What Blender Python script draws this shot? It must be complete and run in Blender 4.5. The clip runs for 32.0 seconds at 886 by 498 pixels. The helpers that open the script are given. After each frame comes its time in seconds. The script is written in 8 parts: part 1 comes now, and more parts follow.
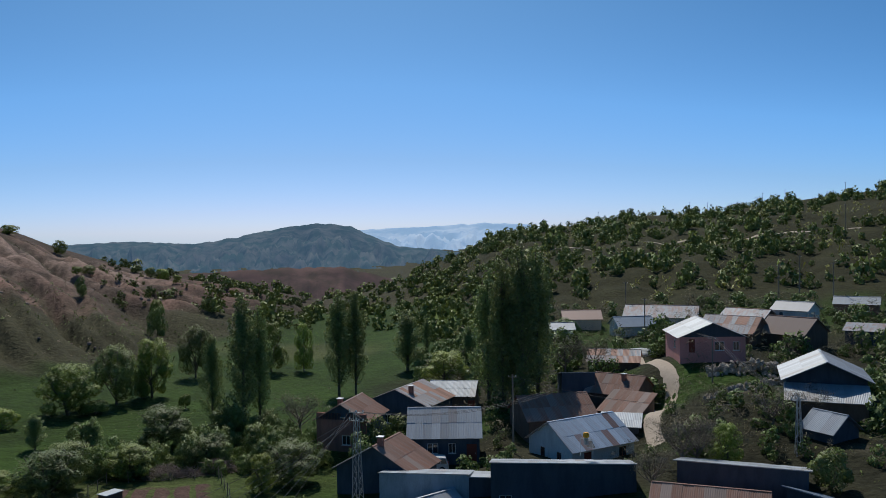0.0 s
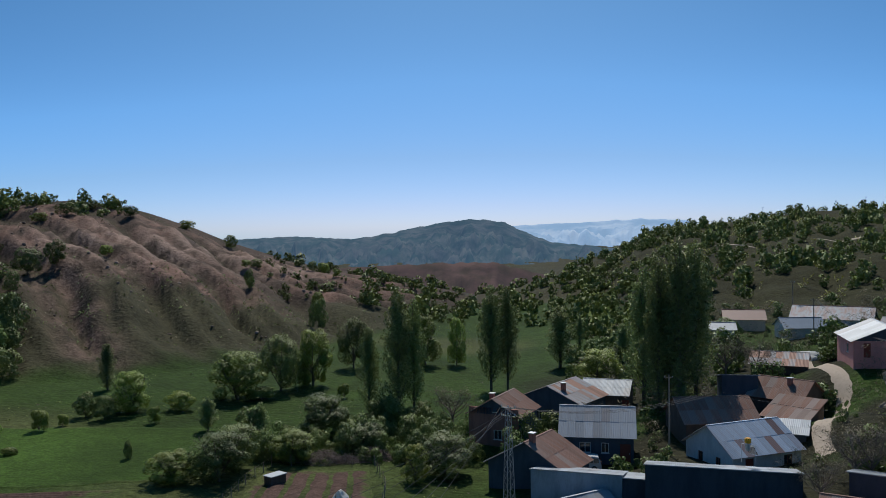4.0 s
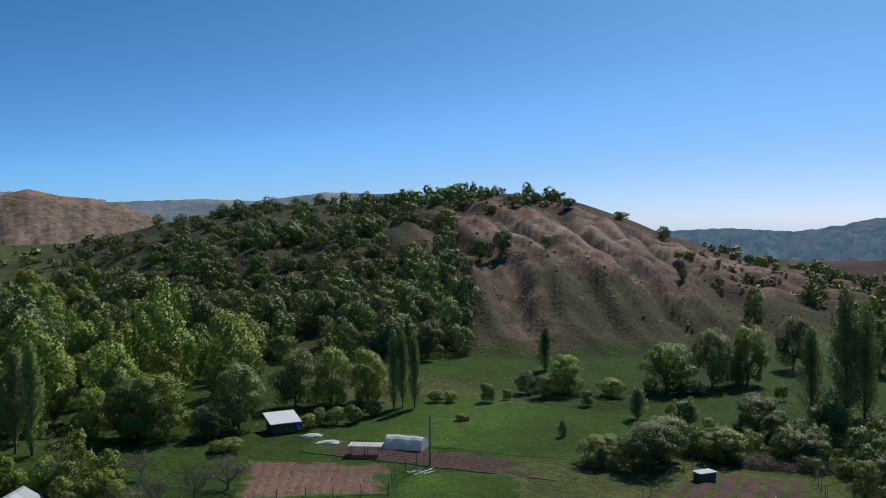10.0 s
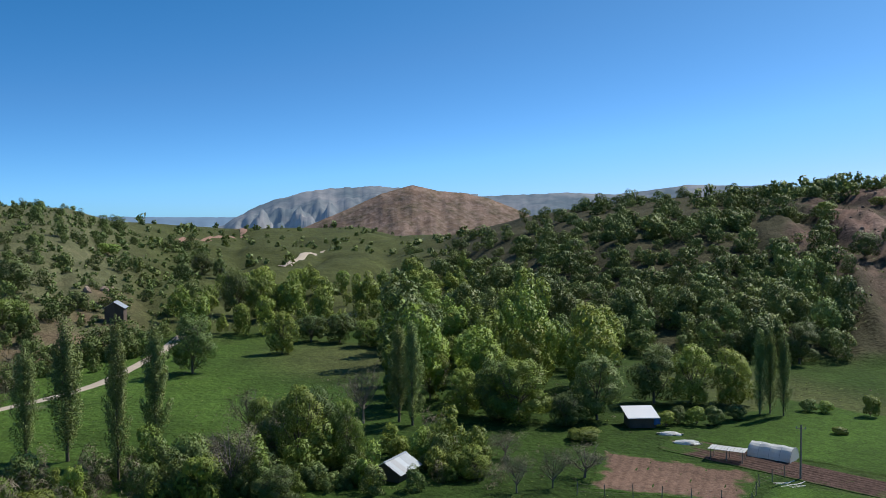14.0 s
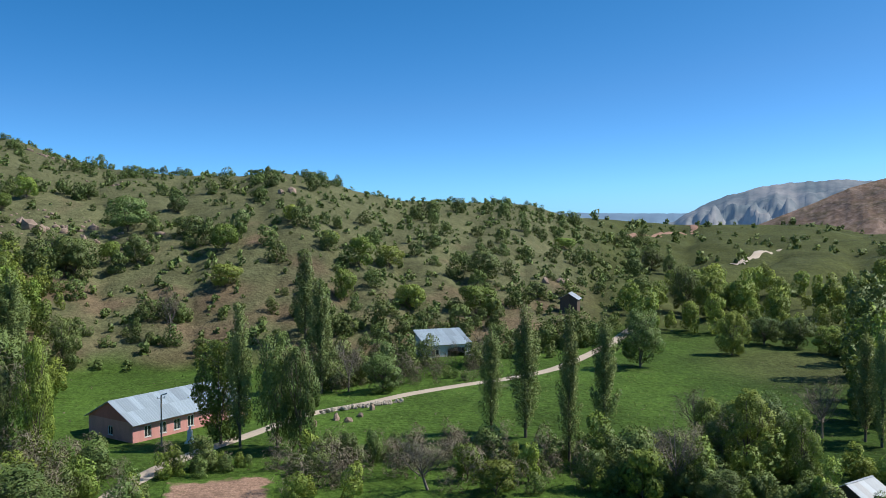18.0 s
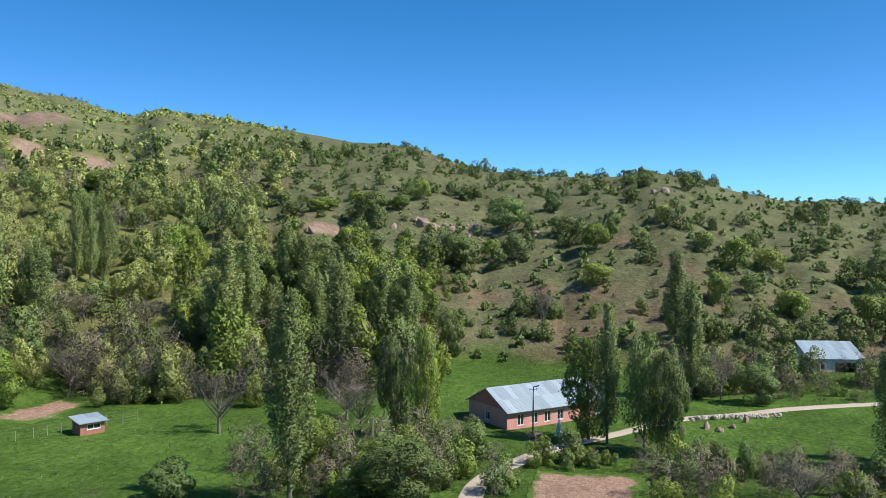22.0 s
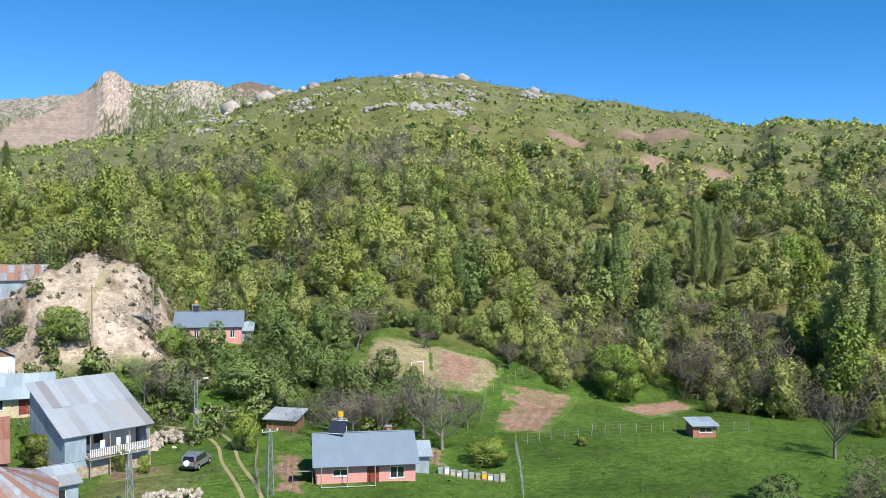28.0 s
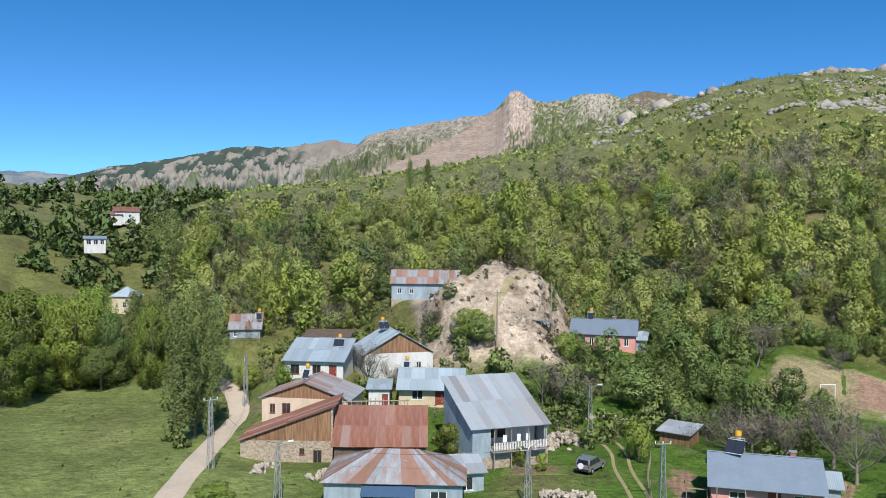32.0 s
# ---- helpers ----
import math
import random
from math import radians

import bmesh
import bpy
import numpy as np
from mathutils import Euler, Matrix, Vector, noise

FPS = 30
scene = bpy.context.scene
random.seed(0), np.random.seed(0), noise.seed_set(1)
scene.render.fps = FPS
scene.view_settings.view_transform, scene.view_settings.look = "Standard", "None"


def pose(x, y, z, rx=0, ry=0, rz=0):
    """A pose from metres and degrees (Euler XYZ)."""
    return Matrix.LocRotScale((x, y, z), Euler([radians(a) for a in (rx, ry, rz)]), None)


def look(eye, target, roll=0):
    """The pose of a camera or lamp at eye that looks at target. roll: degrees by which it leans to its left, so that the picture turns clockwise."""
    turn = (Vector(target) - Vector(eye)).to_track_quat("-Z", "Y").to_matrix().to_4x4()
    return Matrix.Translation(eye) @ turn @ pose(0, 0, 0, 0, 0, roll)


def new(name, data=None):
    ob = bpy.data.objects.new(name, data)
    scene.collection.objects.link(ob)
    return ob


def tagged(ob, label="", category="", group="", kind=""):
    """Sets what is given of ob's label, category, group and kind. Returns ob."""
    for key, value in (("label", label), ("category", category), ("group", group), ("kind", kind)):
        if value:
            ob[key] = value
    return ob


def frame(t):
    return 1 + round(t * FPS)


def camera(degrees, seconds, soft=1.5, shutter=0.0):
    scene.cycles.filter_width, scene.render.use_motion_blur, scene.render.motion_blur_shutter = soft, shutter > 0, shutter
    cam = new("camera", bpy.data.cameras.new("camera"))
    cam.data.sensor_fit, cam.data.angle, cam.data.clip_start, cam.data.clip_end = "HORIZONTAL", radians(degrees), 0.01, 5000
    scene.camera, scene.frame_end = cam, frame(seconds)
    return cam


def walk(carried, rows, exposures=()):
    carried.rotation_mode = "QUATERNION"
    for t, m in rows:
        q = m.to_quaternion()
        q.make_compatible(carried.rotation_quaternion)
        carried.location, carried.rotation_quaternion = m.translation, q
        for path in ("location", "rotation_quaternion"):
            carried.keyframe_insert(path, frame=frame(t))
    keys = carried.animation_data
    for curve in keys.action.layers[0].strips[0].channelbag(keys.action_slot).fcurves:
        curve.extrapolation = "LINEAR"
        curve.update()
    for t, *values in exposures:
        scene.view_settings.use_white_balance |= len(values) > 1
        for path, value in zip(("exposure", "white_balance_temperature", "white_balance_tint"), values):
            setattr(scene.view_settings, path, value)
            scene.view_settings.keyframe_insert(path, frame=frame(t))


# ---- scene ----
EYE = 27.0                       # height of the aerial camera over the valley floor
# seconds, heading (degrees anticlockwise from +y), pitch, lean
PATH = (
    (0, 0.00, -1.39, 0.97), (0.5, 1.31, -1.40, 0.96), (1, 2.18, -1.41, 0.95), (1.5, 3.41, -1.42, 0.93), (2, 4.72, -1.44, 0.92),
    (2.5, 6.12, -1.47, 0.90), (4.5, 11.73, -1.52, 0.88), (5, 13.42, -1.54, 0.86), (5.5, 15.14, -1.56, 0.84), (6, 17.14, -1.57, 0.82),
    (6.5, 19.56, -1.56, 0.80), (7, 22.00, -1.56, 0.78), (7.5, 24.42, -1.57, 0.76), (8, 27.03, -1.59, 0.74), (8.5, 30.01, -1.62, 0.73),
    (9, 33.12, -1.65, 0.71), (9.5, 36.07, -1.68, 0.69), (10, 38.57, -1.71, 0.66), (10.5, 40.38, -1.74, 0.63), (11, 42.19, -1.77, 0.59),
    (11.5, 45.19, -1.80, 0.57), (12, 48.49, -1.82, 0.54), (12.5, 51.83, -1.85, 0.51), (13, 55.34, -1.88, 0.50), (13.5, 58.81, -1.90, 0.47),
    (14, 62.36, -1.93, 0.44), (14.5, 66.12, -1.95, 0.40), (15, 69.92, -1.97, 0.35), (15.5, 73.64, -1.99, 0.29), (17.5, 88.22, -2.00, 0.23),
    (18, 91.82, -2.02, 0.19), (18.5, 95.17, -2.03, 0.16), (19, 98.39, -2.03, 0.12), (19.5, 101.47, -2.03, 0.07), (20, 104.43, -2.04, 0.02),
    (20.5, 107.42, -2.03, -0.04), (21, 110.10, -2.03, -0.11), (21.5, 113.02, -2.02, -0.17), (22, 116.29, -2.01, -0.24), (22.5, 119.24, -2.00, -0.29),
    (23, 122.43, -1.99, -0.35), (23.5, 125.95, -1.96, -0.40), (24, 128.85, -1.92, -0.44), (24.5, 132.12, -1.88, -0.48), (25, 135.54, -1.84, -0.51),
    (25.5, 138.90, -1.80, -0.54), (26, 143.08, -1.76, -0.55), (26.5, 146.85, -1.70, -0.57), (28.5, 158.96, -1.58, -0.59), (29, 162.27, -1.52, -0.59),
    (29.5, 165.18, -1.48, -0.58), (30, 168.01, -1.42, -0.57), (30.5, 171.55, -1.37, -0.56), (31, 175.14, -1.33, -0.54), (31.5, 178.61, -1.29, -0.53),
    (32, 181.85, -1.25, -0.53),
)

cam = camera(54.71, 32.0, soft=0.9)
walk(cam, [(t, pose(0, 0, EYE, 90 + p, 0, y) @ pose(0, 0, 0, 0, 0, -r)) for t, y, p, r in PATH],
     exposures=((0, -0.76), (6, -0.8), (9, -0.7), (12, -0.42), (15, -0.2), (19, 0.03), (23, 0.28), (26, 0.42), (29, 0.2), (32, 0.02)))

# ---- light: clear spring day, sun ahead of the first view ----
SUN_AZ, SUN_EL = 8.0, 48.0      # bearing anticlockwise from +y, height
world = bpy.data.worlds.new("sky")
scene.world = world
world.use_nodes = True
wn = world.node_tree
sky = wn.nodes.new("ShaderNodeTexSky")
sky.sky_type, sky.sun_disc = "NISHITA", False
sky.sun_elevation, sky.sun_rotation = radians(SUN_EL), radians(-SUN_AZ)
sky.altitude, sky.air_density, sky.dust_density, sky.ozone_density = 2500, 0.5, 4.0, 6.0
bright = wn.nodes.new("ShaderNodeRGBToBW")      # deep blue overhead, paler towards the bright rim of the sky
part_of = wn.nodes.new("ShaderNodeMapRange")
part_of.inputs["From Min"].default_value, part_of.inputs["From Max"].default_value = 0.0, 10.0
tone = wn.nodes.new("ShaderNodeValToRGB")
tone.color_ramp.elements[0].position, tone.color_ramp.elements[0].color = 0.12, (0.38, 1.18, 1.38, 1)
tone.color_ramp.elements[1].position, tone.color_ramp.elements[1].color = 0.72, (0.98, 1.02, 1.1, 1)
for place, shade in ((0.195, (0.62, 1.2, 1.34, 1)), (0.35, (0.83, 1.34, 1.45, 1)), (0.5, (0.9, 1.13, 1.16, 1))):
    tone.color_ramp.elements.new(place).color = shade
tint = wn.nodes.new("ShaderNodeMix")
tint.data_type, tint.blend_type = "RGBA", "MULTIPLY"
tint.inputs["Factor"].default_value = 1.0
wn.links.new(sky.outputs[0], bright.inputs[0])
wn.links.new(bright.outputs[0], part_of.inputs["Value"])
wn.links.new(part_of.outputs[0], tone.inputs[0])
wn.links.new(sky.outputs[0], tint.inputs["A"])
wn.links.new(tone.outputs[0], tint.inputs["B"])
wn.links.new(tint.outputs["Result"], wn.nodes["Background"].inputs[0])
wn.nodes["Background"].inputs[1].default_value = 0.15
sun = new("sun", bpy.data.lights.new("sun", "SUN"))
sun.data.energy, sun.data.angle, sun.data.color = 5.0, radians(0.53), (1.0, 0.95, 0.87)
sa, se = radians(SUN_AZ), radians(SUN_EL)
sun.matrix_world = look(Vector((-math.sin(sa) * math.cos(se), math.cos(sa) * math.cos(se), math.sin(se))) * 50, (0, 0, 0))


# ---- materials ----
def material(name, base, rough=0.9, metal=0.0, spots=(), bump=0.0, bump_scale=8.0, island=0.0, per_object=0.0, translucent=0.0, spec=0.3, cover=False):
    """Principled surface: base colour, then (scale, amount, colour) layers of noise mixed over it; spread by island or object."""
    m = bpy.data.materials.new(name)
    m.use_nodes = True
    nt = m.node_tree
    N, L = nt.nodes, nt.links
    b = N["Principled BSDF"]
    b.inputs["Roughness"].default_value, b.inputs["Metallic"].default_value = rough, metal
    b.inputs["Specular IOR Level"].default_value = spec
    geo = N.new("ShaderNodeTexCoord")
    src = geo.outputs["Object"]
    if cover:
        at = N.new("ShaderNodeAttribute")
        at.attribute_name = "cover"
        out = at.outputs["Color"]
    else:
        rgb = N.new("ShaderNodeRGB")
        rgb.outputs[0].default_value = (*base, 1)
        out = rgb.outputs[0]
    for k, (scale, amount, colour) in enumerate(spots):
        n = N.new("ShaderNodeTexNoise")
        n.inputs["Detail"].default_value = 6
        n.inputs["Roughness"].default_value = 0.62
        if isinstance(scale, tuple):
            mp = N.new("ShaderNodeMapping")
            mp.inputs["Scale"].default_value = scale
            L.new(src, mp.inputs["Vector"])
            L.new(mp.outputs[0], n.inputs["Vector"])
            n.inputs["Scale"].default_value = 1.0
        else:
            L.new(src, n.inputs["Vector"])
            n.inputs["Scale"].default_value = scale
        ramp = N.new("ShaderNodeValToRGB")
        ramp.color_ramp.elements[0].position, ramp.color_ramp.elements[1].position = 0.42, 0.62
        ramp.color_ramp.elements[1].color = (amount,) * 3 + (1,)
        L.new(n.outputs["Fac"], ramp.inputs[0])
        mx = N.new("ShaderNodeMix")
        mx.data_type = "RGBA"
        L.new(ramp.outputs[0], mx.inputs["Factor"])
        L.new(out, mx.inputs["A"])
        if len(colour) == 1:
            mx.blend_type = "MULTIPLY"
            mx.inputs["B"].default_value = (colour[0],) * 3 + (1,)
        else:
            mx.inputs["B"].default_value = (*colour, 1)
        out = mx.outputs["Result"]
    if island or per_object:
        src2 = N.new("ShaderNodeNewGeometry").outputs["Random Per Island"] if island else N.new("ShaderNodeObjectInfo").outputs["Random"]
        mr = N.new("ShaderNodeMapRange")
        sp = island or per_object
        mr.inputs["To Min"].default_value, mr.inputs["To Max"].default_value = 1 - sp, 1 + sp
        L.new(src2, mr.inputs["Value"])
        hs = N.new("ShaderNodeHueSaturation")
        L.new(mr.outputs[0], hs.inputs["Value"])
        L.new(out, hs.inputs["Color"])
        if per_object and island:
            oi = N.new("ShaderNodeObjectInfo")
            mr2 = N.new("ShaderNodeMapRange")
            mr2.inputs["To Min"].default_value, mr2.inputs["To Max"].default_value = 0.5 - per_object * 0.05, 0.5 + per_object * 0.05
            L.new(oi.outputs["Random"], mr2.inputs["Value"])
            L.new(mr2.outputs[0], hs.inputs["Hue"])
            turn = N.new("ShaderNodeMath")                # a second draw from the same number: some plants paler, some deeper
            turn.operation, turn.inputs[1].default_value = "MULTIPLY", 17.0
            again = N.new("ShaderNodeMath")
            again.operation = "FRACT"
            mr3 = N.new("ShaderNodeMapRange")
            mr3.inputs["To Min"].default_value, mr3.inputs["To Max"].default_value = 1 - per_object, 1 + per_object
            both = N.new("ShaderNodeMath")
            both.operation = "MULTIPLY"
            L.new(oi.outputs["Random"], turn.inputs[0])
            L.new(turn.outputs[0], again.inputs[0])
            L.new(again.outputs[0], mr3.inputs["Value"])
            L.new(mr.outputs[0], both.inputs[0])
            L.new(mr3.outputs[0], both.inputs[1])
            L.new(both.outputs[0], hs.inputs["Value"])
        out = hs.outputs["Color"]
    L.new(out, b.inputs["Base Color"])
    if bump:
        n = N.new("ShaderNodeTexNoise")
        n.inputs["Scale"].default_value, n.inputs["Detail"].default_value = bump_scale, 5
        L.new(src, n.inputs["Vector"])
        bp = N.new("ShaderNodeBump")
        bp.inputs["Strength"].default_value, bp.inputs["Distance"].default_value = 0.8, bump
        L.new(n.outputs["Fac"], bp.inputs["Height"])
        L.new(bp.outputs[0], b.inputs["Normal"])
    if translucent:
        tr = N.new("ShaderNodeBsdfTranslucent")
        L.new(out, tr.inputs["Color"])
        mixs = N.new("ShaderNodeMixShader")
        mixs.inputs[0].default_value = translucent
        L.new(b.outputs[0], mixs.inputs[1])
        L.new(tr.outputs[0], mixs.inputs[2])
        L.new(mixs.outputs[0], N["Material Output"].inputs["Surface"])
    return m


M = {}
M["ground"] = material("ground", (0.1, 0.1, 0.05), 0.95, cover=True, bump=0.5, bump_scale=1.1, spec=0.1,
                       spots=((0.022, 0.5, (0.6,)), (0.09, 0.5, (0.62,)), (0.3, 0.55, (0.6,)), (0.9, 0.6, (0.55,)), (2.4, 0.6, (1.7,)), (6.0, 0.6, (0.5,))))
M["leaf_shrub"] = material("oak_scrub_leaves", (0.15, 0.205, 0.055), 0.6, island=0.12, per_object=0.25, translucent=0.12, spots=((0.9, 0.3, (0.75,)),))
M["leaf_poplar"] = material("poplar_leaves", (0.24, 0.3, 0.095), 0.55, island=0.12, per_object=0.25, translucent=0.2, spots=((0.9, 0.3, (0.75,)),))
M["leaf_light"] = material("young_willow_leaves", (0.23, 0.3, 0.055), 0.55, island=0.12, per_object=0.3, translucent=0.2, spots=((0.9, 0.3, (0.75,)),))
M["leaf_dark"] = material("orchard_leaves", (0.165, 0.225, 0.065), 0.55, island=0.12, per_object=0.3, translucent=0.16, spots=((0.9, 0.3, (0.75,)),))
M["leaf_wood"] = material("spring_wood_leaves", (0.36, 0.4, 0.125), 0.6, island=0.12, per_object=0.25, translucent=0.22, spots=((0.9, 0.3, (0.75,)),))
M["leaf_fresh"] = material("fresh_yellow_green_leaves", (0.32, 0.38, 0.085), 0.6, island=0.12, per_object=0.25, translucent=0.22, spots=((0.9, 0.3, (0.75,)),))
M["leaf_grey"] = material("pale_grey_budding_crowns", (0.38, 0.35, 0.26), 0.8, island=0.22, translucent=0.2)
M["tuft"] = material("coarse_grass", (0.2, 0.26, 0.08), 0.8, island=0.3, translucent=0.2)
M["leaf_bud"] = material("budding_twigs", (0.2, 0.175, 0.125), 0.8, island=0.25, per_object=0.3)
M["bark"] = material("grey_bark", (0.17, 0.14, 0.11), 0.9, spots=((3.0, 0.6, (0.5,)),), bump=0.02)
M["twig"] = material("grey_brown_twigs", (0.21, 0.18, 0.16), 0.9, per_object=0.2)


# ---- geometry helpers ----
def at(az, d, z=0.0):
    """Place at a bearing (degrees anticlockwise from +y) and a distance from the origin."""
    return Vector((-d * math.sin(radians(az)), d * math.cos(radians(az)), z))


def raw_mesh(name, V, Q, mat=None, smooth=False, normals=None):
    """Mesh from arrays: points and faces that all have the same number of corners; normals: how each point is shaded."""
    V, Q = np.asarray(V, np.float32), np.asarray(Q, np.int32)
    me = bpy.data.meshes.new(name)
    k = Q.shape[1]
    me.vertices.add(len(V))
    me.vertices.foreach_set("co", V.ravel())
    me.loops.add(Q.size)
    me.loops.foreach_set("vertex_index", Q.ravel())
    me.polygons.add(len(Q))
    me.polygons.foreach_set("loop_start", np.arange(0, Q.size, k, dtype=np.int32))
    me.update(calc_edges=True)
    if smooth:
        me.polygons.foreach_set("use_smooth", np.ones(len(Q), bool))
    if normals is not None:
        me.attributes.new("custom_normal", "FLOAT_VECTOR", "POINT").data.foreach_set("vector", np.asarray(normals, np.float32).ravel())
    if mat:
        me.materials.append(mat)
    return me


def part(name, bm, mat, parent, label=""):
    me = bpy.data.meshes.new(name)
    bm.to_mesh(me)
    bm.free()
    me.materials.append(mat)
    ob = new(name, me)
    ob.parent = parent
    return tagged(ob, label)


def thing(name, label, category, loc, rz=0.0, group=""):
    ob = new(name)
    ob.matrix_world = pose(loc[0], loc[1], loc[2], 0, 0, rz)
    return tagged(ob, label, category, group)


def add_box(bm, x0, y0, z0, x1, y1, z1, bevel=0.0):
    m = Matrix.Translation(((x0 + x1) / 2, (y0 + y1) / 2, (z0 + z1) / 2)) @ Matrix.Diagonal((x1 - x0, y1 - y0, z1 - z0, 1))
    g = bmesh.ops.create_cube(bm, size=1, matrix=m)
    if bevel:
        vs = set(g["verts"])
        bmesh.ops.bevel(bm, geom=[e for e in bm.edges if e.verts[0] in vs], offset=bevel, segments=1, affect="EDGES")
    return bm


def box(*a, bevel=0.0):
    return add_box(bmesh.new(), *a, bevel=bevel)


# ---- land: valley floor, foot of the slopes, crests ----
FOOT = ((-180, 150, 2), (-60, 190, 9), (-27, 200, 8.5), (-20, 195, 8), (-16, 175, 6.8), (-12, 180, 5), (-8, 170, 4), (-4, 200, 2), (0, 350, -4), (5, 400, -10), (8, 350, -7),
        (14, 240, -2), (20, 190, -1), (30, 170, 0), (45, 170, 0), (55, 180, 0), (62, 200, 0), (70, 200, 0), (80, 190, 0), (90, 165, -1), (100, 165, -2),
        (112, 172, -2), (125, 165, -2), (140, 150, -2), (150, 130, -1), (160, 118, 0), (170, 112, 1), (178, 108, 1), (186, 104, 1), (194, 115, 1), (205, 150, 1))
# bearing, distance, height angle seen from the origin at eye height
CREST_A = ((-180, 500, 3), (-60, 520, 3), (-27.4, 520, 1.9), (-21.8, 540, 1.3), (-17.5, 560, 0.65), (-12.9, 560, 0.6), (-8, 560, 0), (-5.5, 560, -0.2), (-3.3, 560, -0.75), (-1.4, 560, -1.6),
           (0.9, 560, -2.45), (3.2, 540, -3.4), (5.5, 500, -4.3), (8, 450, -4.7), (14.3, 420, -3.4), (17.7, 400, -2.7), (20.1, 390, -2.2), (24.2, 380, -0.8),
           (26.3, 375, 0.1), (29.5, 370, 1.3), (31.3, 370, 1.65), (33.6, 370, 1.95), (40, 370, 1.55), (47.3, 380, 1.35), (50.8, 390, 1.1), (54.1, 400, 0.6), (57, 420, 0.15),
           (60.8, 470, -0.9), (65.5, 600, -1.0))
CREST_B = ((67.4, 680, -0.45), (76.8, 680, -0.4), (80.5, 560, -0.1), (83.5, 460, 0.1), (86, 420, 0.9), (88.9, 400, 1.1), (91, 380, 1.1), (94.7, 360, 1.25), (97.9, 340, 1.9), (99.4, 335, 2.6),
           (103, 330, 3.1), (105, 335, 2.85), (109, 350, 2.85), (113, 380, 3.2), (116, 410, 3.9), (118.4, 430, 4.85), (122.6, 470, 5.1), (128.6, 560, 6.1), (134.6, 640, 6.85), (136.1, 700, 6.2),
           (139, 790, 6.95), (142, 900, 7.45), (145, 1020, 7.95), (150, 1150, 8.55), (156.6, 1200, 9.4), (162, 1200, 9.15), (164.1, 1190, 8.7), (165.8, 1150, 8.2), (170, 1000, 7.0), (175.7, 800, 5.4),
           (181, 700, 4.4), (187, 620, 3.45), (196, 560, 2.3), (203, 520, 2.0), (209, 460, 2.6))
# mounds on the slopes: bearing, distance, radius, height
MOUNDS = ((-20.5, 127, 8, 2.5),)
# bare red scars in the mountain scrub: bearing, distance, half widths
SCARS = ((147.6, 445, 1.9, 15), (142.2, 492, 3.0, 36), (144.7, 335, 1.3, 15), (141.8, 376, 1.5, 18), (138.5, 364, 1.5, 16), (136.4, 350, 0.9, 10), (137, 300, 0.8, 8), (124.0, 255, 1.5, 8), (-26.6, 480, 1.6, 26))
# levelled house sites: bearing, distance, radius, height
SITES_A = ((7.1, 108, 8, -0.3), (2, 120, 8, -0.9), (0.1, 104, 8, -0.9), (4.5, 94, 8, -1.2), (0.8, 86, 8, -0.3), (-7.6, 84, 10, 0.6), (-9.6, 100, 8, 0.4), (-7, 108, 7, -0.1),
           (-8.2, 122, 7, 1.2), (-11.6, 120, 7, 0.9), (-11.2, 140, 8, 3.8), (-16.9, 135, 9, 6.7), (-18.4, 150, 8, 7.2), (-23.4, 112, 9, 6.0), (-23.8, 100, 6, 4.0), (-18, 84, 12, 1.8))
SITES_B = ((161.1, 90, 8, 0.6), (166.2, 108, 5, 1.5), (178.1, 100, 8, 0.5), (186, 98, 7, 1.0), (184.7, 86, 9, 0.1), (190.7, 104, 8, -0.3), (190.6, 113, 7, 3.0), (183, 118, 8, 3.2),
           (190.2, 129, 7, 5.8), (185.7, 131, 8, 5.2), (194.8, 150, 6, 8.6), (189.4, 142, 6, 8.2), (183, 152, 8, 14.8), (171.1, 140, 8, 8.4), (109.5, 124, 13, -2), (91.9, 165, 8, 0.9))
_cr = np.array(CREST_A + CREST_B + ((235, 500, 3),))
_ft = np.array(FOOT + ((235, 150, 2),))


def wave(x, y, s, seed=0):
    """Cheap smooth noise for arrays, about -1 to 1."""
    x, y = np.asarray(x) / s, np.asarray(y) / s
    v = 0
    for k in range(4):
        a = 1.7 * k + seed * 2.3 + 0.4
        u = x * math.cos(a) + y * math.sin(a)
        w = -x * math.sin(a) + y * math.cos(a)
        v = v + np.sin(u * (1 + 0.37 * k) + 1.3 * np.sin(w * (0.8 + 0.21 * k) + seed + k) + k * 2.1)
    return v / 4


def fade(v, a, b):
    t = np.clip((v - a) / (b - a), 0, 1)
    return t * t * (3 - 2 * t)


def chalk(az, r):
    """Share of the chalky mound behind the sunlit houses."""
    return fade(az, 171.8, 175.6) * (1 - fade(az, 180.4, 185.4)) * fade(r, 121, 147) * (1 - fade(r, 154, 172))


def rills(az, s, x, y):
    """Oblique gullies of the eroded hill face: 0 in the bed, 1 on the spur."""
    w = wave(x, y, 26, 21)
    return np.abs(np.sin((az - 15 * s + 1.2 * w + 0.5) * np.pi / 5.2)), np.abs(np.sin((az - 15 * s + 1.7 * w) * np.pi / 1.7 + 1))


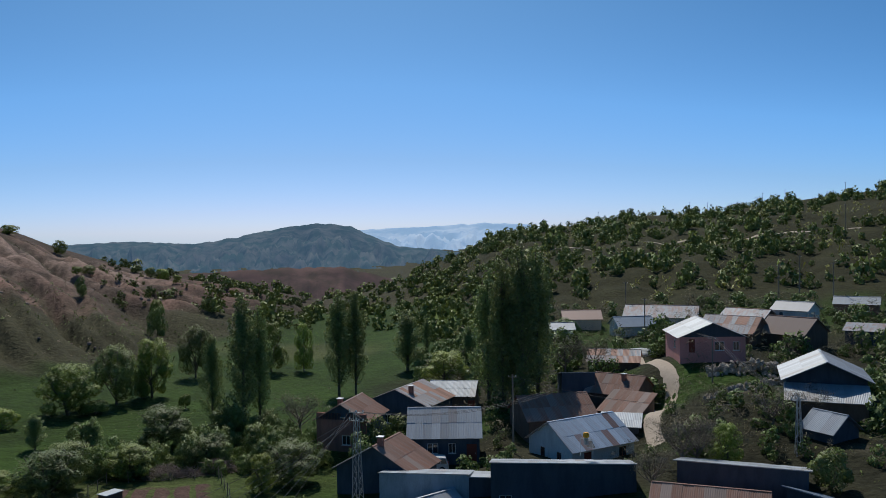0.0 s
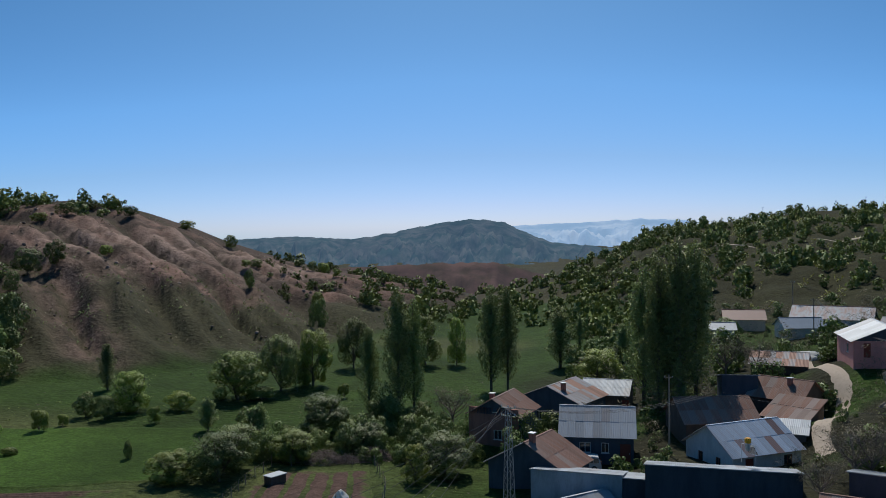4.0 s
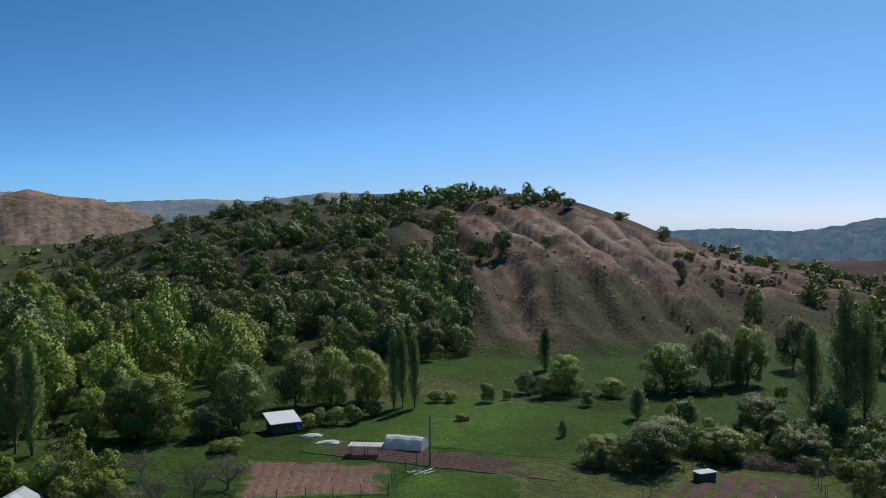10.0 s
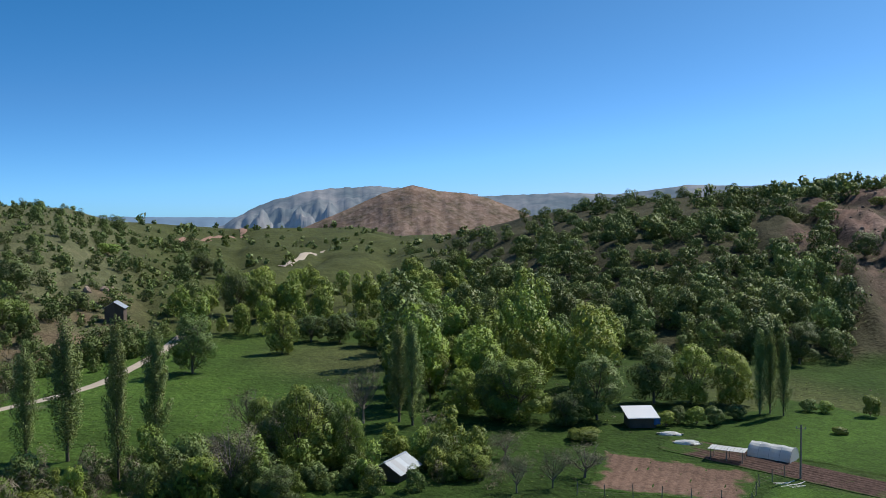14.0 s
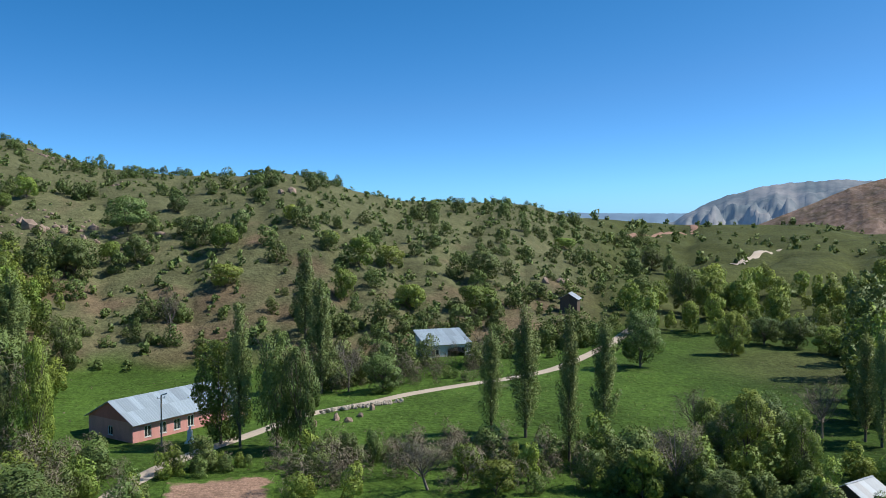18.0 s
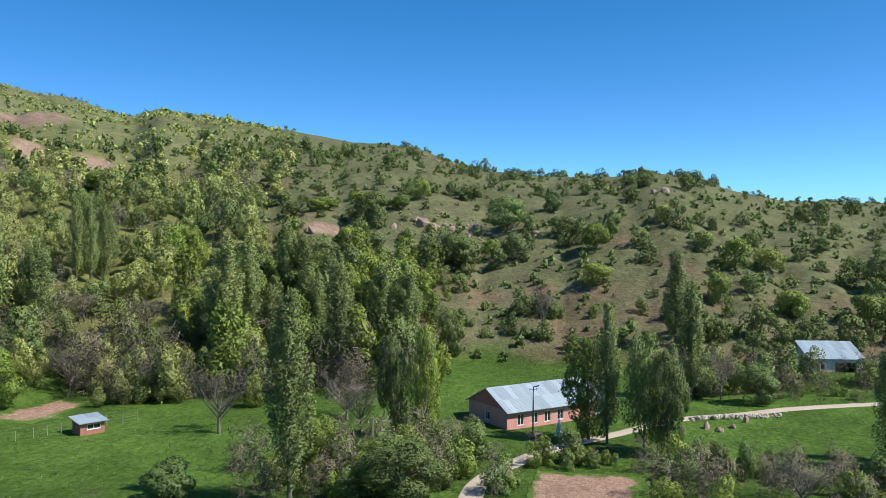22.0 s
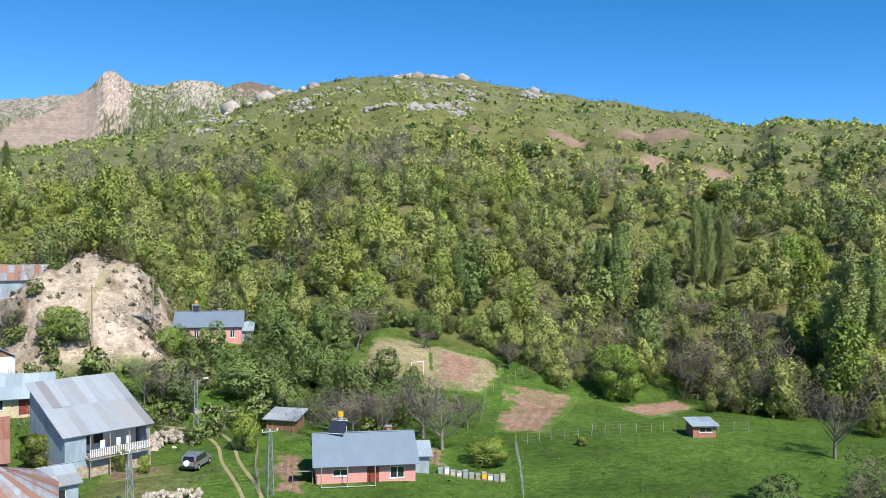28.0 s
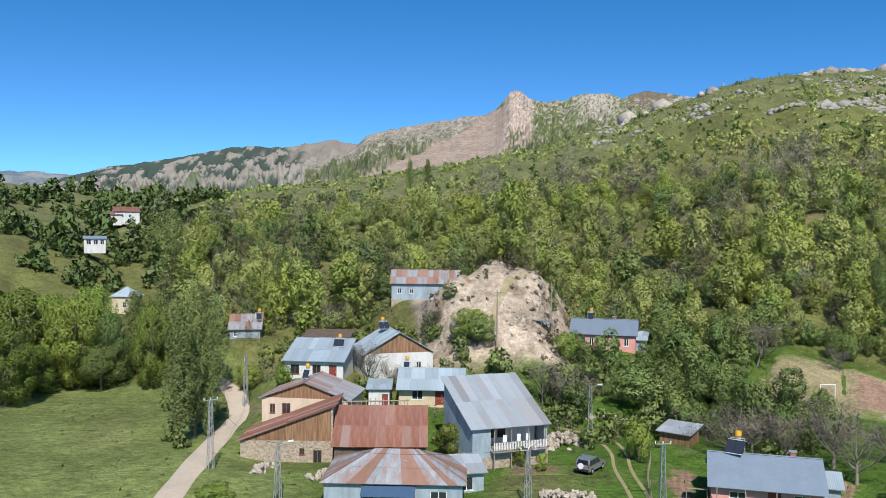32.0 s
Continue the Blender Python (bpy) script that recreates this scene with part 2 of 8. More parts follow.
def land(x, y):
    """Height of the ground."""
    x, y = np.asarray(x, float), np.asarray(y, float)
    r = np.hypot(x, y) + 1e-6
    az = np.degrees(np.arctan2(-x, y))
    az = np.where(az < -125, az + 360, az)
    rc, ec = np.interp(az, _cr[:, 0], _cr[:, 1]), np.interp(az, _cr[:, 0], _cr[:, 2])
    zc = EYE + rc * np.tan(np.radians(ec))
    rf, zf = np.interp(az, _ft[:, 0], _ft[:, 1]), np.interp(az, _ft[:, 0], _ft[:, 2])
    s = np.clip((r - rf) / (rc - rf), 0, 1)
    shape = 0.45 * np.sin(s * np.pi / 2) + 0.55 * s
    near = zf * np.clip(r / rf, 0, 1) ** 1.2
    z = np.where(r < rf, near, zf + (zc - zf) * shape)
    back = np.clip((r - rc) / 260, 0, 1)
    z = np.where(r > rc, zc + (-60 - zc) * (back * back * (3 - 2 * back)), z)
    amp = np.clip(s * 6, 0, 1) * np.clip((1.02 - s) * 6, 0, 1)
    size = np.clip(rc / 400, 0.8, 3)
    z = z + amp * size * (1.3 * wave(x, y, 28, 1) + 0.7 * wave(x, y, 9, 2) + 0.35 * wave(x, y, 3.2, 6))
    gully = np.abs(np.sin(np.radians(az) * 38 + 1.2 * wave(x, y, 40, 3)))
    z = z - amp * size * 1.6 * (1 - gully) ** 2
    face = amp * fade(az, 7, 14) * (1 - fade(az, 39, 45)) * (1 - fade(s, 0.72, 0.98))
    g1, g2 = rills(az, s, x, y)
    z = z + face * ((4.6 + 1.6 * wave(x, y, 17, 24)) * (g1 ** 0.8 - 0.6) + 2.2 * (g2 - 0.6) + 1.2 * wave(x, y, 7.0, 25) + 0.5 * np.abs(wave(x, y, 3.0, 23)))
    z = z + 0.15 * wave(x, y, 12, 5) * np.clip((r - 40) / 40, 0, 1)
    for a, d, rad, h in MOUNDS:
        c = at(a, d)
        z = z + h * np.exp(-((x - c.x) ** 2 + (y - c.y) ** 2) / rad ** 2)
    ch = chalk(az, r)
    z = z + ch * (10.2 + 0.48 * (az - 174.5) + 1.0 * wave(x, y, 6, 11) + 0.9 * np.abs(wave(x, y, 2.4, 12)) + 0.5 * np.abs(wave(x, y, 0.9, 13)))
    for a, d, rad, level in SITES_A + SITES_B:
        c = at(a, d)
        z = z + (level - z) * np.exp(-(((x - c.x) ** 2 + (y - c.y) ** 2) / (rad * 1.1) ** 2) ** 2)
    return z


def ground_z(x, y):
    return float(land(x, y))


def on(az, d, lift=0.0):
    p = at(az, d)
    p.z = ground_z(p.x, p.y) + lift
    return p


def cover_at(x, y):
    """Ground cover as a colour: meadow, scrub soil, bare earth, scree; backlight toned in."""
    r = np.hypot(x, y)
    az = np.degrees(np.arctan2(-x, y))
    az = np.where(az < -125, az + 360, az)
    rf = np.interp(az, _ft[:, 0], _ft[:, 1])
    rc = np.interp(az, _cr[:, 0], _cr[:, 1])
    s = (r - rf) / (rc - rf)
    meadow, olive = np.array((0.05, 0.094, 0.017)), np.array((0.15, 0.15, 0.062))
    brown, pink, dark = np.array((0.24, 0.16, 0.105)), np.array((0.40, 0.275, 0.21)), np.array((0.09, 0.085, 0.045))
    n1, n2 = wave(x, y, 15, 7), wave(x, y, 4.5, 8)

    def mix(c, new_c, f):
        return c * (1 - f[..., None]) + new_c * f[..., None]
    c = np.zeros(x.shape + (3,)) + meadow
    c = mix(c, olive, fade(wave(x, y, 22, 4), 0.1, 0.8) * 0.6)
    c = mix(c, np.array((0.098, 0.175, 0.03)) * (1 + 0.2 * n1[..., None]), fade(az, 68, 80) * 0.9)              # greener side-valley pastures, also brightened in colour as the sunlit side
    slope = fade(s + 0.03 * n2, 0.0, 0.06)
    hill = np.zeros(x.shape + (3,)) + dark
    face = fade(az, 6, 11) * (1 - fade(az + 2.5 * n2 + 5 * s, 41, 44))          # bare eroded face of the hill
    n3 = wave(x, y, 2.2, 27)
    hill = mix(hill, np.array((0.115, 0.083, 0.064)), face)
    g1, g2 = rills(az, s, x, y)
    bare = fade(0.5 * g1 + 0.25 * g2 + 0.3 * n2 + 0.25 * n1 + 0.3 * n3, 0.3, 0.85) * fade(s + 0.1 * n1, 0.22, 0.42) * (1 - fade(s, 0.84, 0.98))
    hill = mix(hill, np.array((0.31, 0.19, 0.145)), face * bare * fade(az, 10, 17))
    band = np.exp(-((s - 0.6 + 0.02 * (az - 27)) / 0.17) ** 2) * fade(az, 17, 20) * (1 - fade(az, 34, 38))       # pale broken ledges
    hill = mix(hill, np.array((0.5, 0.36, 0.285)), face * band * fade(g2 + 0.4 * n2 + 0.5 * n3, 0.45, 1.0) * 0.85)
    tongue = np.exp(-((az - 34.5 + 8 * (0.3 - s)) / 1.5) ** 2) * (1 - fade(s, 0.34, 0.5))                        # scree tongue
    olive_low = face * (1 - fade(s + 0.08 * n1, 0.2, 0.42)) * (1 - tongue) * 0.85
    hill = mix(hill, np.array((0.085, 0.085, 0.042)), olive_low)
    hill = mix(hill, np.array((0.32, 0.215, 0.165)), face * tongue * fade(n2 + n3 + 0.6, 0.0, 1.0) * 0.9)
    # gully beds: scrub tone, dimmed to put shade into the creases
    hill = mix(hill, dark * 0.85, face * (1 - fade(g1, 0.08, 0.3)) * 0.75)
    right = fade(az, 78, 84) * (1 - fade(az, 126, 134))
    hill = mix(hill, np.array((0.17, 0.175, 0.085)), right)
    hill = mix(hill, brown, right * fade(n1 * 0.7 + n2 * 0.6 + 0.8 - 2.2 * s, 0.1, 0.9) * 0.7)
    plain = fade(az, 60, 65) * (1 - fade(az, 80, 85))
    hill = mix(hill, np.array((0.105, 0.12, 0.04)), plain)
    mount = fade(az, 126, 134)
    hill = mix(hill, np.array((0.2, 0.205, 0.07)), mount)
    hill = mix(hill, np.array((0.215, 0.225, 0.1)), mount * fade(s, 0.3, 0.5))
    hill = mix(hill, pink * 0.9, mount * fade(n1 + n2, 0.85, 1.2) * 0.5)
    for a, d, wa, wd in SCARS:
        q = ((az - a) / wa) ** 2 + ((r - d) / wd) ** 2
        hill = mix(hill, np.array((0.4, 0.265, 0.2)), fade(np.exp(-q) + 0.3 * n2 + 0.2 * wave(x, y, 4, 9), 0.42, 0.62) * 0.9)
    # slope behind the first village: backlight dimness put into the olive tone
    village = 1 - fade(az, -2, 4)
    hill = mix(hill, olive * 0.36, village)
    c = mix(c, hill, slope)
    dry = np.exp(-((az - 203) / 2.6) ** 2 - ((r - 116) / 11) ** 2)
    c = mix(c, np.array((0.34, 0.27, 0.16)), fade(dry + 0.5 * n2 * dry, 0.25, 0.9) * 0.75)
    yard = np.exp(-((az - 175) / 6) ** 2 - ((r - 90) / 14) ** 2)
    c = mix(c, np.array((0.24, 0.2, 0.1)), fade(yard + 0.35 * n2, 0.5, 1.0) * 0.6)
    # village ground likewise darkened in colour for the backlit side
    vill = (1 - fade(az, 2, 8)) * (1 - fade(r, 150, 190))
    c = mix(c, np.array((0.046, 0.046, 0.026)), vill * fade(n1 + n2, -0.9, 0.0))
    # western meadow: pale grass, sunlit brightness added to its tone
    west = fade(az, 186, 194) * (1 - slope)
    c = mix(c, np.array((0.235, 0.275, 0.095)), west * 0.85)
    rocky = fade(chalk(az, r) + 0.14 * n2 + 0.08 * wave(x, y, 3, 14), 0.12, 0.3) * (1 - fade(r, 152, 158))      # chalky mound
    c = mix(c, np.array((0.62, 0.5, 0.385)), rocky)
    c = mix(c, np.array((0.3, 0.22, 0.14)), rocky * fade(wave(x, y, 2.2, 31) + 0.6 * wave(x, y, 0.9, 32), 0.3, 0.7) * 0.75)
    base = 1 - fade(r, 40, 72)                                    # plain grass under the camera
    return mix(c, np.array((0.09, 0.13, 0.035)), base)


az_fine = np.concatenate([np.arange(-36, 171, 0.4), np.arange(171, 186, 0.16), np.arange(186, 216, 0.4), np.arange(216, 324, 3.0)])
r_rows = np.concatenate([[0.02, 6, 20, 40, 60], np.geomspace(70, 129, 42), np.arange(130, 162, 0.8), np.geomspace(163, 420, 88), np.geomspace(425, 1300, 56), [1450, 1700, 2100, 2700, 3500, 4900]])
AZ, RR = np.meshgrid(np.radians(az_fine), r_rows, indexing="ij")
gx, gy = -RR * np.sin(AZ), RR * np.cos(AZ)
gz = land(gx, gy)
na, nr = gx.shape
idx = np.arange(na * nr).reshape(na, nr)
nxt = np.roll(idx, -1, axis=0)
quads = np.stack([idx[:, :-1], idx[:, 1:], nxt[:, 1:], nxt[:, :-1]], -1).reshape(-1, 4)[:, ::-1]
g_me = raw_mesh("ground", np.stack([gx, gy, gz], -1).reshape(-1, 3), quads, M["ground"], True)
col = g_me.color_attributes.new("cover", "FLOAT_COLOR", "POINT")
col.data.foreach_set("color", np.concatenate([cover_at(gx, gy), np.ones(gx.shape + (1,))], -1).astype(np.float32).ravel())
tagged(new("ground", g_me), "green valley meadow rising into scrubby brown hillsides", "ground", kind="structure")


# ---- far mountains ----
def mountain(name, label, profile, dist, base, mat, depth=0.35, rough=0.03, seed=0, step=0.12, rows=26, tint=None, calm=None):
    """A range with a crest (bearing, height angle) that falls towards the valley in ribs."""
    pr = np.array(profile)
    a = np.arange(pr[0, 0], pr[-1, 0] + step, step)
    e = np.interp(a, pr[:, 0], pr[:, 1])
    zc = EYE + dist * np.tan(np.radians(e))
    jag = np.array([noise.fractal(Vector((v * 1.3, seed, 0)), 0.8, 2.1, 5) for v in a])
    zc = zc + jag * dist * rough * 0.05
    u = np.linspace(-0.25, 1, rows)
    A, U = np.meshgrid(a, u, indexing="ij")
    ZC = np.repeat(zc[:, None], rows, 1)
    R = dist * (1 - depth * np.clip(U, 0, 1)) + dist * 0.5 * np.clip(-U, 0, 1)
    fall = np.where(U < 0, np.abs(U) * 2.5, np.abs(U) ** 0.8)
    Z = ZC + (base - ZC) * np.clip(fall, 0, 1)
    rib = np.array([[noise.fractal(Vector((v * 0.8, w * 9.0 + seed, 3)), 0.75, 2.1, 5) for w in u] for v in a])
    Z = Z + rib * (1 - calm(A, U, rib) if calm else 1) * dist * rough * 0.55 * np.clip(U * 2.5, 0, 1) * np.clip((1 - U) * 3, 0, 1)
    Ar = np.radians(A)
    V = np.stack([-R * np.sin(Ar), R * np.cos(Ar), Z], -1).reshape(-1, 3)
    k = np.arange(len(a) * rows).reshape(len(a), rows)
    Q = np.stack([k[:-1, :-1], k[:-1, 1:], k[1:, 1:], k[1:, :-1]], -1).reshape(-1, 4)
    me = raw_mesh(name, V, Q, mat, True)
    if tint:
        c = me.color_attributes.new("cover", "FLOAT_COLOR", "POINT")
        c.data.foreach_set("color", np.concatenate([tint(A, U, rib), np.ones(A.shape + (1,))], -1).astype(np.float32).ravel())
    return tagged(new(name, me), label, "mountain", kind="structure")


# blue haze of distance put in as emission and bluish base tones
def far_material(name, base, haze_glow, strength, spots):
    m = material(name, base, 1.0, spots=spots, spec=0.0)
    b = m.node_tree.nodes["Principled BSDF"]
    b.inputs["Emission Color"].default_value, b.inputs["Emission Strength"].default_value = (*haze_glow, 1), strength
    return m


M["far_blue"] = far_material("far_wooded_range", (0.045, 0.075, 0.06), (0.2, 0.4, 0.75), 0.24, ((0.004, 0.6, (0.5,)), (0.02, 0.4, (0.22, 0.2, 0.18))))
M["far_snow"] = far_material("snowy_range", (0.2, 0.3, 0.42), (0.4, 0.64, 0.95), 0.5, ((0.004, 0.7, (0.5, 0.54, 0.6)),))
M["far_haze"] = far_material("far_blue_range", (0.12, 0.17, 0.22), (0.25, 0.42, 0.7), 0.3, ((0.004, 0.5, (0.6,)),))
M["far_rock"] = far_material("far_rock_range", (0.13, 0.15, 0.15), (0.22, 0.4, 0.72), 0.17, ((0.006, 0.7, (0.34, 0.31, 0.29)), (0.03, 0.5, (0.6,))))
M["brown_hill"] = material("brown_hill", (0.2, 0.14, 0.105), 1.0, spots=((0.012, 0.7, (0.36, 0.25, 0.2)), (0.05, 0.6, (0.09, 0.09, 0.05)), (0.12, 0.5, (0.4, 0.3, 0.25)), (0.3, 0.5, (0.6,))), bump=4.0, bump_scale=0.05, spec=0.0)
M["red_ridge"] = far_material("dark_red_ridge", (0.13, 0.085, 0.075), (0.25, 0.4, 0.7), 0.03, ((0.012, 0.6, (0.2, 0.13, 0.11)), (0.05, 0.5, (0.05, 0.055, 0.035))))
M["crag"] = material("limestone_and_scrub", (0.2, 0.2, 0.1), 1.0, cover=True, spots=((0.03, 0.5, (0.7,)), (0.12, 0.5, (0.62,)), (0.4, 0.4, (1.3,))), bump=3.0, bump_scale=0.08, spec=0.0)


def speckle(A, U, fa, fu, seed):
    """Fine patchy noise over a mountain side, about -0.6 to 0.6."""
    return np.array([[noise.fractal(Vector((a * fa, u * fu, seed)), 0.6, 2.1, 4) for a, u in zip(ra, ru)] for ra, ru in zip(A, U)])


def scree_share(A, U, rib):
    """The long smooth scree that fans out beside the pinnacle."""
    return fade(A + 1.2 * rib, 177.6, 177.9) * (1 - fade(A, 178.7 + 12.5 * U, 179.3 + 12.5 * U))


def crag_tint(A, U, rib):
    """Green scrub with pale outcrops, a rock pinnacle and a long pinkish scree beside it."""
    green, pale, scree = np.array((0.12, 0.145, 0.06)), np.array((0.43, 0.37, 0.32)), np.array((0.35, 0.275, 0.225))
    grain = speckle(A, U, 3.0, 80.0, 5)
    fine = speckle(A, U, 9.0, 200.0, 8)

    def over(c, new_c, f):
        return c * (1 - f[..., None]) + new_c * f[..., None]
    c = np.zeros(A.shape + (3,)) + green * (1 + 0.5 * fine[..., None])
    c = over(c, pale, fade(grain + 0.6 * fine - 2.2 * U + 0.1, 0.1, 0.3) * 0.85)
    c = over(c, pale * 0.85, fade(speckle(A, U, 0.9, 70.0, 3) + 0.5 * fine, 0.3, 0.45) * 0.75)
    c = over(c, pale, np.exp(-((A - 171.8) / 1.3) ** 4) * (1 - fade(U + 0.3 * grain, 0.1, 0.2)) * fade(fine, -0.3, 0.0))
    c = over(c, np.array((0.19, 0.15, 0.11)), np.exp(-((A - 168.3) / 1.4) ** 4) * (1 - fade(U + 0.1 * grain, 0.06, 0.12)))
    west = fade(A, 178.7 + 12.5 * U, 179.3 + 12.5 * U)
    c = over(c, pale * 0.85, west * (1 - fade(U + 0.5 * grain, 0.08, 0.22)) * 0.9)
    c = over(c, np.array((0.11, 0.115, 0.085)), west * fade(fine + grain, 0.1, 0.3) * 0.6)
    c = over(c, scree * (1 + 0.12 * grain[..., None]), scree_share(A, U, rib))
    pin = fade(A + 0.3 * grain, 175.7, 176.2) * (1 - fade(A - 0.6 * U + 0.4 * grain, 177.5, 177.9)) * (1 - fade(U + 0.3 * grain, 0.34, 0.46))
    return over(c, np.array((0.42, 0.335, 0.28)) * (1 + 0.7 * fine[..., None]), pin)


def dark_tint(A, U, rib):
    """Dark wood on the upper slope, pale eroded gullies below, bare tan flanks towards the crags."""
    green, pale, tan = np.array((0.06, 0.08, 0.06)), np.array((0.3, 0.265, 0.22)), np.array((0.27, 0.23, 0.19))
    k = fade(U + rib * 1.6 + 0.5 * speckle(A, U, 2.5, 20.0, 4), 0.42, 0.6)[..., None]
    c = green * (1 - k) + pale * k
    f = (1 - fade(A + 5 * U + 3 * rib, 190.5, 193))[..., None]
    c = c * (1 - f) + tan * f
    low = fade(U + 0.3 * rib, 0.62, 0.75)[..., None]
    return c * (1 - low) + np.array((0.14, 0.16, 0.09)) * low


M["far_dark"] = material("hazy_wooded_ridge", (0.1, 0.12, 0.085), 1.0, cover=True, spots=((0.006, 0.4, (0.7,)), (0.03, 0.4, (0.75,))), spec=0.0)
# weak blue emission painted on this ridge too, for air haze
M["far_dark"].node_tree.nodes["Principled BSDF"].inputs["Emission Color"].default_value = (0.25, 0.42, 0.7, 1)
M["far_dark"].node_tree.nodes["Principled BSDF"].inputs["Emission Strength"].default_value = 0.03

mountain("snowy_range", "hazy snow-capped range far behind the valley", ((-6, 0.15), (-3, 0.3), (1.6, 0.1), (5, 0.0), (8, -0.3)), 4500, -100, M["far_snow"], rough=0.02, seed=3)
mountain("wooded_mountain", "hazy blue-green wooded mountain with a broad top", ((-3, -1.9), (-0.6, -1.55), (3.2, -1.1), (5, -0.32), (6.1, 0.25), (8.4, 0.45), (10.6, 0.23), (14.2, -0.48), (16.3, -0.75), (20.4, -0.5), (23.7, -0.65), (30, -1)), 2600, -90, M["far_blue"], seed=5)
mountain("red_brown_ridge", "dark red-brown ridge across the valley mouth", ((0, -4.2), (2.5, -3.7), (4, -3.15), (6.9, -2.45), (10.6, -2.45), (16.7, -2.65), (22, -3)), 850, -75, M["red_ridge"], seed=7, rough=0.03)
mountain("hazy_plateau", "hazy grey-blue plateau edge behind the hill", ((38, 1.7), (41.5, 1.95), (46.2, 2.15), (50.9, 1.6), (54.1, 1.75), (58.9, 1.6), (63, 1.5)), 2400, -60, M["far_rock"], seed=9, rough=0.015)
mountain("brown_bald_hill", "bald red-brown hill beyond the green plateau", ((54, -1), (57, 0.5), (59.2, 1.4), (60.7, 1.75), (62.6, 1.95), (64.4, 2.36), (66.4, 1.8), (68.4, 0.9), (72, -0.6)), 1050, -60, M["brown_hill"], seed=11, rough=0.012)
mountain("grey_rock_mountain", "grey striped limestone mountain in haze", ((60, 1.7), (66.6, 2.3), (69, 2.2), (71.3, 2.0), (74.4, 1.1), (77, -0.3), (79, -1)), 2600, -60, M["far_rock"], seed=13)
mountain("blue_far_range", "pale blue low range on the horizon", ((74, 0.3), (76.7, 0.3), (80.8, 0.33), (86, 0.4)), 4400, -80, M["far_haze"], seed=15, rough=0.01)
mountain("craggy_ridge", "craggy limestone ridge with a pinnacle above wooded slopes",
         ((158, 7.6), (163, 7.8), (165.8, 8.3), (166.6, 8.8), (168.8, 9.15), (170.2, 8.65), (170.9, 9.0), (172.8, 9.05), (173.9, 8.6), (175.7, 8.55), (176.3, 8.85), (176.7, 9.2), (177.05, 9.33),
          (177.5, 9.15), (177.8, 8.75), (178.4, 8.1), (179.1, 7.7), (180.6, 7.6), (180.9, 7.5), (181.3, 7.35), (182.5, 7.23), (184.2, 6.9), (185.5, 6.7), (187.0, 6.2), (187.6, 5.6), (189, 4.8), (191, 4.2)),
         1500, 60, M["crag"], seed=17, rough=0.035, step=0.06, rows=150, tint=crag_tint, calm=scree_share)
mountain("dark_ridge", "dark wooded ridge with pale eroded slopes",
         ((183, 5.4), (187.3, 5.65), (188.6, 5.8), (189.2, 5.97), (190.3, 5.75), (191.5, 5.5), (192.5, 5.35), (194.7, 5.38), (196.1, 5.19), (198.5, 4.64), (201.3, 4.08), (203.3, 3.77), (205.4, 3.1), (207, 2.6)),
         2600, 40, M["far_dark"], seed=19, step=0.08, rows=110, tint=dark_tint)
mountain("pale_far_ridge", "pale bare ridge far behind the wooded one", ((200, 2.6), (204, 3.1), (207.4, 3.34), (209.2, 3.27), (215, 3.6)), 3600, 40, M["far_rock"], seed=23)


# ---- plants ----
rng = np.random.default_rng(4)


def unit(v):
    return v / (np.linalg.norm(v, axis=-1, keepdims=True) + 1e-9)


def leaf_quads(P, size, rs, outward=1.0, centre=None, broad=0.62, stray=0.34, middle=None):
    """Small leaf sprays, one pointed blade at each point, that lie along the skin of their clump and are shaded with it."""
    n = len(P)
    c = P.mean(0) if centre is None else np.asarray(centre)
    o = unit((P - c) * np.array((1, 1, 0.8))) + np.array((0, 0, 0.3))
    nrm = unit(o * outward + rs.normal(size=(n, 3)) * stray)
    a = unit(np.cross(nrm, rs.normal(size=(n, 3))))
    b = np.cross(nrm, a)
    s = (size * rs.uniform(0.55, 1.45, n))[:, None]
    V = np.stack([P - a * s, P + (0.7 * a - b * broad) * s, P + (0.7 * a + b * broad) * s], 1).reshape(-1, 3)
    whole = unit(P - (P.mean(0) if middle is None else np.asarray(middle)))
    N = unit(unit(P - c) + 0.55 * whole + rs.normal(size=(n, 3)) * 0.2 + np.array((0, 0, 0.1)))
    return V, np.arange(3 * n).reshape(n, 3), np.repeat(N, 3, 0)


def lobes(rs, lumps, lump_r, full=0.6):
    """Centres and radii of the overlapping lobes of a crown of half size 1; full: how far its skirt reaches down."""
    z = rs.uniform(-full, 0.74, lumps)
    reach = np.sqrt(np.clip(1 - ((z + 0.12) / 0.95) ** 2, 0.05, 1)) * (1 - lump_r)
    a, r = np.arange(lumps) * 2.4 + rs.uniform(-0.5, 0.5, lumps), reach * np.sqrt(rs.uniform(0.15, 1.1, lumps))
    return np.stack([np.cos(a) * r, np.sin(a) * r, z], -1), lump_r * rs.uniform(0.65, 1.3, lumps)


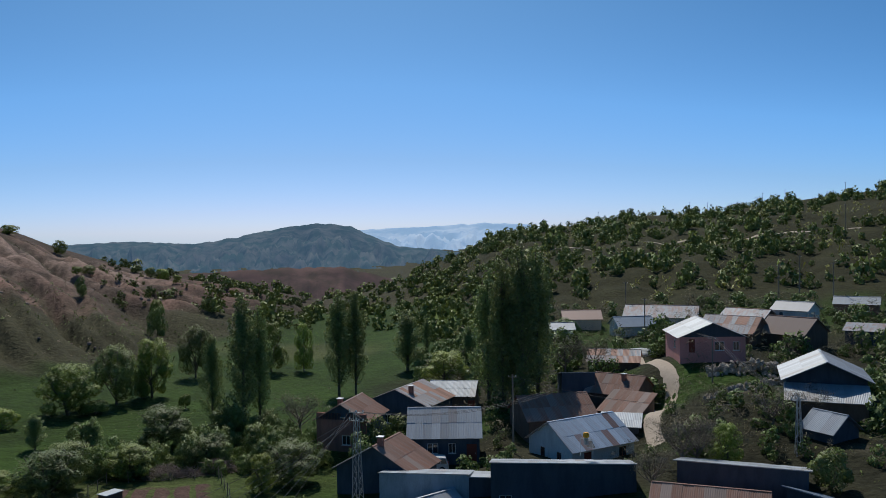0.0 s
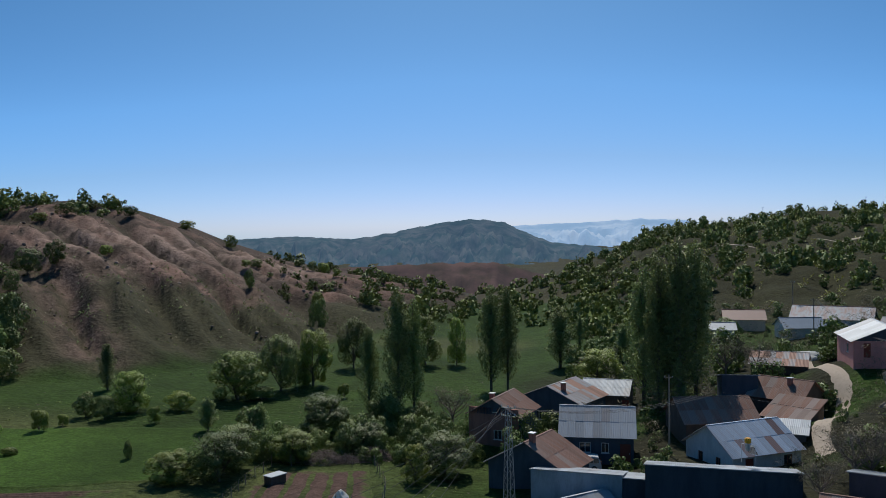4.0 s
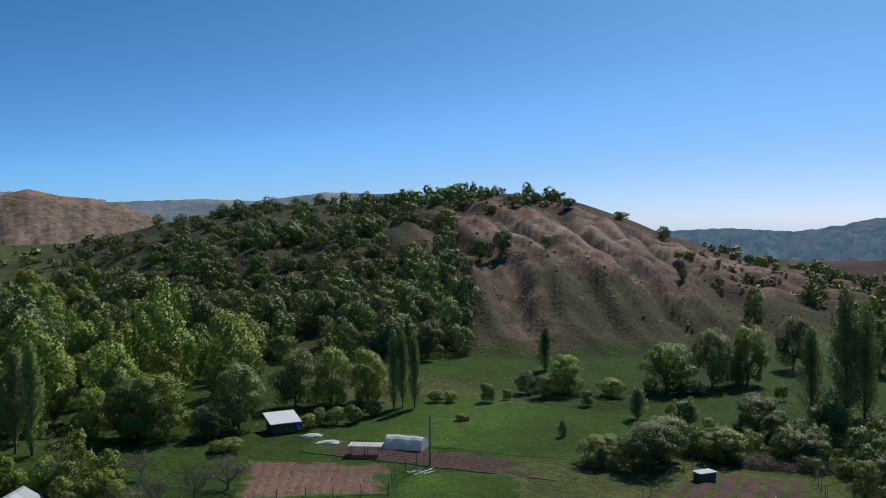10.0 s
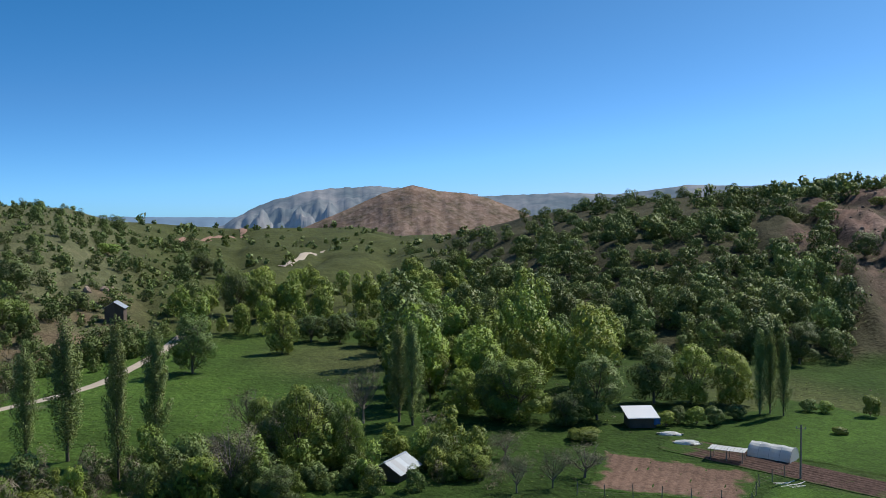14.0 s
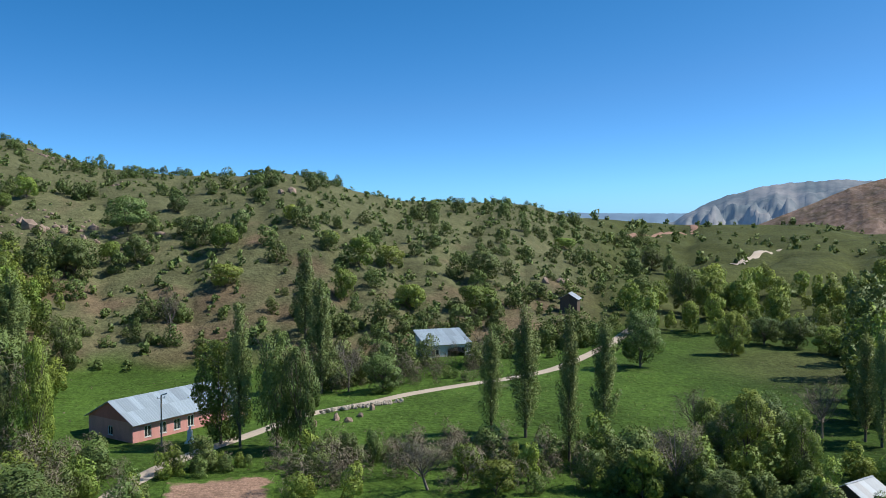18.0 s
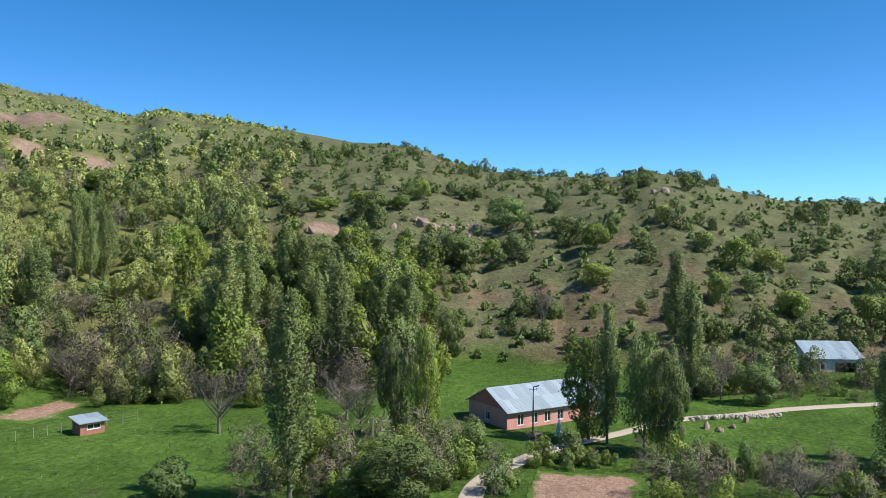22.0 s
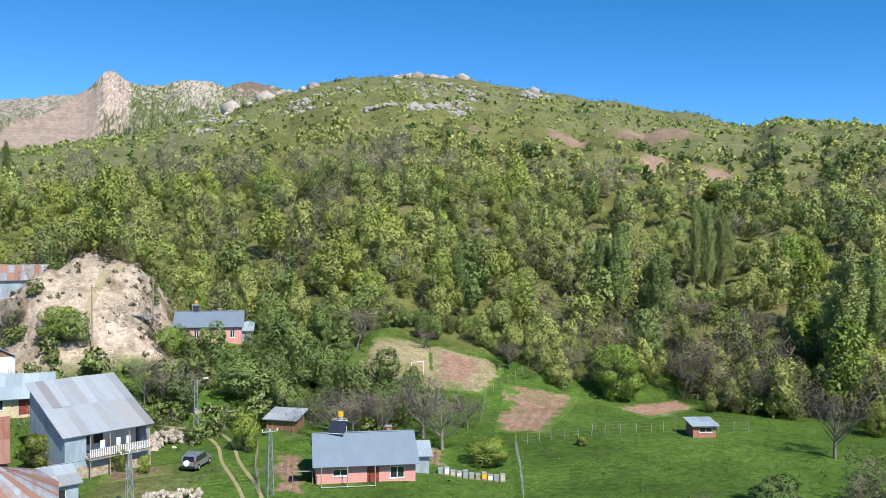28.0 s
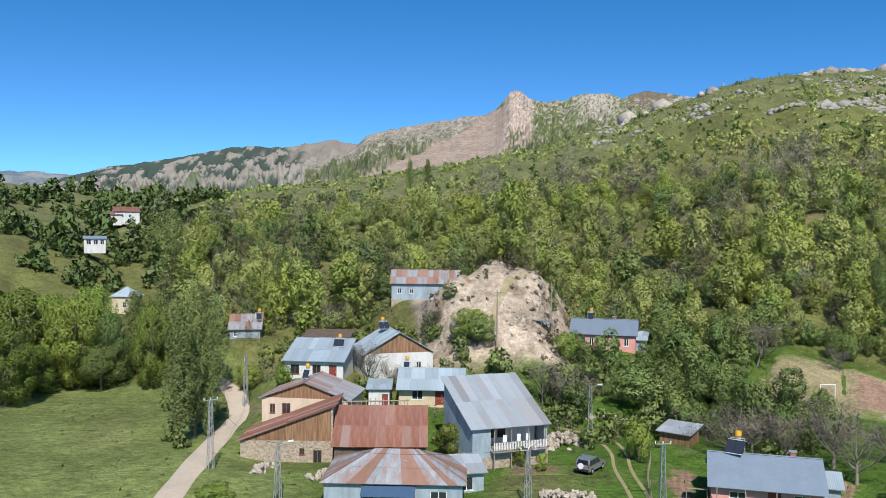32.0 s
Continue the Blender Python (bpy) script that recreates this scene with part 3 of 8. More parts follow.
def shell_points(n, rs, rx, rz, fill, made):
    """Points near the skin of a crown of lobes with half width rx and half height rz, and the lobe centre of each."""
    c, R = made
    k = rs.integers(0, len(c), 3 * n)
    p = rs.normal(size=(3 * n, 3))
    p = c[k] + p / np.linalg.norm(p, axis=1)[:, None] * (rs.uniform(fill, 1.06, (3 * n, 1)) * R[k][:, None])
    inside = (np.linalg.norm(p[:, None] - c[None], axis=2) < R[None] * 0.8).any(1)
    p, k = np.concatenate([p[~inside], p[inside]])[:n], np.concatenate([k[~inside], k[inside]])[:n]
    p = p + (p - c[k]) * (rs.uniform(size=(len(p), 1)) < 0.08) * rs.uniform(0, 0.35, (len(p), 1))      # stray shoots
    w = np.array((rx, rx, rz))
    return p * w, c[k] * w


def sticks(segments, sides=4):
    """Tapered branches: rows of start, end, radius at start and at end."""
    V, Q = [], []
    for p, q, r0, r1 in segments:
        p, q = np.array(p, float), np.array(q, float)
        d = (q - p) / (np.linalg.norm(q - p) + 1e-9)
        u = np.cross(d, (0.3, 0.9, 0.2))
        u /= np.linalg.norm(u)
        w = np.cross(d, u)
        o = len(V)
        for c, r in ((p, r0), (q, r1)):
            for i in range(sides):
                a = 2 * math.pi * i / sides
                V.append(c + (u * math.cos(a) + w * math.sin(a)) * r)
        for i in range(sides):
            j = (i + 1) % sides
            Q.append((o + i, o + j, o + sides + j, o + sides + i))
    return np.array(V), np.array(Q)


def tube(points, r, sides=3):
    """One bent wire through points."""
    P = np.array(points, float)
    t = np.gradient(P, axis=0)
    t /= np.linalg.norm(t, axis=1)[:, None] + 1e-9
    u = np.cross(t, (0.3, 0.2, 0.93))
    u /= np.linalg.norm(u, axis=1)[:, None] + 1e-9
    w = np.cross(t, u)
    V = np.stack([P + r * (u * math.cos(a) + w * math.sin(a)) for a in np.arange(sides) * 2 * math.pi / sides], 1).reshape(-1, 3)
    k = np.arange(len(P) * sides).reshape(-1, sides)
    n = np.roll(k, -1, axis=1)
    return V, np.stack([k[:-1], n[:-1], n[1:], k[1:]], -1).reshape(-1, 4)


def branch_set(rs, h, trunk, spread, n, r, levels=2, low=0.25):
    """Trunk, limbs and twigs of a tree of height h."""
    bend = rs.normal(size=2) * 0.03 * h
    top = np.array((bend[0], bend[1], trunk))
    segs = [((0, 0, 0), top * 0.5, r, r * 0.75), (top * 0.5, top, r * 0.75, r * 0.4)]
    tips = []
    for i in range(n):
        t = rs.uniform(low, 1)
        p = top * t
        a = i * 2.4 + rs.uniform(-0.4, 0.4)
        ln = spread * rs.uniform(0.6, 1.1) * (1.15 - 0.4 * t)
        up = (h - p[2]) * rs.uniform(0.35, 0.95)
        q = p + np.array((math.cos(a) * ln, math.sin(a) * ln, up))
        mid = (p + q) / 2 + np.array((math.cos(a), math.sin(a), -0.4)) * ln * 0.12
        segs += [(p, mid, r * 0.42, r * 0.26), (mid, q, r * 0.26, r * 0.1)]
        tips += [mid, q]
        if levels > 1:
            for k in range(5):
                s = mid + (q - mid) * rs.uniform(0, 1)
                e = s + np.array((rs.normal() * ln * 0.3, rs.normal() * ln * 0.3, rs.uniform(0.1, 0.6) * ln * 0.6))
                segs.append((s, e, r * 0.12, r * 0.05))
                tips.append(e)
                if levels > 2:
                    for m in range(2):
                        f = e + rs.normal(size=3) * ln * 0.16 + np.array((0, 0, ln * 0.1))
                        segs.append((s + (e - s) * rs.uniform(0.3, 1), f, r * 0.07, r * 0.035))
                        tips.append(f)
    return segs, np.array(tips)


def tree_proto(kind, seed):
    rs = np.random.default_rng(seed)
    if kind == "poplar":                 # slim upright poplar, height 10
        h, leaf = 10.0, M["leaf_poplar"]
        n, plumes = 15000, 52            # each limb climbs steeply and ends in a feathery plume
        z0 = np.sort(rs.uniform(0.5, 8.0, plumes))
        z1 = np.minimum(z0 + rs.uniform(1.5, 3.0, plumes), 9.7 + 0.3 * rs.uniform(size=plumes))
        reach = 1.12 * np.sin(np.pi * ((z1 / 10) ** 0.85 * 0.88 + 0.06)) ** 0.75 * rs.uniform(0.55, 1.12, plumes)
        z0[-1], z1[-1], reach[-1] = 6.5, 10.0, 0.05
        an = np.arange(plumes) * 2.4 + rs.uniform(-0.5, 0.5, plumes)
        thick = rs.uniform(0.26, 0.46, plumes) * np.where(z1 > 9, 0.7, 1)
        k = rs.choice(plumes, n, p=(z1 - z0) * thick / ((z1 - z0) * thick).sum())
        t = rs.uniform(0, 1, n)
        out = reach[k] * t ** 0.6
        axis = np.stack([out * np.cos(an[k]), out * np.sin(an[k]), z0[k] + t * (z1 - z0)[k]], -1)
        rr = thick[k] * np.sin(np.pi * (t * 0.84 + 0.1)) ** 0.6 * np.sqrt(rs.uniform(0.1, 1.25, n))
        ph = rs.uniform(0, 2 * np.pi, n)
        P = axis + np.stack([rr * np.cos(ph), rr * np.sin(ph), 0.3 * rr * rs.normal(size=n)], -1)
        V, Q, N = leaf_quads(P, 0.064, rs, 0.7, axis - np.array((0, 0, 0.1)), 0.6, 0.6, axis * np.array((0, 0, 1)))
        segs = [((0, 0, 0), (0.05, 0, 5), 0.13, 0.08), ((0.05, 0, 5), (0, 0.05, 9.5), 0.08, 0.02)]
        for i in range(26):
            z, a = rs.uniform(0.8, 8), rs.uniform(0, 6.28)
            segs.append(((0, 0, z), (0.6 * math.cos(a), 0.6 * math.sin(a), z + 1.4), 0.035, 0.01))
        bark = M["bark"]
        cat, lab = "poplar tree", "tall slim poplar with upright dense green foliage"
    elif kind == "broad":                # round-headed broadleaf, height 10
        leaf = M["leaf_light"] if seed % 2 else M["leaf_dark"]
        segs, tips = branch_set(rs, 8.6, 3.6, 2.7, 12, 0.2, 2, 0.12)
        made = lobes(rs, 40, 0.25, 0.72)
        P, C = shell_points(15000, rs, 3.3, 4.7, 0.66, made)
        up = np.array((0, 0, 4.6))
        tp = tips[rs.integers(0, len(tips), 700)]
        P, C = np.concatenate([P + up, tp + rs.normal(size=(700, 3)) * 0.5]), np.concatenate([C + up, tp - np.array((0, 0, 0.6))])
        P[:, 2] = np.where(P[:, 2] < 0.5, 0.5 + rs.uniform(0, 2.5, len(P)), P[:, 2])
        V, Q, N = leaf_quads(P, 0.105, rs, 0.85, C, 0.6, 0.5, up)
        bark = M["bark"]
        cat, lab = "tree", "leafy tree with a fresh yellow-green crown" if seed % 2 else "leafy tree with a dark green uneven crown"
    elif kind == "bare":                 # budding walnut or fruit tree, height 6
        segs, tips = branch_set(rs, 6.0, 2.4, 2.3, 14, 0.16, 3, 0.45)
        n = 3000
        P = tips[rs.integers(0, len(tips), n)] + rs.normal(size=(n, 3)) * 0.24
        V, Q, N = leaf_quads(P, 0.15, rs, 0.4, None, 0.1, 0.7)
        leaf, bark = M["leaf_bud"], M["twig"]
        cat, lab = "tree", "nearly bare budding tree with grey-brown twigs"
    else:                                # bush, height 3
        leaf = M["leaf_light"] if seed % 2 else M["leaf_dark"]
        segs, tips = branch_set(rs, 2.4, 0.5, 1.0, 9, 0.06, 1, 0.1)
        made = lobes(rs, 20, 0.33)
        up = np.array((0, 0, 1.45))
        P, C = shell_points(5200, rs, 1.5, 1.4, 0.66, made)
        P, C = P + up, C + up
        P[:, 2] = np.abs(P[:, 2])
        V, Q, N = leaf_quads(P, 0.068, rs, 0.85, C, 0.6, 0.5, up)
        bark = M["bark"]
        cat, lab = "bush", "rounded green bush in the rough grass"
    name = {"poplar": "poplar_tree", "broad": "broadleaf_tree", "bare": "budding_tree", "bush": "bush"}[kind]
    return name, lab, cat, raw_mesh("trunk", *sticks(segs, 5 if kind != "bare" else 3), bark), raw_mesh("crown", V, Q, leaf, True, N)


PROTO = {k: [tree_proto(k, s) for s in range(n)] for k, n in (("poplar", 5), ("broad", 6), ("bare", 4), ("bush", 4))}
HIGH = {"poplar": 10.0, "broad": 10.0, "bare": 6.0, "bush": 3.0}


def plant(kind, az, d, height, width=1.0, variant=None, label=""):
    """One tree of that height, standing on the ground; width widens the crown."""
    protos = PROTO[kind]
    name, lab, cat, trunk, crown = protos[(variant if variant is not None else int(rng.integers(0, 99))) % len(protos)]
    s = height / HIGH[kind]
    width = width * 1.25 if kind == "poplar" else width
    p = on(az, d, -0.1)
    ob = new(name)
    ob.matrix_world = Matrix.Translation(p) @ Matrix.Rotation(rng.uniform(0, 6.28), 4, "Z") @ Matrix.Diagonal((s * width, s * width, s, 1))
    tagged(ob, label or lab, cat, "trees of the valley")
    for n, me in (("trunk", trunk), ("crown", crown)):
        c = new(n, me)
        c.parent = ob
    return ob


def is_clear(x, y):
    keep = np.ones(len(x), bool)
    for a, d, rad in CLEAR:
        c = at(a, d)
        keep &= (x - c.x) ** 2 + (y - c.y) ** 2 > rad * rad
    return keep


def crown_shape(rs, leaves, tall, trunk, twigs, lumps=15, lump_r=0.34):
    """One plant of half width 1: points, blades and shading of its leaves."""
    made = lobes(rs, lumps, lump_r, 0.6 if trunk else 0.8)
    up = np.array((0, 0, tall * 0.8 + trunk))
    P, C = shell_points(leaves, rs, 1.0, tall, 0.7, made)
    P, C = P + up, C + up
    P[:, 2] = np.maximum(P[:, 2], 0.02 + trunk * 0.5)
    if twigs:
        return leaf_quads(P, 0.16, rs, 0.3, None, 0.07, 0.6)
    if leaves < 20:                      # grass and weeds catch the light like the turf round them
        V, Q, N = leaf_quads(P, math.sqrt(3.0 / leaves), rs, 0.3, C, 0.25, 0.6, up)
        return V, Q, unit(N * 0.35 + np.array((0, 0, 1.0)))
    return leaf_quads(P, math.sqrt(7.5 * max(tall, 0.7) / leaves), rs, 0.85, C, 0.6, 0.6, up)


def sites(a0, a1, r0, r1, n, seed, patch, patch_scale, rs):
    """Places for n wild plants in a sector, in drifts, clear of houses, roads and fields."""
    a = rs.uniform(a0, a1, n * 3)
    r = np.sqrt(rs.uniform(r0 ** 2, r1 ** 2, n * 3))
    x, y = -r * np.sin(np.radians(a)), r * np.cos(np.radians(a))
    keep = is_clear(x, y) & (wave(x, y, patch_scale, seed + 30) > patch - 1 + rs.uniform(-0.25, 0.25, n * 3))
    x, y = x[keep][:n], y[keep][:n]
    return x, y, land(x, y)


def scatter(name, label, a0, a1, r0, r1, n, size, leaves, mat, seed, tall=0.9, patch=0.0, patch_scale=30.0, variants=8, trunk=0.0, twigs=False):
    """Far or low scrub beyond counting, in one mesh: every plant is a lobed cloud of leaf sprays on the ground."""
    rs = np.random.default_rng(seed)
    x, y, z = sites(a0, a1, r0, r1, n, seed, patch, patch_scale, rs)
    s = size * np.clip(rs.lognormal(0, 0.42, len(x)), 0.35, 2.0)
    protos = [crown_shape(rs, leaves, tall, trunk, twigs) for k in range(variants)]
    V, Q, N, o = [], [], [], 0
    for i in range(len(x)):
        v, q, m = protos[i % variants]
        t = rs.uniform(0, 6.28)
        c, w = math.cos(t), math.sin(t)
        V.append(np.stack([(v[:, 0] * c - v[:, 1] * w) * s[i] + x[i], (v[:, 0] * w + v[:, 1] * c) * s[i] + y[i], v[:, 2] * s[i] * rs.uniform(0.8, 1.2) + z[i] - 0.1], -1))
        N.append(np.stack([m[:, 0] * c - m[:, 1] * w, m[:, 0] * w + m[:, 1] * c, m[:, 2]], -1))
        Q.append(q + o)
        o += len(v)
    return tagged(new(name, raw_mesh(name, np.concatenate(V), np.concatenate(Q), mat, True, np.concatenate(N))), label, "shrubs", kind="stuff")


def wood(name, label, a0, a1, r0, r1, n, size, leaves, mat, seed, tall=0.9, patch=0.0, patch_scale=30.0, variants=7, trunk=0.0, piece="tree", spread=0.36):
    """A stand of up to 300 bushes or trees, each an object of its own on one of a few crowns."""
    rs = np.random.default_rng(seed)
    x, y, z = sites(a0, a1, r0, r1, n, seed, patch, patch_scale, rs)
    crowns = []
    for k in range(variants):
        V, Q, N = crown_shape(rs, leaves, tall * rs.uniform(0.85, 1.2), trunk, False, 15, 0.35)
        crowns.append(raw_mesh(piece, V, Q, mat, True, N))
    root = tagged(new(name), label, "shrubs", kind="stuff")
    s = size * np.clip(rs.lognormal(0, spread, len(x)), 0.4, 1.9)
    for i in range(len(x)):
        ob = new(piece, crowns[i % variants])
        ob.parent = root
        ob.matrix_local = Matrix.Translation((x[i], y[i], z[i] - 0.1)) @ Matrix.Rotation(rs.uniform(0, 6.28), 4, "Z") @ Matrix.Diagonal((s[i], s[i], s[i] * rs.uniform(0.8, 1.25), 1))
    return root


# ---- building materials ----
def roof_metal(name, c1, c2, share, rough=0.58, metal=0.2, streak=0.5):
    """Sheet metal: each sheet leans to one of two colours, with streaks of rust or dirt down the slope."""
    m = material(name, c1, rough, metal, spots=(((1.6, 0.35, 1.0), streak, c2), (5.0, 0.25, (0.7,)), (0.5, 0.3, (1.25,))), spec=0.35)
    nt = m.node_tree
    N, L = nt.nodes, nt.links
    b = N["Principled BSDF"]
    old = b.inputs["Base Color"].links[0].from_socket
    oi = N.new("ShaderNodeObjectInfo")
    mr = N.new("ShaderNodeMapRange")
    mr.inputs["From Min"].default_value, mr.inputs["From Max"].default_value = 1 - share - 0.12, 1 - share + 0.12
    mr.inputs["To Max"].default_value = 0.85
    L.new(oi.outputs["Random"], mr.inputs["Value"])
    mx = N.new("ShaderNodeMix")
    mx.data_type = "RGBA"
    L.new(mr.outputs[0], mx.inputs["Factor"])
    L.new(old, mx.inputs["A"])
    mx.inputs["B"].default_value = (*c2, 1)
    hs = N.new("ShaderNodeHueSaturation")
    mv = N.new("ShaderNodeMapRange")
    mv.inputs["From Max"].default_value, mv.inputs["To Min"].default_value, mv.inputs["To Max"].default_value = 1.0, 0.85, 1.15
    mul = N.new("ShaderNodeMath")
    mul.operation = "FRACT"
    m7 = N.new("ShaderNodeMath")
    m7.operation = "MULTIPLY"
    m7.inputs[1].default_value = 7.3
    L.new(oi.outputs["Random"], m7.inputs[0])
    L.new(m7.outputs[0], mul.inputs[0])
    L.new(mul.outputs[0], mv.inputs["Value"])
    L.new(mv.outputs[0], hs.inputs["Value"])
    L.new(mx.outputs["Result"], hs.inputs["Color"])
    L.new(hs.outputs["Color"], b.inputs["Base Color"])
    return m


GALV, RUST = (0.38, 0.42, 0.46), (0.30, 0.135, 0.075)
M["roof_grey"] = roof_metal("galvanised_roof", GALV, (0.32, 0.31, 0.31), 0.15, streak=0.35)
# shiny sheets; sun glint partly put into the pale base colour
M["roof_shiny"] = roof_metal("pale_glint_roof", (0.74, 0.76, 0.78), (0.4, 0.2, 0.13), 0.2, rough=0.3, metal=0.6, streak=0.2)
M["roof_mixed"] = roof_metal("patchy_rusted_roof", (0.33, 0.36, 0.39), (0.31, 0.155, 0.1), 0.45, rough=0.68, streak=0.6)
M["roof_rust"] = roof_metal("rusty_brown_roof", (0.27, 0.14, 0.1), (0.3, 0.24, 0.21), 0.22, rough=0.8, metal=0.0)
M["roof_red"] = roof_metal("rust_red_roof", (0.25, 0.1, 0.066), (0.36, 0.25, 0.21), 0.16, rough=0.6, metal=0.1, streak=0.4)
M["roof_blue"] = roof_metal("blue_grey_painted_roof", (0.2, 0.25, 0.31), (0.24, 0.28, 0.34), 0.1, rough=0.5, metal=0.1, streak=0.25)
M["roof_school"] = roof_metal("pale_blue_grey_roof", (0.35, 0.42, 0.47), (0.32, 0.38, 0.43), 0.2, rough=0.5, metal=0.1, streak=0.3)


def wall_mat(name, c, dirt=(0.55,), streak=True, rough=0.85, metal=0.0, bump=0.01):
    return material(name, c, rough, metal, spots=(((1.2, 1.2, 0.35), 0.55, dirt), (6.0, 0.3, (0.75,))), bump=bump, bump_scale=14)


M["w_blue"] = wall_mat("blue_grey_metal_cladding", (0.38, 0.46, 0.52), rough=0.55, metal=0.1)
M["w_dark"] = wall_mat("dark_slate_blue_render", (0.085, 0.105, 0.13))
M["w_pink"] = wall_mat("pink_render", (0.72, 0.34, 0.3), dirt=(0.8,))
M["w_brick"] = wall_mat("red_brick_render", (0.42, 0.19, 0.14))
M["w_white"] = wall_mat("whitewashed_plaster", (0.72, 0.71, 0.68), dirt=(0.72,))
M["w_cream"] = wall_mat("cream_plaster", (0.66, 0.55, 0.38), dirt=(0.78,))
M["w_peach"] = wall_mat("peach_plaster", (0.7, 0.55, 0.42), dirt=(0.75,))
M["w_salmon"] = wall_mat("salmon_red_render", (0.6, 0.2, 0.17), dirt=(0.8,))
M["w_stone"] = material("rubble_stone", (0.46, 0.37, 0.28), 0.95, spots=((3.2, 0.75, (0.5,)), (9.0, 0.6, (1.35,)), (1.1, 0.4, (0.62,))), bump=0.12, bump_scale=4.5)
M["w_wood"] = material("weathered_planks", (0.3, 0.17, 0.095), 0.9, spots=(((7.0, 7.0, 0.4), 0.8, (0.42,)), ((2.5, 2.5, 0.3), 0.5, (1.5,))), bump=0.02)
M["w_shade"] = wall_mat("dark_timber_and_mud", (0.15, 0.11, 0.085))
M["timber"] = material("grey_timber", (0.34, 0.28, 0.22), 0.9, spots=(((6, 6, 0.8), 0.5, (0.6,)),))
M["frame_white"] = material("white_window_frame", (0.8, 0.8, 0.78), 0.5, spots=((4, 0.2, (0.8,)),))
M["frame_brown"] = material("brown_window_frame", (0.24, 0.1, 0.06), 0.6, spots=((4, 0.3, (0.7,)),))
M["glass"] = material("window_glass", (0.03, 0.035, 0.04), 0.08, 0.0, spec=0.8)
M["door_red"] = material("dark_red_door", (0.25, 0.06, 0.04), 0.55, spots=((3, 0.4, (0.7,)),))
# near-black colour that paints in the shade inside houses
M["dark"] = material("interior_shade", (0.02, 0.018, 0.016), 0.95)
M["steel"] = material("galvanised_steel", (0.5, 0.51, 0.52), 0.45, 0.5, spots=((5, 0.4, (0.75,)),))
M["white_paint"] = material("white_painted_metal", (0.8, 0.8, 0.8), 0.4, spots=((3, 0.2, (0.85,)),))
M["orange"] = material("orange_tank_paint", (0.85, 0.42, 0.04), 0.45, spots=((3, 0.3, (0.8,)),))
M["panel"] = material("solar_collector_glass", (0.03, 0.035, 0.05), 0.12, 0.0, spec=0.8)
M["rubber"] = material("black_rubber", (0.02, 0.02, 0.02), 0.85)
M["stone"] = material("pale_limestone", (0.44, 0.38, 0.31), 0.95, spots=((2.5, 0.6, (0.6,)), (9, 0.4, (1.25,))), per_object=0.2)
M["rock_dark"] = material("brown_rock", (0.3, 0.22, 0.17), 0.95, spots=((1.0, 0.6, (0.55,)), (4, 0.4, (1.4,))), bump=0.1, island=0.2)
M["soil"] = material("ploughed_brown_soil", (0.2, 0.125, 0.09), 0.95, spots=((0.25, 0.5, (0.7,)), (1.5, 0.5, (0.65,)), (6, 0.4, (1.3,))), bump=0.08, bump_scale=5)
M["soil_red"] = material("reddish_tilled_soil", (0.34, 0.2, 0.14), 0.95, spots=((0.25, 0.5, (0.8,)), (1.5, 0.4, (0.7,)), (6, 0.4, (1.2,))), bump=0.08, bump_scale=5)
M["soil_dry"] = material("dry_straw_coloured_ground", (0.36, 0.29, 0.18), 0.95, spots=((0.25, 0.6, (0.2, 0.22, 0.07)), (1.2, 0.5, (0.75,)), (6, 0.4, (1.2,))), bump=0.05)
M["soil_dark"] = material("dark_garden_soil", (0.12, 0.075, 0.06), 0.95, spots=((0.4, 0.4, (0.7,)), (2.5, 0.5, (1.5,))), bump=0.08, bump_scale=5)
M["dirt_road"] = material("pale_gravel_road", (0.52, 0.43, 0.34), 0.95, spots=((0.3, 0.4, (0.75,)), (2.0, 0.4, (0.8,)), (8, 0.4, (1.2,))), bump=0.04, bump_scale=6)
M["lawn"] = material("lush_field_grass", (0.085, 0.165, 0.02), 0.9, spots=((0.05, 0.5, (0.75,)), (0.4, 0.4, (0.7,)), (3, 0.4, (1.3,))), bump=0.12, bump_scale=3)
M["film"] = material("white_greenhouse_film", (0.8, 0.8, 0.77), 0.45, spots=((1.2, 0.3, (0.8,)),), translucent=0.3)
M["tarp_blue"] = material("blue_tarpaulin", (0.05, 0.16, 0.42), 0.5, spots=((2, 0.3, (0.7,)),))
M["brush"] = material("grey_brushwood", (0.22, 0.17, 0.15), 0.9, island=0.3)
M["wire"] = material("dark_cable", (0.06, 0.06, 0.065), 0.6)


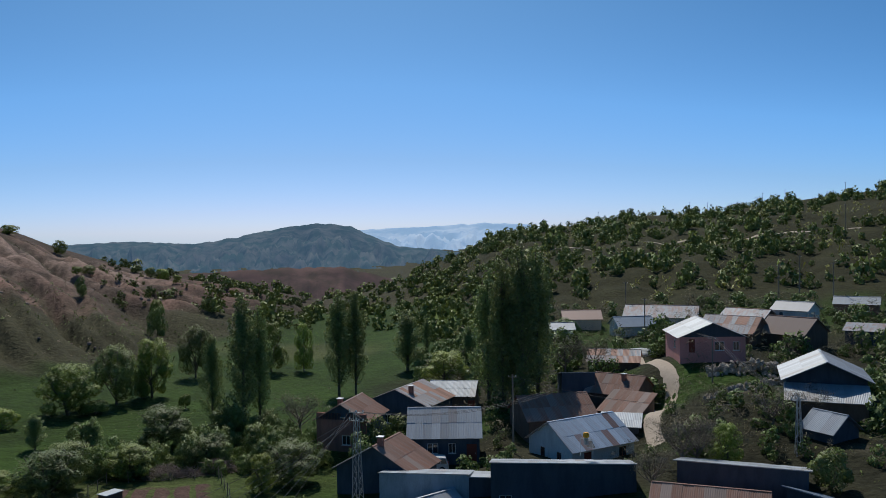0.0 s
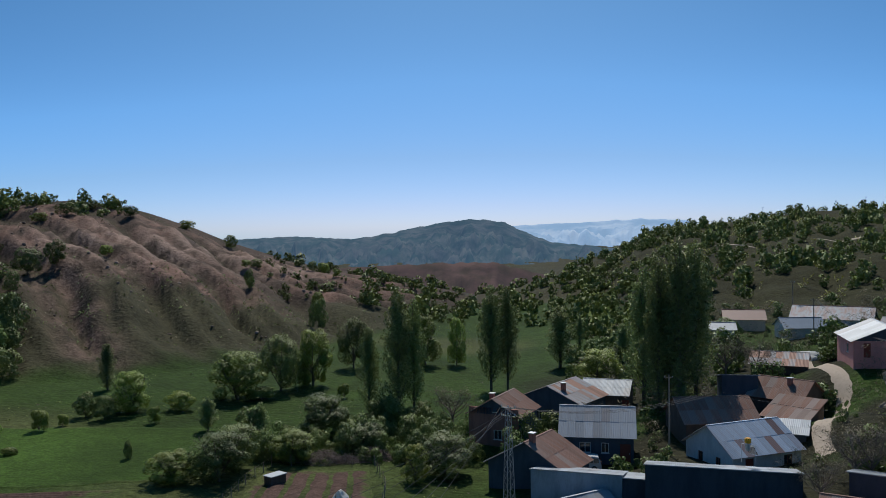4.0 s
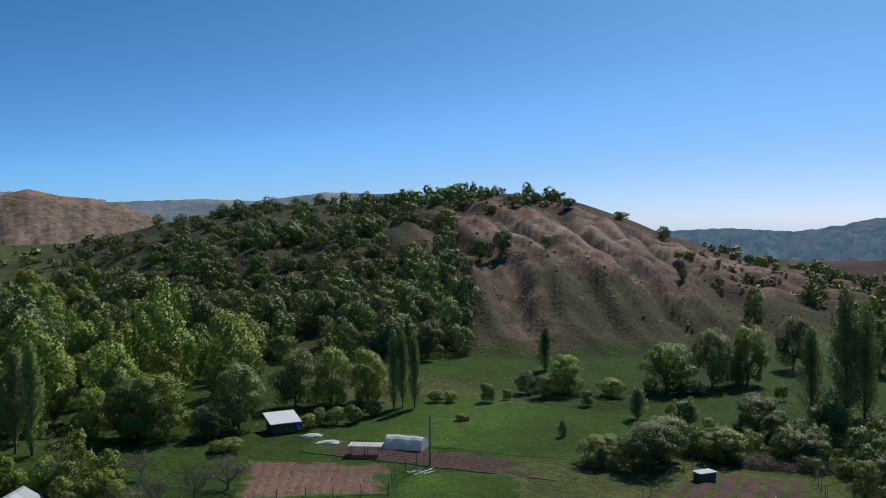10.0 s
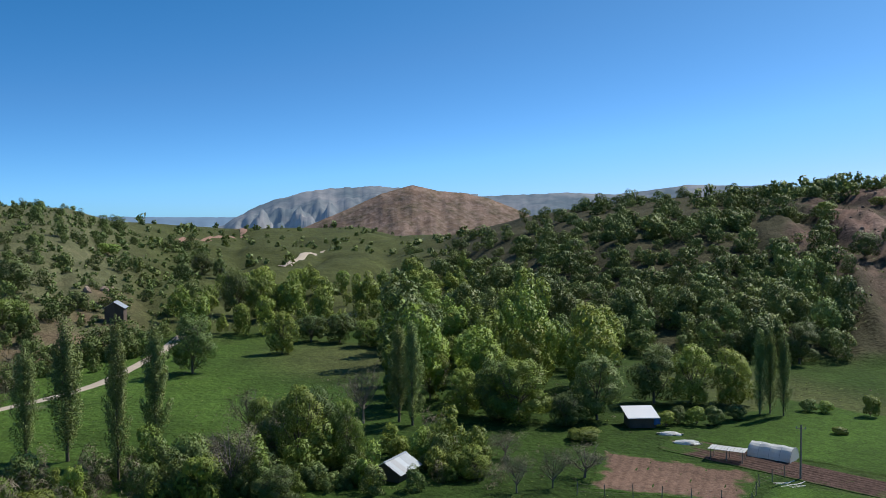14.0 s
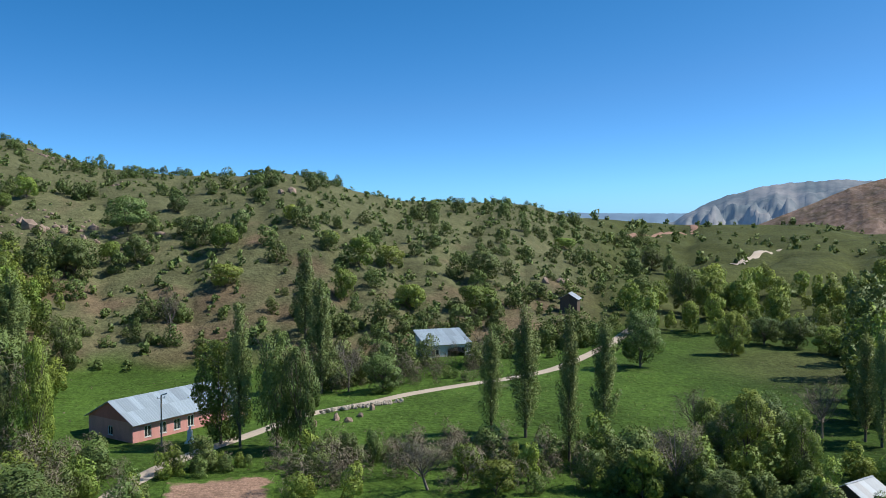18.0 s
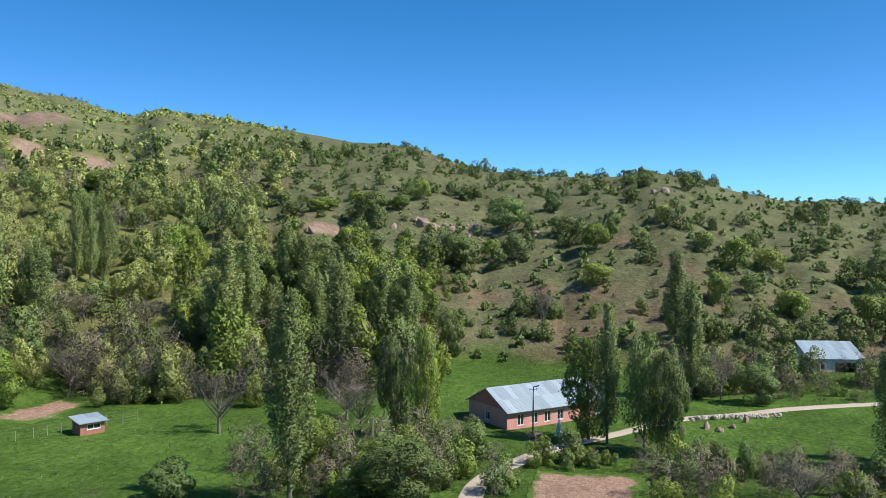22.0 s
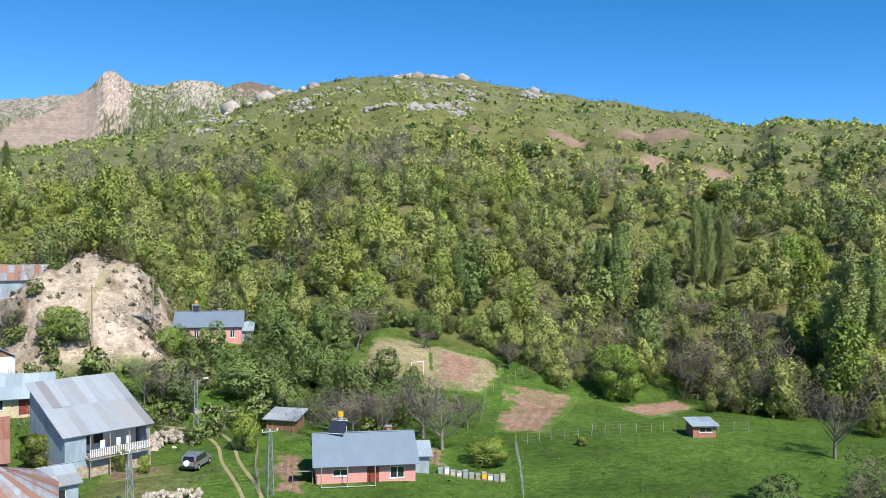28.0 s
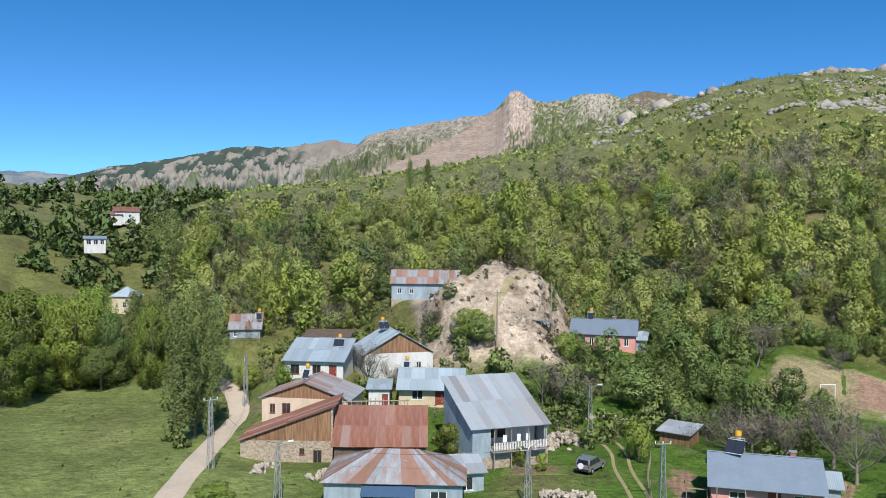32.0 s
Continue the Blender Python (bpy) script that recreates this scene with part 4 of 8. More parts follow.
# ---- building kit ----
def wall_boxes(bm, length, h, t, openings, m):
    """A wall of thickness t in the plane y = 0 (outside at -y), with rectangular openings (x0, x1, z0, z1), placed by m: one closed skin."""
    xs = sorted({-length / 2, length / 2, *[o[0] for o in openings], *[o[1] for o in openings]})
    zs = sorted({-1.5, h, *[o[2] for o in openings], *[o[3] for o in openings]})
    made = {}

    def vert(i, k, y):
        if (i, k, y) not in made:
            made[i, k, y] = bm.verts.new(m @ Vector((xs[i], y * t, zs[k])))
        return made[i, k, y]

    def solid(i, k):
        if not (0 <= i < len(xs) - 1 and 0 <= k < len(zs) - 1):
            return False
        cx, cz = (xs[i] + xs[i + 1]) / 2, (zs[k] + zs[k + 1]) / 2
        return not any(o[0] < cx < o[1] and o[2] < cz < o[3] for o in openings)
    for i in range(len(xs) - 1):
        for k in range(len(zs) - 1):
            if not solid(i, k):
                continue
            for y in (0, 1):
                bm.faces.new([vert(*c, y) for c in ((i, k), (i + 1, k), (i + 1, k + 1), (i, k + 1))])
            for di, dk, a, b in ((-1, 0, (i, k), (i, k + 1)), (1, 0, (i + 1, k), (i + 1, k + 1)), (0, -1, (i, k), (i + 1, k)), (0, 1, (i, k + 1), (i + 1, k + 1))):
                if not solid(i + di, k + dk):
                    bm.faces.new((vert(*a, 0), vert(*b, 0), vert(*b, 1), vert(*a, 1)))


def gable(bm, length, h, rise, t, m):
    vs = [bm.verts.new(m @ Vector(p)) for y in (0.0, t) for p in ((-length / 2, y, h), (length / 2, y, h), (0, y, h + rise))]
    bm.faces.new(vs[:3])
    bm.faces.new(vs[5:2:-1])
    for i in range(3):
        j = (i + 1) % 3
        bm.faces.new((vs[i], vs[i + 3], vs[j + 3], vs[j]))


def window_part(parent, m, w, h, frame_mat, kind="window", mullion=True):
    """Frame, glass and sill in an opening; m is the pose of its foot centre on the wall's face."""
    bm = bmesh.new()
    f = 0.07
    for a in ((-w / 2, 0.02, 0, -w / 2 + f, 0.12, h), (w / 2 - f, 0.02, 0, w / 2, 0.12, h), (-w / 2 + f, 0.02, 0, w / 2 - f, 0.12, f), (-w / 2 + f, 0.02, h - f, w / 2 - f, 0.12, h)):
        add_box(bm, *a)
    if mullion:
        add_box(bm, -f / 2, 0.025, f, f / 2, 0.11, h - f)
    win = part(kind, bm, frame_mat, parent)
    win.matrix_local = m
    part("pane", box(-w / 2 + f, 0.06, f, w / 2 - f, 0.075, h - f), M["glass"], win)
    part("sill", box(-w / 2 - 0.06, -0.08, -0.06, w / 2 + 0.06, 0.02, 0.0), frame_mat, win)
    return win


def sheet_mesh(w, ln):
    """Ribbed roofing sheet, w across and ln down the slope."""
    n = 5
    V, Q = [], []
    for i in range(n * 4 + 1):
        x = -w / 2 + w * i / (n * 4)
        z = (0.0, 0.0, 0.028, 0.028)[i % 4]
        V += [(x, 0, z), (x, ln, z)]
    for i in range(n * 4):
        Q.append((2 * i, 2 * i + 2, 2 * i + 3, 2 * i + 1))
    return V, Q


def slope(roof, corner, u, v, mat, pieces, rs):
    """One roof plane: a deck with ribbed sheets on it. corner: eave start, u: along the eave, v: up the slope."""
    corner, u, v = Vector(corner), Vector(u), Vector(v)
    nrm = u.cross(v).normalized()
    lu, lv = u.length, v.length
    X, Y = u.normalized(), v.normalized()
    base = Matrix(((X.x, Y.x, nrm.x, 0), (X.y, Y.y, nrm.y, 0), (X.z, Y.z, nrm.z, 0), (0, 0, 0, 1)))
    if not pieces:
        return
    n, rows = max(3, round(lu / 0.95)), 2 if lv > 3.4 else 1
    w, ln = lu / n, lv / rows
    V, Q = sheet_mesh(w * 1.02, ln * 1.02)
    me = raw_mesh("roof_sheet", V, Q, mat)
    for j in range(rows):
        for i in range(n):
            ob = new("roof_sheet", me)
            ob.parent = roof
            p = corner + X * (w * (i + 0.5)) + Y * (ln * j - 0.03 * rs.random()) + nrm * (0.075 + 0.015 * j + 0.008 * rs.random())
            ob.matrix_local = Matrix.Translation(p) @ base @ Matrix.Rotation(rs.uniform(-0.006, 0.006), 4, "Z") @ Matrix.Rotation(rs.uniform(-0.006, 0.006), 4, "X")


def deck(bm, corner, u, v, t=0.06):
    corner, u, v = Vector(corner), Vector(u), Vector(v)
    n = u.cross(v).normalized() * t
    vs = [bm.verts.new(p) for p in (corner, corner + u, corner + u + v, corner + v, corner + n, corner + u + n, corner + u + v + n, corner + v + n)]
    for f in ((0, 3, 2, 1), (4, 5, 6, 7), (0, 1, 5, 4), (1, 2, 6, 5), (2, 3, 7, 6), (3, 0, 4, 7)):
        bm.faces.new([vs[i] for i in f])


def house(label, az, d, z, w, dep, h, rise, turn=0.0, roof="roof_grey", wall="w_white", kind="gable_x", wins=(), doors=(), over=0.4, gable_mat=None, frame="frame_white",
          chimney=None, pieces=True, name="house", plinth=None, side_over=0.35, cat="house", low_mat=None, opens=(), roof2=None):
    """A house: walls with openings, roof of sheets, doors and windows. wins: (side f/l/r, centre, sill, width, height)."""
    rs = random.Random(int(az * 100) + int(d * 7))
    root = thing(name, label, cat, at(az, d, z), az + turn, "houses of the village")
    t = 0.22
    sides = {"f": (w, Matrix.Translation((0, -dep / 2, 0))), "b": (w, Matrix.Translation((0, dep / 2, 0)) @ Matrix.Rotation(math.pi, 4, "Z")),
             "l": (dep - 2 * t, Matrix.Translation((-w / 2, 0, 0)) @ Matrix.Rotation(-math.pi / 2, 4, "Z")),
             "r": (dep - 2 * t, Matrix.Translation((w / 2, 0, 0)) @ Matrix.Rotation(math.pi / 2, 4, "Z"))}
    shed = kind == "shed"
    for s, (ln, m) in sides.items():
        op = [(c - ww / 2, c + ww / 2, zz, zz + hh) for sd, c, zz, ww, hh in (*wins, *doors, *opens) if sd == s]
        bm = bmesh.new()
        low = min(h, h + rise) if shed else h
        top = h + rise if shed and s == "b" else (low if s in "lr" else h)
        wall_boxes(bm, ln, top, t, op, m)
        g = (kind == "gable_x" and s in "lr") or (kind == "gable_y" and s in "fb")
        if g and not gable_mat:
            gable(bm, ln + (2 * t if s in "lr" else 0), h, rise, t, m)
        if shed and s in "lr":
            sg = -1 if s == "l" else 1
            if rise < 0:
                sg = -sg
            tri = bmesh.new() if gable_mat else bm
            vs = [tri.verts.new(m @ Vector(p)) for y in (0.0, t) for p in ((-ln / 2, y, low), (ln / 2, y, low), (sg * ln / 2, y, low + abs(rise)))]
            tri.faces.new(vs[:3])
            tri.faces.new(vs[5:2:-1])
            for i in range(3):
                j = (i + 1) % 3
                tri.faces.new((vs[i], vs[i + 3], vs[j + 3], vs[j]))
            if gable_mat:
                bmesh.ops.recalc_face_normals(tri, faces=tri.faces)
                part("gable", tri, M[gable_mat], root, "weathered plank gable")
        bmesh.ops.recalc_face_normals(bm, faces=bm.faces)
        wm = M[wall if not (low_mat and s == "f") else low_mat]
        part("wall", bm, wm, root)
        if g and gable_mat:
            bm = bmesh.new()
            gable(bm, ln + (2 * t if s in "lr" else 0), h, rise, t, m)
            part("gable", bm, M[gable_mat], root, "gable end of another finish")
    # floor coloured near-black so rooms look unlit through the openings
    part("floor_slab", box(-w / 2 + t, -dep / 2 + t, -0.3, w / 2 - t, dep / 2 - t, 0.05), M["dark"], root)
    if plinth:
        part("plinth", box(-w / 2 - 0.06, -dep / 2 - 0.06, -2.0, w / 2 + 0.06, dep / 2 + 0.06, plinth), M["w_stone"], root, "rubble stone plinth")
    for sd, c, zz, ww, hh in wins:
        window_part(root, sides[sd][1] @ Matrix.Translation((c, 0.03, zz)), ww, hh, M[frame])
    for sd, c, zz, ww, hh in doors:
        dr = part("door", box(-ww / 2, 0.06, 0.02, ww / 2, 0.11, hh), M["door_red"], root)
        dr.matrix_local = sides[sd][1] @ Matrix.Translation((c, 0.0, zz))
        part("handle", box(ww / 2 - 0.16, 0.02, hh * 0.48, ww / 2 - 0.1, 0.06, hh * 0.48 + 0.14), M["steel"], dr)
    bm = bmesh.new()
    planes = []
    o, so = over, side_over
    if kind == "gable_x":
        k = rise / (dep / 2)
        for sgn in (1, -1):
            c = Vector((-sgn * (w / 2 + so), -sgn * (dep / 2 + o), h - k * o))
            planes.append((c, Vector((sgn * (w + 2 * so), 0, 0)), Vector((0, sgn * (dep / 2 + o), rise + k * o))))
    elif kind == "gable_y":
        k = rise / (w / 2)
        for sgn in (1, -1):
            c = Vector((sgn * (w / 2 + o), -sgn * (dep / 2 + so), h - k * o))
            planes.append((c, Vector((0, sgn * (dep + 2 * so), 0)), Vector((-sgn * (w / 2 + o), 0, rise + k * o))))
    elif kind == "shed":
        k = rise / dep
        planes.append((Vector((-(w / 2 + so), -(dep / 2 + o), h - k * o)), Vector((w + 2 * so, 0, 0)), Vector((0, dep + 2 * o, rise + 2 * k * o))))
    elif kind == "flat":
        planes.append((Vector((-(w / 2 + so), -(dep / 2 + o), h)), Vector((w + 2 * so, 0, 0)), Vector((0, dep + 2 * o, 0.25))))
    if kind == "hip":
        e = dep * 0.5
        W, D = w / 2 + o, dep / 2 + o
        R = max(0.2, W - D * 1.0)
        P = [Vector(p) for p in ((-W, -D, h), (W, -D, h), (W, D, h), (-W, D, h), (-R, 0, h + rise), (R, 0, h + rise))]
        for f in ((0, 1, 5, 4), (2, 3, 4, 5), (1, 2, 5), (3, 0, 4)):
            bm.faces.new([bm.verts.new(P[i]) for i in f])
        bm.faces.new([bm.verts.new(P[i] - Vector((0, 0, 0.02))) for i in (3, 2, 1, 0)])
    for c, u, v in planes:
        deck(bm, c, u, v)
    roof_ob = part("roof", bm, M[roof], root)
    for k, (c, u, v) in enumerate(planes):
        slope(roof_ob, c, u, v, M[roof2 if roof2 and k else roof], pieces, rs)
    if kind == "hip" and pieces:                     # folded seams run up every hip plane
        for a, b, c, dd in ((P[0], P[1], P[4], P[5]), (P[3], P[0], P[4], P[4]), (P[1], P[2], P[5], P[5])):
            n = max(4, round((b - a).length / 0.9))
            nrm = (b - a).cross(c - a).normalized()
            for i in range(n):
                q = []
                for f in (i / n, (i + 1) / n):
                    q.append((a.lerp(b, f), c.lerp(dd, f)))
                bm2 = bmesh.new()
                vs = [bm2.verts.new(p + nrm * hgt) for p, hgt in ((q[0][0], 0.05), (q[1][0], 0.03), (q[1][1], 0.03), (q[0][1], 0.05))]
                bm2.faces.new(vs)
                g = bmesh.ops.extrude_face_region(bm2, geom=bm2.faces[:])
                bmesh.ops.translate(bm2, verts=[x for x in g["geom"] if isinstance(x, bmesh.types.BMVert)], vec=-nrm * 0.03)
                part("roof_sheet", bm2, M[roof], roof_ob)
    if kind.startswith("gable"):
        cap = bmesh.new()
        if kind == "gable_x":
            add_box(cap, -(w / 2 + so), -0.14, h + rise + 0.05, w / 2 + so, 0.14, h + rise + 0.12, 0.03)
        else:
            add_box(cap, -0.14, -(dep / 2 + so), h + rise + 0.05, 0.14, dep / 2 + so, h + rise + 0.12, 0.03)
        part("ridge_cap", cap, M[roof], root)
    if chimney:
        cx, cy, cz, ch = chimney
        chim = part("chimney", box(cx - 0.28, cy - 0.28, cz, cx + 0.28, cy + 0.28, cz + ch, bevel=0.03), M["w_brick"], root, "small brick chimney")
        part("chimney_cap", box(cx - 0.36, cy - 0.36, cz + ch, cx + 0.36, cy + 0.36, cz + ch + 0.08), M["steel"], chim)
    CLEAR.append((az, d, max(w, dep) * 0.62 + 1.0))
    return root


CLEAR = []                            # bearing, distance and radius kept free of wild plants

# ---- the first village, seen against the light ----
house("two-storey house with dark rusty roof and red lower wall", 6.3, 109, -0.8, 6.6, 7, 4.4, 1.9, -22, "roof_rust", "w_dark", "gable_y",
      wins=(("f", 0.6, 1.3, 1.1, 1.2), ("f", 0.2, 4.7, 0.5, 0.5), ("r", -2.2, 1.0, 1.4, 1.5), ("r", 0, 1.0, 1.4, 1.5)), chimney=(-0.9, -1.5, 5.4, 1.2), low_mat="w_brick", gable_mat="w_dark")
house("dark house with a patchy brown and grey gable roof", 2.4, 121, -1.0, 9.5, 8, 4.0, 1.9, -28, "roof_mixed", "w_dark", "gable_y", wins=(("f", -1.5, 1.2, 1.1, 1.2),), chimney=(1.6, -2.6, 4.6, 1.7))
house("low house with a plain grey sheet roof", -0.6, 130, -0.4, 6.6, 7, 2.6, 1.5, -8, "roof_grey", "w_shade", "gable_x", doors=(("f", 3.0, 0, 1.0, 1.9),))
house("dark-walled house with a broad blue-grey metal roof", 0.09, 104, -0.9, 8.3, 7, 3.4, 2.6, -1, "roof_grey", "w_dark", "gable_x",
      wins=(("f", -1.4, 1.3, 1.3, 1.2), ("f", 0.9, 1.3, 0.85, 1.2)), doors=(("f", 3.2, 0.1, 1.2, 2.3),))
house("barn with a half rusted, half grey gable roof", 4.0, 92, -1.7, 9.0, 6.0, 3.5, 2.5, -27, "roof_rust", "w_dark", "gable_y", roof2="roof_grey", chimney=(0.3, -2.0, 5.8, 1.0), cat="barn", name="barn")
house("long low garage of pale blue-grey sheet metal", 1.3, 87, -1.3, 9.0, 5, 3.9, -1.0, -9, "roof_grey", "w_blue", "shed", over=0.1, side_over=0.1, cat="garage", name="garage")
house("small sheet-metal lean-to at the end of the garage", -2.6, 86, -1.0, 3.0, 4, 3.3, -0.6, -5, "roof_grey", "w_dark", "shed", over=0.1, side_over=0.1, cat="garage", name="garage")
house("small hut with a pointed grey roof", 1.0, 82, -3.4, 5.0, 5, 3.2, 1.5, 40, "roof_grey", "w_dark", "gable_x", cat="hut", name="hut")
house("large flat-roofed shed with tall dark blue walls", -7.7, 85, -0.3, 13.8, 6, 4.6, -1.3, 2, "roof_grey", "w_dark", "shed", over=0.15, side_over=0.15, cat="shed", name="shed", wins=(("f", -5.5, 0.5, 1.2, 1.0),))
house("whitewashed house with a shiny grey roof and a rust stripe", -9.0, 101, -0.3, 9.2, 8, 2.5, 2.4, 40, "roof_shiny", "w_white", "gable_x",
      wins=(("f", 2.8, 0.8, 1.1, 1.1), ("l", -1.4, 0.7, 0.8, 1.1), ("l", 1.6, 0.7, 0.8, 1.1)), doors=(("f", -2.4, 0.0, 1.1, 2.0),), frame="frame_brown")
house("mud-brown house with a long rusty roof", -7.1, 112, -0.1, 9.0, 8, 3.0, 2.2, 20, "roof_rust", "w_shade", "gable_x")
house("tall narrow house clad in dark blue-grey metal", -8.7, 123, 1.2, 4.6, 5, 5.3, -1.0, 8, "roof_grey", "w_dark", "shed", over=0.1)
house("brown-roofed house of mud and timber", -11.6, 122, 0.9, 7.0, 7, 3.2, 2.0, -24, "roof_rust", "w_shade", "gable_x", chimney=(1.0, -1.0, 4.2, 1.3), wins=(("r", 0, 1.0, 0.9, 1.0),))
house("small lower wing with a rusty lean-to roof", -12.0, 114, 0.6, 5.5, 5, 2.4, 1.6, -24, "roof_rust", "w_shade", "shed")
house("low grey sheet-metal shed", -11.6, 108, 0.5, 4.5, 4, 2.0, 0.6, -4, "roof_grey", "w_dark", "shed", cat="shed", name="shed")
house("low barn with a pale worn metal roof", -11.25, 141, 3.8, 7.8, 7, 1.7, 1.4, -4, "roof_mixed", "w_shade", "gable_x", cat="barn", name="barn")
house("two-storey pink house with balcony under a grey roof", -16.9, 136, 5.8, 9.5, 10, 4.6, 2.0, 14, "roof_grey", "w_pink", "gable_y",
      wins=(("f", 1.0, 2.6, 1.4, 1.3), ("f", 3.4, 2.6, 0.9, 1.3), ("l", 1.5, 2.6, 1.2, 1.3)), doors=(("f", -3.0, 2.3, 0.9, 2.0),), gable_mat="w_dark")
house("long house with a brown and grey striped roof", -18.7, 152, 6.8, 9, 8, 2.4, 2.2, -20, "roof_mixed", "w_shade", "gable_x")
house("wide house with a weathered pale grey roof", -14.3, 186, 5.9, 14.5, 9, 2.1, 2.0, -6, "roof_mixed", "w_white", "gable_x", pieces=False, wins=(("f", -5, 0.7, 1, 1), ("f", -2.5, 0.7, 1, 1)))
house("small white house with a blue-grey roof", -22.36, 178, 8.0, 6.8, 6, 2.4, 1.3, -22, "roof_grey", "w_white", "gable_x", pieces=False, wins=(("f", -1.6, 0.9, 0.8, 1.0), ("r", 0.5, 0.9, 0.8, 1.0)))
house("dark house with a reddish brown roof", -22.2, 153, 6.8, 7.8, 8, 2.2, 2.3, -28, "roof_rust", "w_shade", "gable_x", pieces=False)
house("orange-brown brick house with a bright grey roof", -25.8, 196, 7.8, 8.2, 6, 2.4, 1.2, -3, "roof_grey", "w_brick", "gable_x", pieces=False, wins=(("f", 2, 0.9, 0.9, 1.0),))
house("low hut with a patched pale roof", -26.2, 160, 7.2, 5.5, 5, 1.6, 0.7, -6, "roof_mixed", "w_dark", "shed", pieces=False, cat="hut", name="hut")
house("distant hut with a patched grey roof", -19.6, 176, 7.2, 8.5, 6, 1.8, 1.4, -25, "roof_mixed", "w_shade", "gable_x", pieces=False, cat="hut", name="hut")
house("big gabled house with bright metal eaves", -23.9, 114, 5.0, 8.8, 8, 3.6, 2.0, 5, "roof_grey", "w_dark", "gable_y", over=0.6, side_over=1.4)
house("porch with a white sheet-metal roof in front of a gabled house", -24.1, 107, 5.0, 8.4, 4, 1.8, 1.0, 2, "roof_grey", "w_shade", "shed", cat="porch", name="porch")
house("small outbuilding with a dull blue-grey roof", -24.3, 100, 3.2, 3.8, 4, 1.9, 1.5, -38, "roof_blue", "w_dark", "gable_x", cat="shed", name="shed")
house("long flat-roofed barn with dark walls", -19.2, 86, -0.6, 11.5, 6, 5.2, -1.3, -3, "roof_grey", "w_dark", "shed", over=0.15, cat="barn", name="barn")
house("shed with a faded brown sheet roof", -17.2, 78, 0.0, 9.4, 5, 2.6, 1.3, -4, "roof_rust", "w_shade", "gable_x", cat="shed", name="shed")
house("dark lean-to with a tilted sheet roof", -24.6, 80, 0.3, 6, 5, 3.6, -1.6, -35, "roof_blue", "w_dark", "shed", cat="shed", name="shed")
house("distant house with a red tiled-looking roof", -9.1, 186, 5.2, 7.8, 7, 2.2, 1.5, 5, "roof_red", "w_peach", "gable_x", pieces=False)
house("distant white outbuilding with a pale roof", -7.8, 170, 5.2, 4.4, 5, 1.8, 1.0, 5, "roof_grey", "w_white", "gable_x", pieces=False, cat="hut", name="hut")
house("low blue-grey roofed hut by the lane", -12.4, 176, 5.3, 7.4, 6, 1.8, 1.5, 20, "roof_blue", "w_white", "gable_x", pieces=False, cat="hut", name="hut")

# ---- the second village, lit from behind the camera ----
house("pink house with a smooth blue-grey roof and a front veranda", 161.1, 91, -0.2, 10.2, 7.5, 3.0, 2.0, 5, "roof_blue", "w_pink", "gable_x",
      wins=(("f", 3.2, 1.1, 1.5, 1.2), ("f", -2.6, 1.5, 1.6, 0.7)), doors=(("f", 0.7, 0.2, 1.2, 2.2),), chimney=(2.8, 0.8, 4.5, 0.9), pieces=False, over=0.7)
house("little log-filled shed with a bent tin roof", 166.24, 108, 1.3, 3.8, 3.0, 1.6, 0.5, -22, "roof_grey", "w_wood", "shed", over=0.5, cat="shed", name="shed")
house("big two-storey house with a steep grey sheet roof and timber veranda", 178.3, 100, 0.2, 9.2, 9.0, 5.0, 3.9, 24, "roof_grey", "w_blue", "shed",
      wins=(("l", -2.0, 3.0, 0.7, 0.9), ("l", 2.4, 1.2, 0.6, 0.6)), over=0.4, plinth=1.6, opens=(("f", 0.9, 2.5, 6.6, 2.2),))
house("derelict barn with a faded red sheet roof", 185.9, 99, 0.6, 10.2, 6, 2.2, 2.9, -3, "roof_red", "w_shade", "shed", cat="barn", name="barn")
house("low house with a hipped rust-striped roof and blue-grey walls", 184.8, 86.5, -0.4, 13.4, 9, 3.0, 2.2, -5, "roof_mixed", "w_blue", "hip",
      wins=(("f", -2.4, 0.9, 1.2, 1.3), ("f", 4.4, 0.9, 1.6, 1.4)), doors=(("f", 1.6, 0, 1.1, 2.0),))
house("rear wing with a grey sheet roof joined to the hipped house", 180.9, 89.5, -0.3, 4.4, 6, 2.7, 1.0, 16, "roof_grey", "w_blue", "gable_x", wins=(("f", 0.4, 0.8, 1.4, 1.4),))
house("stone barn with orange-brown rusty roof and plank gable", 191.8, 104.5, -0.6, 7, 10.8, 2.9, 4.0, -100, "roof_red", "w_stone", "shed", gable_mat="w_wood", wins=(("r", 1.8, 1.2, 0.6, 0.8), ("r", 3.6, 0.2, 1.0, 1.6)), frame="frame_brown", cat="barn", name="barn")
house("peach house with a wooden gable and patched roof", 190.4, 113, 2.9, 11.2, 8, 2.7, 2.0, -16, "roof_mixed", "w_peach", "gable_y", gable_mat="w_wood",
      wins=(("f", -4.2, 0.7, 0.7, 1.2), ("f", -2.4, 0.7, 1.1, 1.3)), frame="frame_brown")
house("cream house with a blue-grey roof and a red door", 182.5, 118, 3.4, 8.6, 6.5, 2.6, 1.9, -3, "roof_school", "w_cream", "gable_x", wins=(("f", -1.8, 0.8, 1.5, 1.3),), doors=(("f", 1.2, 0.1, 1.2, 2.1),), over=0.8)
house("small white annexe with a lean-to roof", 186.0, 117, 3.0, 2.8, 4, 2.6, 0.5, -3, "roof_school", "w_white", "shed", doors=(("f", 0.8, 0, 0.8, 1.9),))
